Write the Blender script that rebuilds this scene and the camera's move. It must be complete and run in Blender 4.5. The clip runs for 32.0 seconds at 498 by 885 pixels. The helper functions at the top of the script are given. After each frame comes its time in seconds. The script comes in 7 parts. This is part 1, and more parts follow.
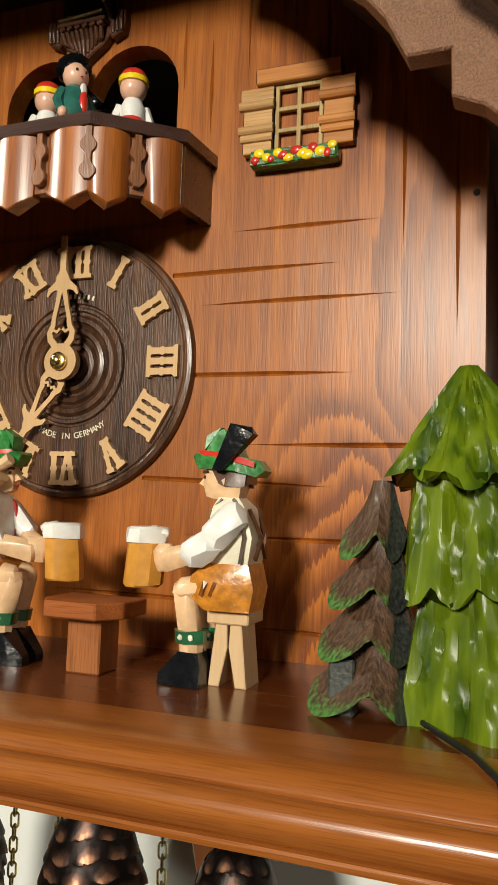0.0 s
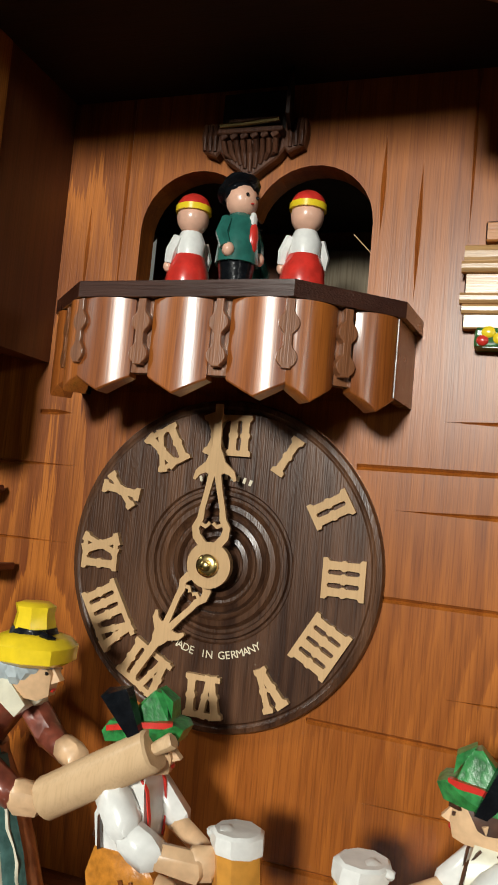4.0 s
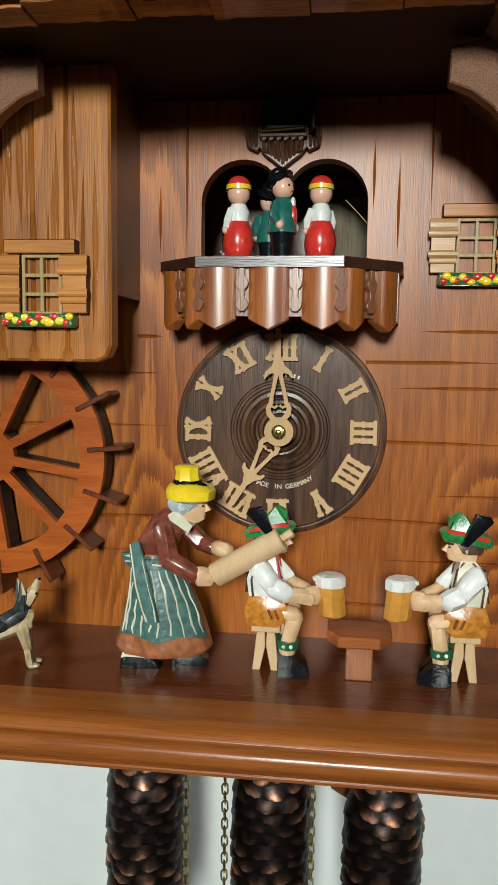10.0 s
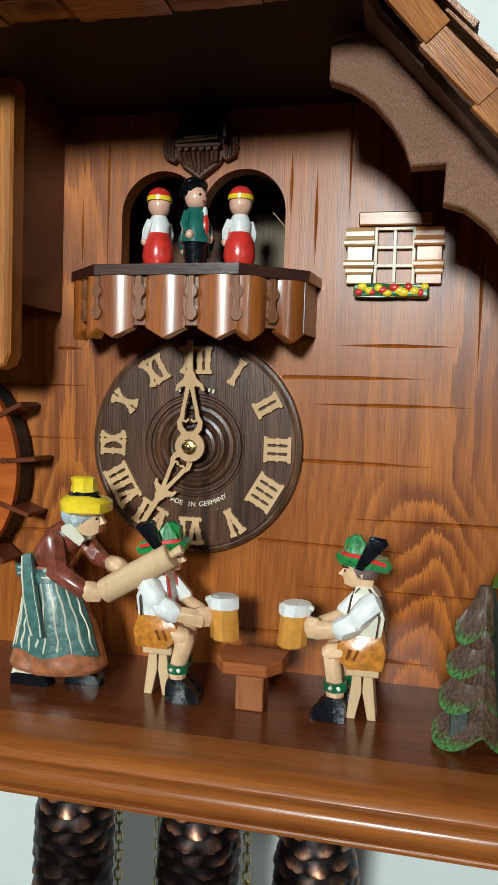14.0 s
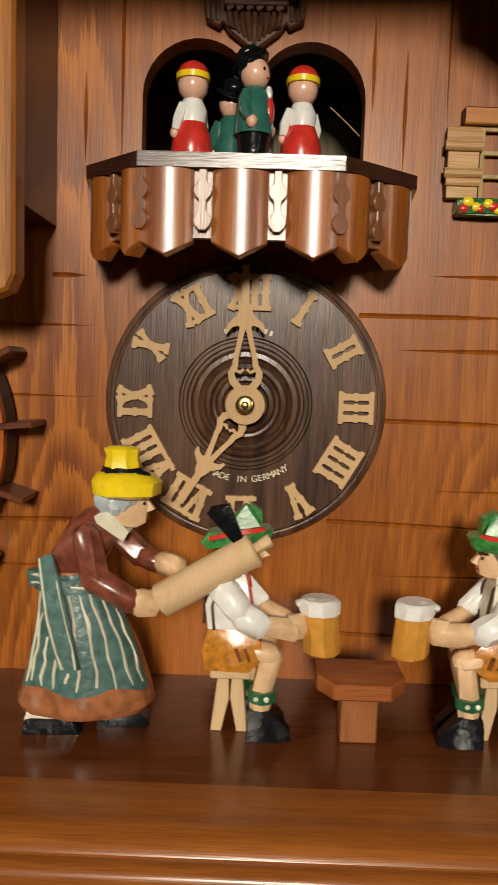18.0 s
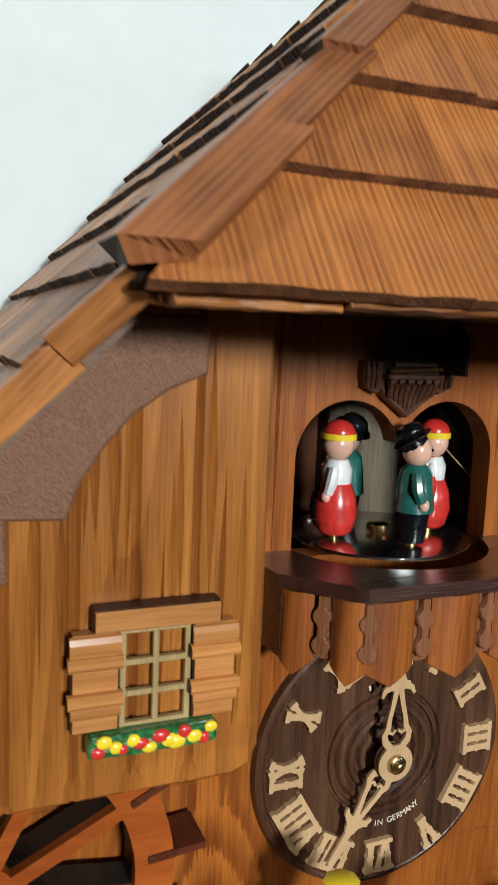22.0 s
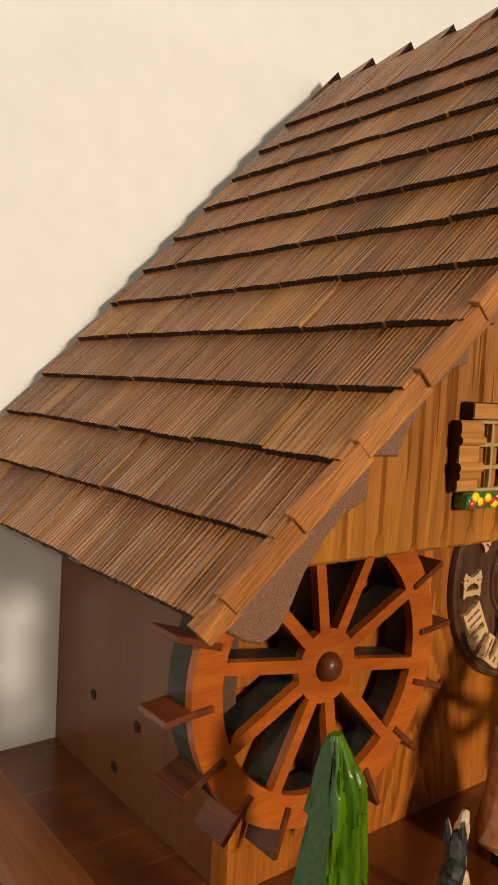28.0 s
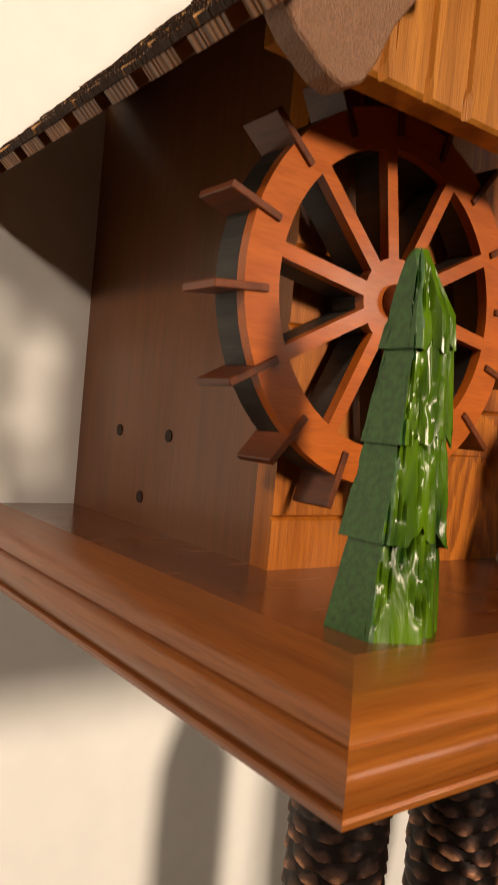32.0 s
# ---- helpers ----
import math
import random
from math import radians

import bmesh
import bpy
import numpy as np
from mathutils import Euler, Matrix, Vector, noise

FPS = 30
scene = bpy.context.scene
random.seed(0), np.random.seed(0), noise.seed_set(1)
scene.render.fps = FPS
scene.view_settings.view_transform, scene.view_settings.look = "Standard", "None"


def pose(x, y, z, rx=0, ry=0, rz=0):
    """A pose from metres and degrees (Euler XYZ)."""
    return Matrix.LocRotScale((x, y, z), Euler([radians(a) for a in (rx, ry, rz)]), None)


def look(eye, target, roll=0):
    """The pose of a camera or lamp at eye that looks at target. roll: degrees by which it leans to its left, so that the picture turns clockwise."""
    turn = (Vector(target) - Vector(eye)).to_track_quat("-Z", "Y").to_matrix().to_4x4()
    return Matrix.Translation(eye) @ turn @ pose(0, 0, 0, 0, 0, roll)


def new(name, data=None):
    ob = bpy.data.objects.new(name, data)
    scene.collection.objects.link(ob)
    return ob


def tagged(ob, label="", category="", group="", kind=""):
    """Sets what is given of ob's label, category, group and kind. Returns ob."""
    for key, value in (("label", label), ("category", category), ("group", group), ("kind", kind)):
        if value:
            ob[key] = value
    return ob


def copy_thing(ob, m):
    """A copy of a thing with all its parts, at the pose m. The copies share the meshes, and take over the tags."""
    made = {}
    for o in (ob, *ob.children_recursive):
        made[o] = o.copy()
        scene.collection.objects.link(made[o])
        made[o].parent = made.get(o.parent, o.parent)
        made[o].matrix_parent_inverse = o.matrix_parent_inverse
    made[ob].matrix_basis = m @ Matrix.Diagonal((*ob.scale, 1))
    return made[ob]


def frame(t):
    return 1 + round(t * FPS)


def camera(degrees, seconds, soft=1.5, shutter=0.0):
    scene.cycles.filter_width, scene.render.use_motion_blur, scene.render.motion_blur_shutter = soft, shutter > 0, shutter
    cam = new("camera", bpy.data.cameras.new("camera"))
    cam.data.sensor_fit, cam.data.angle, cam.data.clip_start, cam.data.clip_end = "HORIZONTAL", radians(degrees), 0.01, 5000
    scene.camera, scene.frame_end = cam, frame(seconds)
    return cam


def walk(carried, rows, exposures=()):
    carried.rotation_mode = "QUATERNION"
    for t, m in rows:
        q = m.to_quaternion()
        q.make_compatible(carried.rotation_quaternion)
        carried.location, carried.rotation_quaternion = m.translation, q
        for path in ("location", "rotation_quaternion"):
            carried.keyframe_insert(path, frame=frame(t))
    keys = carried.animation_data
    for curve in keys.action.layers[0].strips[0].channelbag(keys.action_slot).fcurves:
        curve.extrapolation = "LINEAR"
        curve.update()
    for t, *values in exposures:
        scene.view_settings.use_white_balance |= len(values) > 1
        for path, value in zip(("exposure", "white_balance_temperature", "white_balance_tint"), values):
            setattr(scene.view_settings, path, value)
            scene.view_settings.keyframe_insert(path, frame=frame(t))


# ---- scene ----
cam = camera(36.03, 32.0, shutter=0.4)
# seconds, eye in metres, yaw, pitch, roll
PATH = [
    (0.0, 0.1869, -0.2836, 0.0579, 20.01, 4.82, -1.98),
    (0.5, 0.1784, -0.2757, 0.0580, 19.43, 3.69, -1.74),
    (1.0, 0.1663, -0.2687, 0.0601, 20.93, 2.84, -1.59),
    (1.5, 0.1530, -0.2661, 0.0550, 21.03, 2.36, -1.66),
    (2.0, 0.1424, -0.2752, 0.0519, 20.13, 3.08, -2.24),
    (2.5, 0.1174, -0.2700, 0.0514, 19.16, 2.84, -2.86),
    (3.0, 0.0986, -0.2547, 0.0934, 17.02, 2.76, -3.65),
    (3.5, 0.1000, -0.2519, 0.1311, 19.29, 3.89, -5.16),
    (5.5, 0.0499, -0.2745, 0.1457, 11.90, 4.24, -4.64),
    (6.0, 0.0462, -0.2845, 0.1198, 10.86, 2.34, -3.91),
    (6.5, 0.0585, -0.3058, 0.1208, 10.62, -1.05, -2.88),
    (7.0, 0.0681, -0.3355, 0.1281, 10.13, -1.62, -2.39),
    (7.5, 0.0641, -0.3647, 0.1300, 9.54, -1.26, -2.35),
    (8.0, 0.0561, -0.3850, 0.1309, 9.53, -2.07, -1.93),
    (8.5, 0.0524, -0.3980, 0.1420, 8.66, -3.52, -1.33),
    (9.0, 0.0422, -0.3999, 0.1496, 8.16, -5.34, -0.94),
    (9.5, 0.0363, -0.4125, 0.1579, 7.40, -6.13, -0.74),
    (10.0, 0.0343, -0.4155, 0.1552, 7.01, -6.34, -0.83),
    (10.5, 0.0325, -0.4176, 0.1524, 5.70, -5.70, -1.24),
    (11.0, 0.0450, -0.4235, 0.1532, 5.04, -4.70, -1.52),
    (11.5, 0.0535, -0.4576, 0.1616, 5.45, -3.71, -1.66),
    (12.0, 0.0600, -0.4644, 0.1672, 4.97, -3.18, -1.70),
    (12.5, 0.0621, -0.4496, 0.1682, 5.74, -3.39, -1.45),
    (13.0, 0.0759, -0.4191, 0.1658, 7.55, -3.50, -1.15),
    (13.5, 0.0988, -0.3996, 0.1621, 10.55, -3.50, -1.27),
    (14.0, 0.1178, -0.3878, 0.1425, 12.93, -3.39, -1.81),
    (14.5, 0.0989, -0.3960, 0.1437, 11.32, -3.72, -0.89),
    (16.5, 0.0917, -0.3473, 0.1115, 12.24, -5.47, -1.09),
    (17.0, 0.0530, -0.3158, 0.1215, 9.28, -6.99, -2.14),
    (17.5, 0.0282, -0.3247, 0.1403, 2.94, -9.03, -2.86),
    (18.0, 0.0066, -0.3147, 0.1306, 0.82, -5.52, -1.89),
    (18.5, -0.0464, -0.3283, 0.1469, -5.53, -6.50, -2.88),
    (19.0, -0.0893, -0.3360, 0.1654, -7.25, -6.44, -2.58),
    (19.5, -0.1361, -0.3495, 0.1899, -12.54, -5.82, -2.23),
    (20.0, -0.1708, -0.3478, 0.2051, -17.52, -7.24, -1.90),
    (20.5, -0.1788, -0.3357, 0.2347, -18.97, -9.26, -1.92),
    (21.0, -0.1550, -0.2977, 0.2496, -18.80, -10.21, -2.03),
    (21.5, -0.1361, -0.2572, 0.2626, -17.83, -8.99, -2.44),
    (22.0, -0.1642, -0.2505, 0.2823, -21.82, -8.10, -2.38),
    (22.5, -0.1907, -0.2535, 0.2970, -27.54, -8.73, -1.86),
    (23.0, -0.1987, -0.2358, 0.3050, -32.89, -10.25, -1.72),
    (23.5, -0.2153, -0.2302, 0.3155, -37.19, -11.83, -1.86),
    (24.0, -0.2454, -0.2385, 0.3251, -38.80, -12.58, -1.98),
    (24.5, -0.2659, -0.2300, 0.3174, -38.55, -12.52, -2.88),
    (25.0, -0.2838, -0.2255, 0.3066, -37.90, -11.28, -3.40),
    (25.5, -0.3086, -0.2295, 0.2996, -37.95, -8.08, -3.30),
    (26.0, -0.3304, -0.2358, 0.2851, -38.15, -5.84, -3.06),
    (26.5, -0.3441, -0.2287, 0.2616, -38.48, -5.13, -2.78),
    (28.5, -0.3810, -0.2404, 0.1955, -37.20, -3.87, -3.42),
    (29.0, -0.3852, -0.2433, 0.1783, -36.22, -3.82, -3.55),
    (29.5, -0.3758, -0.2509, 0.1623, -35.21, -3.30, -2.90),
    (30.0, -0.3694, -0.2538, 0.1492, -34.14, -3.33, -3.13),
    (30.5, -0.3659, -0.2447, 0.1204, -33.14, -4.16, -3.82),
    (31.0, -0.3571, -0.2416, 0.1065, -33.46, -4.13, -4.82),
    (31.5, -0.3607, -0.2249, 0.0816, -35.06, -2.67, -5.83),
    (32.0, -0.3588, -0.2126, 0.0533, -36.39, -1.74, -5.18),
]
EXPOSURES = [(0.0, 0.30, 7200, 7), (1.5, 0.18, 6600, 6), (3.0, 0.10, 6500, 7), (6.0, 0.08, 6100, 0), (12.0, 0.04, 5950, 0), (14.0, 0.12, 5700, -1), (16.6, -0.04, 6700, 10), (18.1, -0.15, 7400, 11), (18.9, -0.08, 5800, 5), (20.0, -0.06, 5600, 5), (21.0, 0.02, 5500, 4), (22.0, 0.13, 5750, 5), (25.0, 0.16, 5900, 6), (26.2, 0.02, 7300, 14), (30.0, -0.02, 8600, 21), (32.0, 0.3, 8900, 24)]
walk(cam, [(t, pose(x, y, z, 90 + p, r, yaw)) for t, x, y, z, yaw, p, r in PATH], EXPOSURES)

# ---- light ----
world = bpy.data.worlds.new("room_light")
scene.world = world
world.use_nodes = True
world.node_tree.nodes["Background"].inputs[0].default_value = (0.9, 0.93, 1.0, 1)
world.node_tree.nodes["Background"].inputs[1].default_value = 0.001


def area(name, eye, target, size, watts, colour):
    d = bpy.data.lights.new(name, "AREA")
    d.shape, d.size, d.energy, d.color = "DISK", size, watts, colour
    ob = new(name, d)
    ob.matrix_world = look(eye, target)
    return ob


area("front_lamp", (0.03, -2.3, 0.68), (0, 0, 0.15), 0.36, 50, (1.0, 0.965, 0.895))
area("left_lamp", (-2.1, -1.0, 1.15), (0, 0, 0.15), 0.22, 20, (1.0, 0.965, 0.895))
# weak fill added from the right, no known source there
area("right_lamp", (1.45, -1.75, 0.5), (0, 0, 0.15), 0.22, 3, (1.0, 0.965, 0.895))

# ---- materials ----
CM = 0.01


def base(name, rough=0.5, metal=0.0, coat=0.0, spec=0.5):
    m = bpy.data.materials.new(name)
    m.use_nodes = True
    b = m.node_tree.nodes["Principled BSDF"]
    b.inputs["Roughness"].default_value = rough
    b.inputs["Metallic"].default_value = metal
    b.inputs["Coat Weight"].default_value = coat
    b.inputs["Coat Roughness"].default_value = 0.2
    b.inputs["Specular IOR Level"].default_value = spec
    return m, m.node_tree.nodes, m.node_tree.links, b


def ramp(nodes, stops):
    r = nodes.new("ShaderNodeValToRGB")
    while len(r.color_ramp.elements) < len(stops):
        r.color_ramp.elements.new(0.5)
    for e, (p, c) in zip(r.color_ramp.elements, stops):
        e.position, e.color = p, (*c, 1)
    return r


def calc(n, l, op, *args):
    """A maths node on numbers and sockets."""
    m = n.new("ShaderNodeMath")
    m.operation = op
    for i, v in enumerate(args):
        if isinstance(v, (int, float)):
            m.inputs[i].default_value = v
        else:
            l.new(v, m.inputs[i])
    return m.outputs[0]


def cathedral(n, l, source, tot, board, ring, amount):
    """Plain-sawn figure: growth rings cut at a slant, one heart in each board's width."""
    vec = source.outputs["Object"] if "Object" in source.outputs else source.outputs[0]
    mp = n.new("ShaderNodeMapping")
    mp.inputs["Scale"].default_value = (1, 1, 0.3)
    l.new(vec, mp.inputs["Vector"])
    ns = n.new("ShaderNodeTexNoise")
    ns.inputs["Scale"].default_value, ns.inputs["Detail"].default_value = 15, 3
    l.new(mp.outputs[0], ns.inputs["Vector"])
    sep = n.new("ShaderNodeSeparateXYZ")
    l.new(vec, sep.inputs[0])
    wob = calc(n, l, "MULTIPLY", calc(n, l, "SUBTRACT", ns.outputs["Fac"], 0.5), 0.028)
    x = calc(n, l, "SUBTRACT", calc(n, l, "PINGPONG", calc(n, l, "ADD", sep.outputs[0], 2.5 * board - 0.12), board), board * 0.5)
    u = calc(n, l, "ADD", x, wob)
    rise = calc(n, l, "MINIMUM", sep.outputs[2], 0.105)
    v = calc(n, l, "ADD", calc(n, l, "ADD", calc(n, l, "MULTIPLY", rise, 0.24), calc(n, l, "MULTIPLY_ADD", sep.outputs[2], 0.03, 0.008)), wob)
    rad = calc(n, l, "SQRT", calc(n, l, "ADD", calc(n, l, "MULTIPLY", u, u), calc(n, l, "MULTIPLY", v, v)))
    mf = n.new("ShaderNodeMapping")
    mf.inputs["Scale"].default_value = (1, 1, 0.035)
    l.new(vec, mf.inputs["Vector"])
    fib = n.new("ShaderNodeTexNoise")
    fib.inputs["Scale"].default_value, fib.inputs["Detail"].default_value = 900, 3
    l.new(mf.outputs[0], fib.inputs["Vector"])
    rad = calc(n, l, "MULTIPLY_ADD", calc(n, l, "SUBTRACT", fib.outputs["Fac"], 0.5), 0.004, rad)
    f = calc(n, l, "FRACT", calc(n, l, "DIVIDE", rad, ring))
    ease = calc(n, l, "MINIMUM", calc(n, l, "MULTIPLY", calc(n, l, "MAXIMUM", calc(n, l, "SUBTRACT", f, 0.25), 0.0), 1.6), 1.0)
    tri = calc(n, l, "MINIMUM", ease, calc(n, l, "MULTIPLY", calc(n, l, "SUBTRACT", 1.0, f), 14.0))
    near = calc(n, l, "MAXIMUM", calc(n, l, "SUBTRACT", 1.0, calc(n, l, "DIVIDE", calc(n, l, "ABSOLUTE", x), 0.046)), 0.16)
    patch = n.new("ShaderNodeTexNoise")
    patch.inputs["Scale"].default_value, patch.inputs["Detail"].default_value = 26, 2
    l.new(mp.outputs[0], patch.inputs["Vector"])
    force = calc(n, l, "MULTIPLY", calc(n, l, "MULTIPLY", near, amount), calc(n, l, "MULTIPLY_ADD", patch.outputs["Fac"], 2.2, -0.1))
    return calc(n, l, "ADD", calc(n, l, "MULTIPLY_ADD", tot, 0.62, 0.19), calc(n, l, "MULTIPLY", calc(n, l, "SUBTRACT", tri, 0.45), force))


def wood(name, light, dark, axis="Z", rough=0.4, coat=0.3, figure=1.0, bump=0.15, random_tone=0.0, fine=1.0, stretch=1.0, flame=0.0, heart=None, pore=0.6, polish=0.2, spec=0.2, fibre=0.0):
    """Stained wood with its grain along one axis: broad figure, fine pores, relief."""
    m, n, l, b = base(name, rough + 0.1, 0, coat, spec)
    b.inputs["Coat Roughness"].default_value = polish
    if fibre:
        tg = n.new("ShaderNodeTangent")
        tg.direction_type, tg.axis = "RADIAL", "Z"
        l.new(tg.outputs[0], b.inputs["Tangent"])
        b.inputs["Anisotropic"].default_value = fibre
    co = n.new("ShaderNodeTexCoord")
    info = n.new("ShaderNodeObjectInfo")
    shift = n.new("ShaderNodeVectorMath")
    shift.operation = "MULTIPLY_ADD"
    shift.inputs[1].default_value = (1.7, 2.3, 3.1)
    l.new(info.outputs["Random"], shift.inputs[0])
    l.new(co.outputs["Object"], shift.inputs[2])
    along = {"X": (0.1, 1, 1), "Y": (1, 0.1, 1), "Z": (1, 1, 0.1)}[axis]

    def noise_at(scale, detail, k, distort=0.0):
        mp = n.new("ShaderNodeMapping")
        mp.inputs["Scale"].default_value = [v if v == 1 else k * stretch for v in along]
        l.new(shift.outputs[0], mp.inputs["Vector"])
        t = n.new("ShaderNodeTexNoise")
        t.inputs["Scale"].default_value, t.inputs["Detail"].default_value, t.inputs["Distortion"].default_value = scale, detail, distort
        l.new(mp.outputs[0], t.inputs["Vector"])
        return t
    broad = noise_at(45 * figure, 3, 0.12, 0.6)
    mid = noise_at(230, 4, 0.05, 0.3)
    pores = noise_at(1900 * fine, 2, 0.03)
    add = n.new("ShaderNodeMath")
    add.operation = "MULTIPLY_ADD"
    add.inputs[1].default_value = 0.55
    l.new(mid.outputs["Fac"], add.inputs[0])
    half = n.new("ShaderNodeMath")
    half.operation = "MULTIPLY"
    half.inputs[1].default_value = 0.45
    l.new(broad.outputs["Fac"], half.inputs[0])
    l.new(half.outputs[0], add.inputs[2])
    mean = tuple((p + q) / 2 for p, q in zip(light, dark))
    r = ramp(n, [(0.33, dark), (0.5, mean), (0.66, light)])
    tot = add.outputs[0]
    if flame:
        mp = n.new("ShaderNodeMapping")
        mp.inputs["Scale"].default_value = [v if v == 1 else 0.16 for v in along]
        l.new(shift.outputs[0], mp.inputs["Vector"])
        wv = n.new("ShaderNodeTexWave")
        wv.wave_type, wv.bands_direction, wv.wave_profile = "BANDS", "X" if axis != "X" else "Z", "SAW"
        wv.inputs["Scale"].default_value, wv.inputs["Distortion"].default_value = 16, 14
        wv.inputs["Detail"].default_value, wv.inputs["Detail Scale"].default_value = 2.5, 1.1
        l.new(mp.outputs[0], wv.inputs["Vector"])
        fl = n.new("ShaderNodeMath")
        fl.operation = "MULTIPLY_ADD"
        fl.inputs[1].default_value = flame
        l.new(wv.outputs["Fac"], fl.inputs[0])
        fs = n.new("ShaderNodeMath")
        fs.operation = "SUBTRACT"
        fs.inputs[1].default_value = flame / 2
        l.new(add.outputs[0], fs.inputs[0])
        l.new(fs.outputs[0], fl.inputs[2])
        tot = fl.outputs[0]
    if heart:
        tot = cathedral(n, l, shift if heart[3] else co, tot, *heart[:3])
    l.new(tot, r.inputs[0])
    pr = ramp(n, [(0.36, (0.55, 0.5, 0.45)), (0.52, (1, 1, 1))])
    l.new(pores.outputs["Fac"], pr.inputs[0])
    mx = n.new("ShaderNodeMix")
    mx.data_type, mx.blend_type = "RGBA", "MULTIPLY"
    mx.inputs["Factor"].default_value = pore
    l.new(r.outputs[0], mx.inputs["A"])
    l.new(pr.outputs[0], mx.inputs["B"])
    out = mx.outputs["Result"]
    if random_tone:
        tone = n.new("ShaderNodeMapRange")
        tone.inputs["To Min"].default_value, tone.inputs["To Max"].default_value = 1 - random_tone, 1 + random_tone
        l.new(info.outputs["Random"], tone.inputs["Value"])
        hs = n.new("ShaderNodeHueSaturation")
        l.new(tone.outputs[0], hs.inputs["Value"])
        l.new(out, hs.inputs["Color"])
        out = hs.outputs[0]
    l.new(out, b.inputs["Base Color"])
    rr = n.new("ShaderNodeMapRange")
    rr.inputs["To Min"].default_value, rr.inputs["To Max"].default_value = rough - 0.08, rough + 0.12
    l.new(mid.outputs["Fac"], rr.inputs["Value"])
    l.new(rr.outputs[0], b.inputs["Roughness"])
    bp = n.new("ShaderNodeBump")
    bp.inputs["Strength"].default_value, bp.inputs["Distance"].default_value = bump, 0.0006
    sm = n.new("ShaderNodeMath")
    l.new(pores.outputs["Fac"], sm.inputs[0])
    l.new(mid.outputs["Fac"], sm.inputs[1])
    l.new(sm.outputs[0], bp.inputs["Height"])
    l.new(bp.outputs[0], b.inputs["Normal"])
    cn = n.new("ShaderNodeBump")
    cn.inputs["Strength"].default_value, cn.inputs["Distance"].default_value = min(1.0, 0.1 + bump), 0.0001
    l.new(sm.outputs[0], cn.inputs["Height"])
    l.new(cn.outputs[0], b.inputs["Coat Normal"])
    return m


def ridged(name, light, dark, axis="X", lines=420.0, rough=0.5, bump=0.6, tone=0.18, spec=0.4, wave=0.22, streak=0.55):
    """Weathered shingle wood with raised grain lines across the given axis."""
    m, n, l, b = base(name, rough, 0, 0.0, spec)
    co, info = n.new("ShaderNodeTexCoord"), n.new("ShaderNodeObjectInfo")
    shift = n.new("ShaderNodeVectorMath")
    shift.operation = "MULTIPLY_ADD"
    shift.inputs[1].default_value = (1.7, 2.3, 3.1)
    l.new(info.outputs["Random"], shift.inputs[0])
    l.new(co.outputs["Object"], shift.inputs[2])
    mp = n.new("ShaderNodeMapping")
    k = 0.035
    mp.inputs["Scale"].default_value = {"X": (1, k, k), "Y": (k, 1, k), "Z": (k, k, 1)}[axis]
    l.new(shift.outputs[0], mp.inputs["Vector"])
    wv = n.new("ShaderNodeTexWave")
    wv.wave_type, wv.bands_direction = "BANDS", axis
    wv.inputs["Scale"].default_value, wv.inputs["Distortion"].default_value = lines, 5.5
    wv.inputs["Detail"].default_value, wv.inputs["Detail Scale"].default_value = 2.0, 1.5
    l.new(mp.outputs[0], wv.inputs["Vector"])
    fine = n.new("ShaderNodeTexNoise")
    fine.inputs["Scale"].default_value, fine.inputs["Detail"].default_value = lines * 4, 4
    l.new(mp.outputs[0], fine.inputs["Vector"])
    line = calc(n, l, "ADD", calc(n, l, "MULTIPLY", wv.outputs["Fac"], wave), calc(n, l, "MULTIPLY", fine.outputs["Fac"], 1 - wave))
    big = n.new("ShaderNodeTexNoise")
    big.inputs["Scale"].default_value, big.inputs["Detail"].default_value = 40, 4
    l.new(shift.outputs[0], big.inputs["Vector"])
    mean = tuple((p + q) / 2 for p, q in zip(light, dark))
    r = ramp(n, [(0.36, dark), (0.46, mean), (0.60, light)])
    mixv = n.new("ShaderNodeMath")
    mixv.operation = "MULTIPLY_ADD"
    mixv.inputs[1].default_value = 1 - streak
    l.new(big.outputs["Fac"], mixv.inputs[0])
    hv = n.new("ShaderNodeMath")
    hv.operation = "MULTIPLY"
    hv.inputs[1].default_value = streak
    l.new(line, hv.inputs[0])
    l.new(hv.outputs[0], mixv.inputs[2])
    l.new(mixv.outputs[0], r.inputs[0])
    tn = n.new("ShaderNodeMapRange")
    tn.inputs["To Min"].default_value, tn.inputs["To Max"].default_value = 1 - tone, 1 + tone
    l.new(info.outputs["Random"], tn.inputs["Value"])
    hs = n.new("ShaderNodeHueSaturation")
    l.new(tn.outputs[0], hs.inputs["Value"])
    l.new(r.outputs[0], hs.inputs["Color"])
    l.new(hs.outputs[0], b.inputs["Base Color"])
    bp = n.new("ShaderNodeBump")
    bp.inputs["Strength"].default_value, bp.inputs["Distance"].default_value = bump, 0.0012
    l.new(line, bp.inputs["Height"])
    l.new(bp.outputs[0], b.inputs["Normal"])
    return m


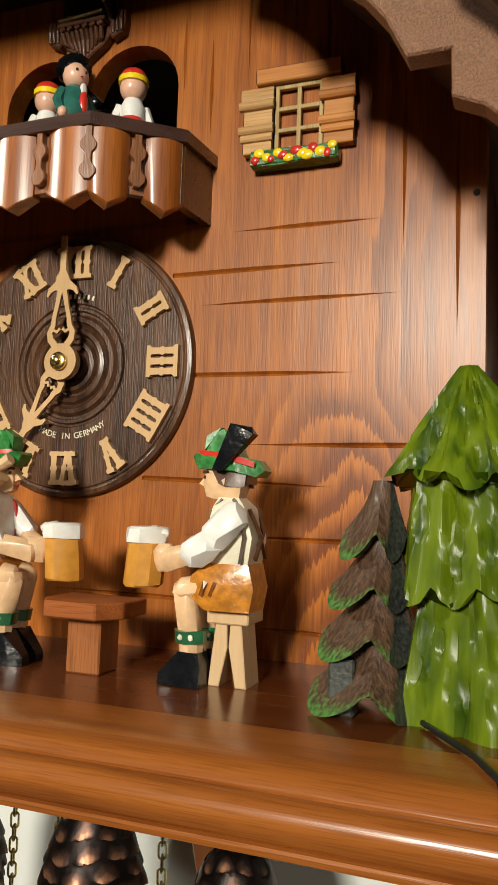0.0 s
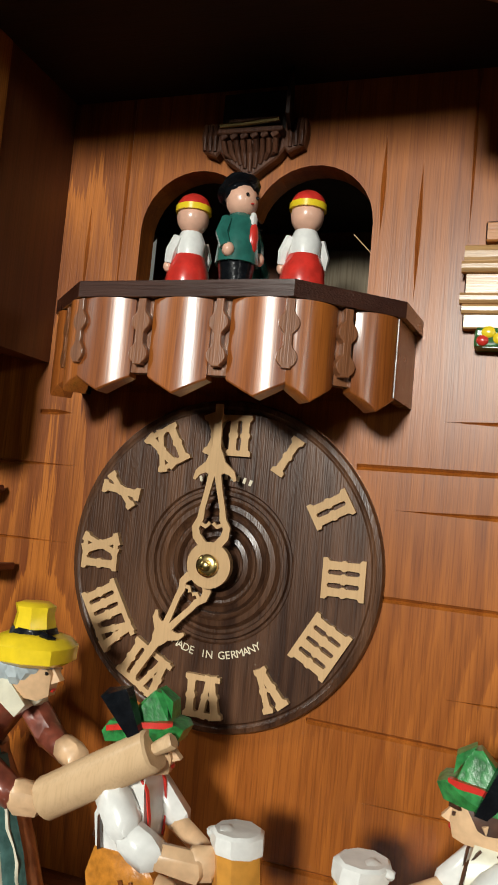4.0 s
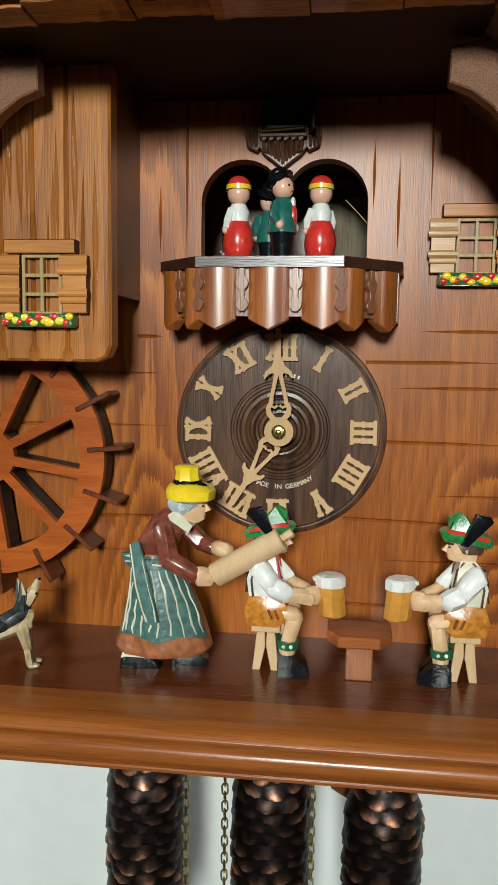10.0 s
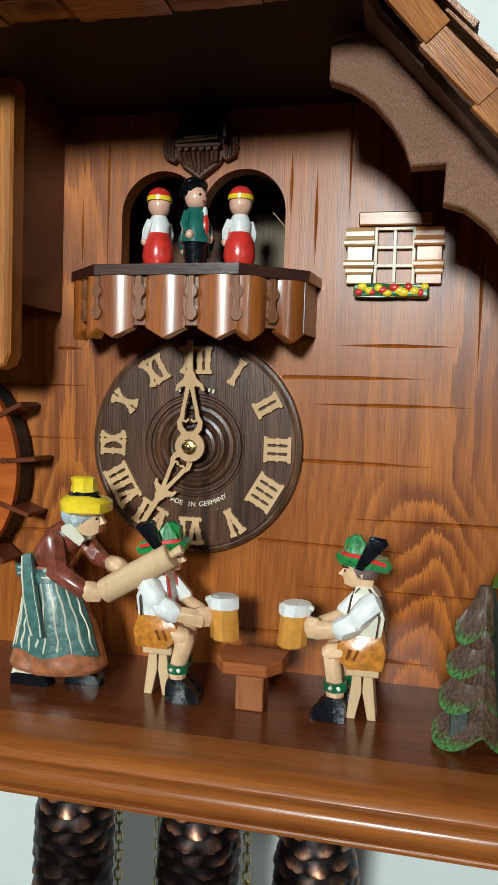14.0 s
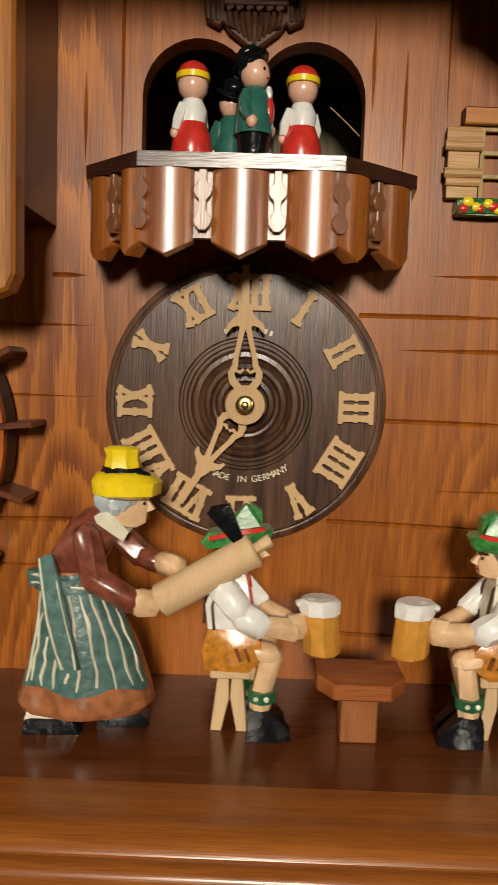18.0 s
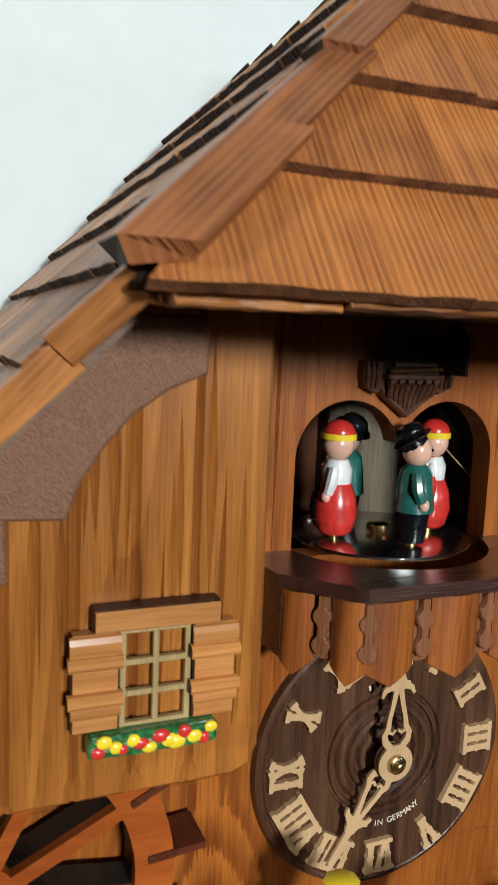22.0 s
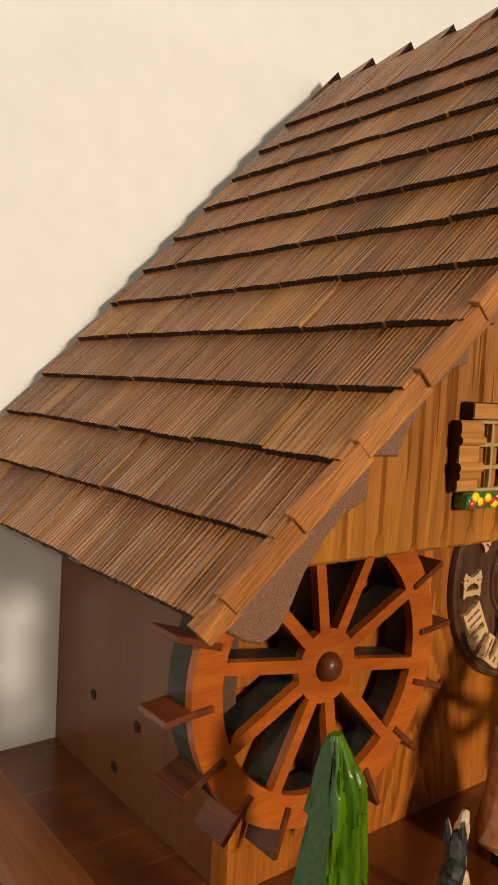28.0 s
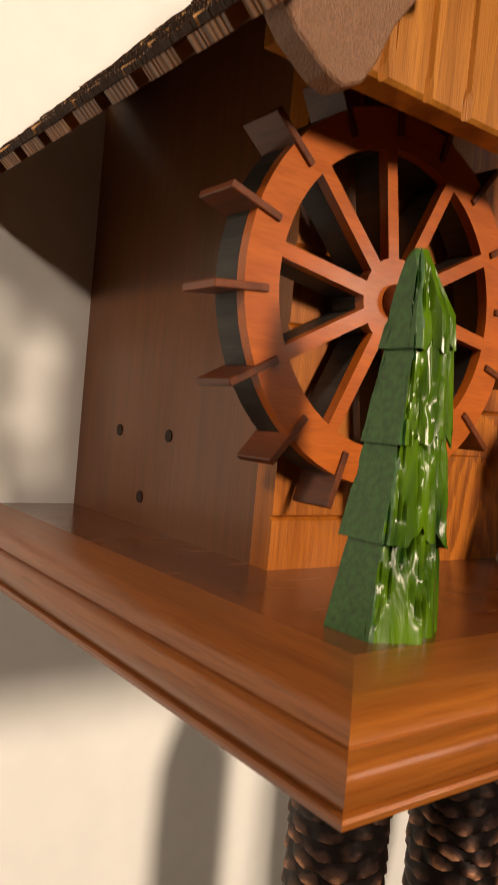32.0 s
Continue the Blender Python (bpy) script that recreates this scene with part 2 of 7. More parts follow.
def paint(name, colour, rough=0.3, spread=0.12, coat=0.3, scale=260.0, bump=0.12, metal=0.0):
    """Brushed-on lacquer paint: slight mottling and unevenness."""
    m, n, l, b = base(name, rough, metal, coat)
    co = n.new("ShaderNodeTexCoord")
    t = n.new("ShaderNodeTexNoise")
    t.inputs["Scale"].default_value, t.inputs["Detail"].default_value = scale, 4
    l.new(co.outputs["Object"], t.inputs["Vector"])
    lo = tuple(c * (1 - spread * 1.6) for c in colour)
    hi = tuple(min(1, c * (1 + spread)) for c in colour)
    r = ramp(n, [(0.34, lo), (0.66, hi)])
    l.new(t.outputs["Fac"], r.inputs[0])
    l.new(r.outputs[0], b.inputs["Base Color"])
    bp = n.new("ShaderNodeBump")
    bp.inputs["Strength"].default_value, bp.inputs["Distance"].default_value = bump, 0.0008
    l.new(t.outputs["Fac"], bp.inputs["Height"])
    l.new(bp.outputs[0], b.inputs["Normal"])
    return m


WALL = wood("stained_wall_wood", (0.47, 0.146, 0.020), (0.19, 0.047, 0.008), "Z", 0.42, 0.26, flame=0.0, heart=(0.19, 0.0048, 0.3, 0), bump=0.18, pore=0.5, polish=0.28, spec=0.25, fibre=0.5)
BAY = wood("stained_bay_wood", (0.50, 0.190, 0.032), (0.29, 0.098, 0.017), "Z", 0.40, 0.6, 0.8, flame=0.16, bump=0.25, polish=0.12, pore=0.5, spec=0.25, fibre=0.5)
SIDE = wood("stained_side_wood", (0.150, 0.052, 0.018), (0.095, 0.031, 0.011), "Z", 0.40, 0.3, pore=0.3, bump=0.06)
SHELF = wood("dark_shelf_wood", (0.150, 0.041, 0.011), (0.098, 0.025, 0.007), "X", 0.22, 0.5, 0.8, 0.02, pore=0.3)
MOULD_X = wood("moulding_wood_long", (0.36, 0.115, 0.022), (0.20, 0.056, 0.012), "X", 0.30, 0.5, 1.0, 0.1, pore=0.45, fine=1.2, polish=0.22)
# the same moulding wood, darkened to put side shade into its colour
MOULD_Y = wood("moulding_wood_shaded_side", (0.25, 0.080, 0.021), (0.16, 0.046, 0.013), "Y", 0.34, 0.25, 1.0, 0.04)
SHINGLE = ridged("roof_shingle_wood", (0.37, 0.158, 0.060), (0.105, 0.040, 0.016), "X", 125.0, 0.30, 1.0, tone=0.26, spec=0.5, wave=0.45, streak=0.62)
HIPWOOD = ridged("hip_shingle_wood", (0.47, 0.172, 0.043), (0.25, 0.080, 0.021), "X", 165.0, 0.40, 1.0, spec=0.45, wave=0.25)
# butt ends with their shadow put into a near-black colour
BUTT = wood("shaded_butt_end", (0.045, 0.020, 0.010), (0.018, 0.008, 0.004), "Y", 0.65, 0.0, 2.0, 0.5)
RAKE = wood("sawn_light_wood", (0.56, 0.225, 0.055), (0.25, 0.082, 0.019), "X", 0.42, 0.25, 2.2, 0.7, 0.16, pore=0.8)
DECKW = wood("grey_brown_board", (0.24, 0.155, 0.105), (0.15, 0.092, 0.062), "X", 0.6, 0.0, 2.0, 0.3)
UNDERW = wood("amber_split_wood", (0.62, 0.26, 0.065), (0.14, 0.046, 0.014), "X", 0.36, 0.5, 2.5, 0.9, 0.2, pore=0.8)
# near-black; on the soffit and hip deck it stands in for shade
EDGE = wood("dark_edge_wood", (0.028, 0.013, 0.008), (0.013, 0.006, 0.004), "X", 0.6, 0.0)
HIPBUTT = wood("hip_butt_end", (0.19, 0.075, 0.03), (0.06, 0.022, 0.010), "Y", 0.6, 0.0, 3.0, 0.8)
ENDW = wood("dark_stained_end", (0.085, 0.036, 0.018), (0.04, 0.016, 0.009), "Y", 0.5, 0.1, 2.0, 0.3)
# bare wood of the saw kerfs, brightened to paint in their glints
KERF = wood("bare_kerf_glint_wood", (0.74, 0.42, 0.15), (0.42, 0.21, 0.07), "Y", 0.4, 0.4, 3.0, 0.3)
JOINT = wood("split_edge_wood", (0.50, 0.27, 0.10), (0.24, 0.11, 0.04), "Y", 0.5, 0.05, 1.5, 0.5)
DIALW = wood("dark_dial_wood", (0.150, 0.068, 0.033), (0.034, 0.014, 0.008), "Z", 0.36, 0.5, 1.6, 0.6, polish=0.26)
PANEL = wood("panel_wood", (0.43, 0.132, 0.021), (0.19, 0.046, 0.009), "Z", 0.34, 1.0, 2.2, 0.05, 0.15, polish=0.24, flame=0.14, spec=0.5)
BOARDW = wood("dark_board_wood", (0.07, 0.025, 0.014), (0.028, 0.009, 0.006), "X", 0.28, 1.0, 1.0, 0.6, polish=0.26, spec=0.5)
WHEEL = wood("red_wheel_wood", (0.45, 0.108, 0.016), (0.30, 0.064, 0.010), "X", 0.36, 0.35, 1.2, 0.1, stretch=2.5, pore=0.35)
PADDLE = wood("paddle_wood", (0.17, 0.043, 0.014), (0.06, 0.016, 0.007), "Y", 0.4, 0.25, 2.0, 0.25, 0.2)
BARE = wood("bare_light_wood", (0.68, 0.475, 0.28), (0.60, 0.405, 0.225), "Z", 0.55, 0.05, 2.0, 0.05, pore=0.15)
NUMERAL = wood("numeral_wood", (0.62, 0.41, 0.215), (0.54, 0.345, 0.175), "Z", 0.55, 0.05, 2.0, 0.05, pore=0.15)
SHUTTER = wood("shutter_wood", (0.60, 0.26, 0.075), (0.40, 0.150, 0.042), "X", 0.42, 0.25, 2.5, 0.12, 0.15, pore=0.35)
TABLEW = wood("table_wood", (0.40, 0.125, 0.034), (0.25, 0.068, 0.019), "X", 0.45, 0.15, 2.0, 0.15)
SAND = paint("sand_brown_texture", (0.235, 0.112, 0.060), 0.38, 0.2, 0.0, 1500.0, 0.9)
PLASTER = paint("white_room_wall", (0.75, 0.785, 0.765), 0.85, 0.012, 0.0, 60.0, 0.05)
DUSTY = wood("dusty_pale_wood", (0.22, 0.18, 0.125), (0.15, 0.12, 0.08), "Z", 0.7, 0.0, 1.5, 0.1)
DIM = paint("dim_brown_room", (0.03, 0.024, 0.02), 0.8, 0.1, 0.0, 8.0, 0.05)
VOID = paint("dark_inside", (0.02, 0.014, 0.01), 0.8, 0.2, 0.0)


# ---- shape helpers, all in centimetres ----
def to_mesh(name, bm, mats, smooth=False):
    bmesh.ops.recalc_face_normals(bm, faces=bm.faces)
    bmesh.ops.scale(bm, vec=(CM, CM, CM), verts=bm.verts)
    me = bpy.data.meshes.new(name)
    bm.to_mesh(me)
    bm.free()
    for m in (mats if isinstance(mats, (list, tuple)) else [mats]):
        me.materials.append(m)
    if smooth:
        for p in me.polygons:
            p.use_smooth = True
        me.set_sharp_from_angle(angle=radians(38))
    return me


def thing(name, x, y, z, label, category, group="", kind=""):
    ob = new(name)
    ob.empty_display_size = 0.01
    ob.location = (x * CM, y * CM, z * CM)
    return tagged(ob, label, category, group, kind)


def seat(ob, parent):
    """Hang ob under parent without moving it; parents are never turned."""
    off = Vector(parent.location)
    if parent.parent:
        off = off + parent.parent.location
    ob.parent = parent
    ob.location = ob.location - off
    return ob


def part(name, bm, mat, parent=None, label="", smooth=False, kind=""):
    ob = new(name, to_mesh(name, bm, mat, smooth))
    if parent:
        seat(ob, parent)
    return tagged(ob, label, kind=kind)


def box(bm, x0, x1, y0, y1, z0, z1, bev=0.0, m=None, mat=0):
    r = bmesh.ops.create_cube(bm, size=1)
    vs = r["verts"]
    for v in vs:
        v.co = Vector((x0 + (v.co.x + .5) * (x1 - x0), y0 + (v.co.y + .5) * (y1 - y0), z0 + (v.co.z + .5) * (z1 - z0)))
    fs = list({f for v in vs for f in v.link_faces})
    if bev:
        es = list({e for v in vs for e in v.link_edges})
        r2 = bmesh.ops.bevel(bm, geom=es, offset=bev, segments=1, affect="EDGES", profile=0.5)
        fs = list(set(r2["faces"]) | {f for f in bm.faces if all(v in r2["verts"] for v in f.verts)})
        vs = list({v for f in fs for v in f.verts})
    for f in fs:
        if f.is_valid:
            f.material_index = mat
    if m is not None:
        bmesh.ops.transform(bm, matrix=m, verts=[v for v in vs if v.is_valid])
    return bm


def plate(bm, pts, y0, y1, bev=0.0, mat=0, m=None):
    """A board with the outline pts (x, z), from y0 (front) to y1."""
    a = [bm.verts.new((x, y0, z)) for x, z in pts]
    f = bm.faces.new(a)
    r = bmesh.ops.extrude_face_region(bm, geom=[f])
    b = [g for g in r["geom"] if isinstance(g, bmesh.types.BMVert)]
    bmesh.ops.translate(bm, vec=(0, y1 - y0, 0), verts=b)
    vs = a + b
    if bev:
        es = [e for e in f.edges]
        r2 = bmesh.ops.bevel(bm, geom=es, offset=bev, segments=1, affect="EDGES", profile=0.5)
        vs = list(set(v for v in vs if v.is_valid) | set(r2["verts"]))
    for v in vs:
        for g in v.link_faces:
            g.material_index = mat
    if m is not None:
        bmesh.ops.transform(bm, matrix=m, verts=list(set(vs)))
    return bm


def lathe(bm, prof, segs=24, m=None, mat=0, caps=True):
    """Profile (radius, height) turned about z."""
    rings = []
    for r, h in prof:
        rings.append([bm.verts.new((r * math.cos(2 * math.pi * i / segs), r * math.sin(2 * math.pi * i / segs), h)) for i in range(segs)])
    fs = []
    for a, b in zip(rings, rings[1:]):
        for i in range(segs):
            fs.append(bm.faces.new((a[i], a[(i + 1) % segs], b[(i + 1) % segs], b[i])))
    if caps:
        fs.append(bm.faces.new(rings[0][::-1]))
        fs.append(bm.faces.new(rings[-1]))
    for f in fs:
        f.material_index = mat
    if m is not None:
        bmesh.ops.transform(bm, matrix=m, verts=[v for g in rings for v in g])
    return bm


def tube(bm, pts, rad, segs=8, mat=0, closed=False):
    """A bar along the points; rad is one radius or one for each point."""
    pts = [Vector(p) for p in pts]
    n = len(pts)
    rings = []
    side = None
    for i, p in enumerate(pts):
        if closed:
            d = pts[(i + 1) % n] - pts[i - 1]
        else:
            d = pts[min(i + 1, n - 1)] - pts[max(i - 1, 0)]
        d.normalize()
        if side is None:
            side = d.orthogonal().normalized()
        side = (side - d * side.dot(d)).normalized()
        up = d.cross(side)
        r = rad[i] if isinstance(rad, (list, tuple)) else rad
        rings.append([bm.verts.new(p + (side * math.cos(2 * math.pi * k / segs) + up * math.sin(2 * math.pi * k / segs)) * r) for k in range(segs)])
    pairs = list(zip(rings, rings[1:])) + ([(rings[-1], rings[0])] if closed else [])
    fs = [bm.faces.new((a[k], a[(k + 1) % segs], b[(k + 1) % segs], b[k])) for a, b in pairs for k in range(segs)]
    if not closed:
        fs += [bm.faces.new(rings[0][::-1]), bm.faces.new(rings[-1])]
    for f in fs:
        f.material_index = mat
    return bm


def groove(bm, p, q, w=0.11, d=0.13, ends=(1, 1), y=0.0):
    """A cutter for a carved groove from p to q (x, z) in the face y; ends that are 1 taper."""
    p, q = Vector((p[0], 0, p[1])), Vector((q[0], 0, q[1]))
    t = (q - p).normalized()
    s = Vector((-t.z, 0, t.x))
    n = 8
    rows = []
    for i in range(n + 1):
        f = i / n
        k = 1.0
        if ends[0]:
            k = min(k, (f * 2.2 + 0.02) ** 0.7)
        if ends[1]:
            k = min(k, ((1 - f) * 2.2 + 0.02) ** 0.7)
        c = p.lerp(q, f) + Vector((0, y, 0))
        rows.append([bm.verts.new(c + s * w * k + Vector((0, -0.06, 0))), bm.verts.new(c - s * w * k + Vector((0, -0.06, 0))), bm.verts.new(c + Vector((0, d * k, 0)))])
    for a, b in zip(rows, rows[1:]):
        for i in range(3):
            bm.faces.new((a[i], a[(i + 1) % 3], b[(i + 1) % 3], b[i]))
    bm.faces.new(rows[0])
    bm.faces.new(rows[-1][::-1])


def carve(ob, cut, own=False):
    """Take the cutter bmesh away from the object's mesh."""
    c = bpy.data.objects.new("cutter", to_mesh("cutter", cut, VOID))
    scene.collection.objects.link(c)
    c.matrix_world = Matrix.Translation(ob.location + (ob.parent.location if ob.parent else Vector()))
    c.location = (0, 0, 0)
    save, par = ob.location.copy(), ob.parent
    ob.parent, ob.location = None, (0, 0, 0)
    md = ob.modifiers.new("carve", "BOOLEAN")
    md.operation, md.solver, md.object = "DIFFERENCE", "EXACT", c
    md.use_self = own
    bpy.context.view_layer.update()
    me = bpy.data.meshes.new_from_object(ob.evaluated_get(bpy.context.evaluated_depsgraph_get()))
    ob.modifiers.clear()
    ob.data = me
    bpy.data.objects.remove(c)
    ob.parent, ob.location = par, save


def arc(cx, cz, r, a0, a1, n=14):
    return [(cx + r * math.cos(radians(a0 + (a1 - a0) * i / n)), cz + r * math.sin(radians(a0 + (a1 - a0) * i / n))) for i in range(n + 1)]


# ---- room ----
bm = bmesh.new()
box(bm, -260, 260, 17.0, 22, -130, 160)
tagged(part("wall_back", bm, PLASTER), "plain white plastered room wall behind the clock", "wall", kind="structure")
bm = bmesh.new()
box(bm, -260, 260, -330, 17, 160, 164)
tagged(part("ceiling", bm, DIM), "brown wooden ceiling of the room", "ceiling", kind="structure")
bm = bmesh.new()
box(bm, -260, 260, -330, 17, -134, -130)
tagged(part("floor", bm, wood("room_floor_wood", (0.10, 0.06, 0.035), (0.06, 0.035, 0.02), "X", 0.5, 0.1, 0.2)), "brown wooden room floor", "floor", kind="structure")
for nm, x0 in (("wall_left", -264), ("wall_right", 260)):
    bm = bmesh.new()
    box(bm, x0, x0 + 4, -330, 22, -130, 160)
    tagged(part(nm, bm, DIM), "brown room wall to the side", "wall", kind="structure")
bm = bmesh.new()
box(bm, -260, 260, -334, -330, -130, 160)
tagged(part("wall_front", bm, DIM), "brown room wall facing the clock", "wall", kind="structure")

# ---- house body ----
XL, XR, X0 = -18.8, 17.2, -1.0
SL = 1.068


def roof_z(x):
    """Height of the shingle beds over x."""
    return 42.3 - abs(x - X0) * SL


house = thing("clock_house", -1, 8, 0, "stained wooden case of a chalet cuckoo clock with carved log walls", "clock case")
left = [(XL, 0), (0.06, 0), (0.06, 20.0), (-4.36, 20.0), (-4.36, 23.7)] + arc(-2.13, 23.7, 2.23, 178, 14, 16) + [(0.06, 24.25), (0.06, 40.4), (X0, 40.8), (XL, roof_z(XL) - 0.8)]
right = [(0.06, 0), (XR, 0), (XR, roof_z(XR) - 0.8), (0.06, 40.4), (0.06, 24.25)] + arc(2.27, 23.7, 2.21, 166, 2, 16) + [(4.48, 23.7), (4.48, 20.0), (0.06, 20.0)]
bm = bmesh.new()
plate(bm, left, 0, 1.1)
plate(bm, right, 0, 1.1)
bmesh.ops.remove_doubles(bm, verts=bm.verts, dist=0.001)
inner = [f for f in bm.faces if all(abs(v.co.x - 0.06) < 0.01 for v in f.verts)]
bmesh.ops.delete(bm, geom=inner, context="FACES_ONLY")
facade = part("front_wall", bm, WALL, house, "varnished brown front wall carved with log joints")
cut = bmesh.new()
for p, q, e in (((7.3, 17.0), (13.3, 17.0), (1, 1)), ((4.6, 15.35), (11.8, 15.4), (0, 1)), ((5.9, 14.0), (14.1, 14.05), (1, 1)),
                ((5.7, 11.1), (12.5, 11.05), (0, 1)), ((7.9, 8.25), (17.6, 8.25), (1, 0)), ((3.6, 6.85), (11.8, 6.65), (0, 1)),
                ((5.5, 4.6), (17.6, 4.6), (1, 0)), ((-0.5, 2.1), (9.4, 2.0), (1, 1)), ((8.5, 1.15), (12.6, 1.1), (1, 1)),
                ((-7.9, 16.6), (-6.45, 16.6), (0, 1)), ((-14, 14.55), (-6.1, 14.6), (0, 1)), ((-18.9, 11.6), (-6.0, 11.7), (0, 1)),
                ((-18.9, 8.8), (-10.0, 8.9), (0, 1)), ((-13, 6.4), (-5.6, 6.6), (1, 0)), ((-18.9, 4.4), (-6.5, 4.6), (0, 1)), ((-18.9, 1.9), (-12.0, 1.9), (0, 1))):
    groove(cut, p, q, 0.15, 0.13, e)
for p, q, e in (((-5.15, 20.2), (-5.15, 33), (1, 0)), ((4.75, 23.2), (4.75, 26.9), (1, 1)), ((6.05, 20.9), (6.05, 25.9), (1, 1)), ((7.7, 22.9), (7.7, 34), (1, 0)),
                ((9.7, 23.9), (9.7, 34), (1, 0)), ((11.1, 23.6), (11.1, 33), (0, 0)), ((14.2, 15.6), (14.2, 24.5), (1, 1)), ((16.2, 12), (16.2, 22), (1, 1)), ((-3.6, 26.6), (-3.6, 33), (1, 0)),
                ((3.2, 27.2), (3.2, 33), (1, 0)), ((-6.6, 21), (-6.6, 24.8), (1, 1))):
    groove(cut, p, q, 0.13, 0.12, e)
carve(facade, cut)
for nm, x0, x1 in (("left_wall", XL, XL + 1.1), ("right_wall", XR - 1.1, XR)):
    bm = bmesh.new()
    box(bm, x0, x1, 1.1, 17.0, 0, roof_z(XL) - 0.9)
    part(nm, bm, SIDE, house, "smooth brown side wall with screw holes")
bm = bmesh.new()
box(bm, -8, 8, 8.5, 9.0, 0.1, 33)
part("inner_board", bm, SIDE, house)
bm = bmesh.new()
box(bm, -8, 8, 1.1, 8.5, 26.6, 27.0)
part("inner_shelf", bm, VOID, house)
bm = bmesh.new()
box(bm, 0.9, 5.2, 7.4, 8.49, 18.5, 25.4, 0.08)
part("bellows_box", bm, DUSTY, house, "pale wooden bellows box inside the case")
bm = bmesh.new()
tube(bm, [(3.3, 2.6, 24.3), (4.0, 2.1, 23.5), (4.8, 1.5, 22.5)], 0.025, 6)
part("lever_wire", bm, NUMERAL, house, "thin pale lever wire inside the case")
bm = bmesh.new()
lathe(bm, [(0.13, 0.0), (0.13, 0.05), (0.06, 0.09)], 10, Matrix.Translation((16.85, 0.0, 17.6)) @ Matrix.Rotation(radians(90), 4, "X"))
part("nail_head", bm, VOID, house, "small dark nail head")
for x, z in ((12.35, 4.26), (7.66, 4.29), (9.8, 1.34)):
    bm = bmesh.new()
    lathe(bm, [(0.0, 0.05), (0.2, 0.05), (0.2, -0.04), (0.28, -0.04), (0.28, 0.1), (0.0, 0.1)], 14, Matrix.Translation((XL + .05, x, z)) @ Matrix.Rotation(radians(-90), 4, "Y"), caps=False)
    part("screw", bm, EDGE, house, "sunk dark screw")

# bay with plank front
bay = thing("bay_window_box", -14, -3, 15, "projecting upper storey of grooved brown vertical planks", "bay")
bm = bmesh.new()
plate(bm, [(-24.0, 15.2), (-8.5, 15.2), (-7.95, 15.45), (-7.72, 16.0), (-7.72, roof_z(-7.72) - 4.5), (-12.0, roof_z(-12) - 0.9), (-24.0, roof_z(-24) - 0.9)], -5.4, -4.3, 0.12)
front = part("plank_front", bm, BAY, bay)
cut = bmesh.new()
random.seed(5)
for x in (-9.9, -11.6, -13.2, -15.0, -16.9, -18.7, -20.6, -22.3):
    groove(cut, (x, 15.0), (x + 0.05, 36), 0.17, 0.2, (0, 0), -5.4)
    groove(cut, (x, 14.9), (x, 15.2 + random.uniform(0.5, 1.3)), random.uniform(0.24, 0.4), 0.2, (0, 1), -5.4)
for i in range(40):
    x = -8.3 - i * 0.385 + random.uniform(-.15, .15)
    z = random.uniform(15.6, 23)
    groove(cut, (x, z), (x + random.uniform(-.12, .12), z + random.uniform(3, 8)), random.uniform(0.1, 0.27), random.uniform(0.1, 0.19), (1, 1), -5.4)
carve(front, cut, True)
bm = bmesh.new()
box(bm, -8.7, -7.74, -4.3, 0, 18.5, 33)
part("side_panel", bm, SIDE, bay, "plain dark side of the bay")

# ---- shelf ----
AX0, AX1, AY = -22.8, 20.8, -8.55
shelf = thing("base_shelf", -1, 0, 0, "wide dark varnished wooden shelf with a moulded edge", "shelf")
bm = bmesh.new()
box(bm, AX0, AX1, AY, 17.0, -1.7, 0)
part("shelf_top", bm, SHELF, shelf, "dark glossy shelf surface")
PROF = [(0, 0.0), (1.75, -0.01), (2.3, -0.06), (2.66, -0.18), (2.9, -0.36), (2.96, -0.48), (2.94, -0.56), (3.16, -0.57), (3.34, -0.63), (3.46, -0.76), (3.52, -0.95), (3.48, -1.2), (3.36, -1.42), (3.26, -1.5), (3.42, -1.53), (3.46, -1.6), (3.42, -1.74), (0, -1.75)]


def moulding(a, b, out, mitre_a, mitre_b):
    """A moulded strip from a to b (x, y) with the profile standing out along out."""
    bm = bmesh.new()
    a, b, out = Vector((*a, 0)), Vector((*b, 0)), Vector((*out, 0))
    t = (b - a).normalized()
    ra, rb = [], []
    for d, z in PROF:
        ra.append(bm.verts.new(a + out * d - t * d * mitre_a + Vector((0, 0, z))))
        rb.append(bm.verts.new(b + out * d + t * d * mitre_b + Vector((0, 0, z))))
    n = len(PROF)
    for i in range(n):
        bm.faces.new((ra[i], ra[(i + 1) % n], rb[(i + 1) % n], rb[i]))
    bm.faces.new(ra)
    bm.faces.new(rb[::-1])
    return bm


part("front_moulding", moulding((AX0, AY), (AX1, AY), (0, -1), 1, 1), MOULD_X, shelf, "honey-brown profiled moulding with glossy varnish", True)
# side runs use the moulding wood with shade painted in
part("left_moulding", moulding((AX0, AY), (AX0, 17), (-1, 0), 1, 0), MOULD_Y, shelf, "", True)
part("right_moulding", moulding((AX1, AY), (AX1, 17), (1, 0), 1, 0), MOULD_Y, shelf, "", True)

# ---- roof ----
UP_L = Vector((1.87, 0, 2.065)).normalized()
N_L = Vector((-2.065, 0, 1.87)).normalized()
UP_R, N_R = Vector((-UP_L.x, 0, UP_L.z)), Vector((-N_L.x, 0, N_L.z))
UP_F, N_F = Vector((0, 0.64, 1)).normalized(), Vector((0, -1, 0.64)).normalized()
HIP_Z, HIP_Y, BACK = 29.0, -12.2, 14.7


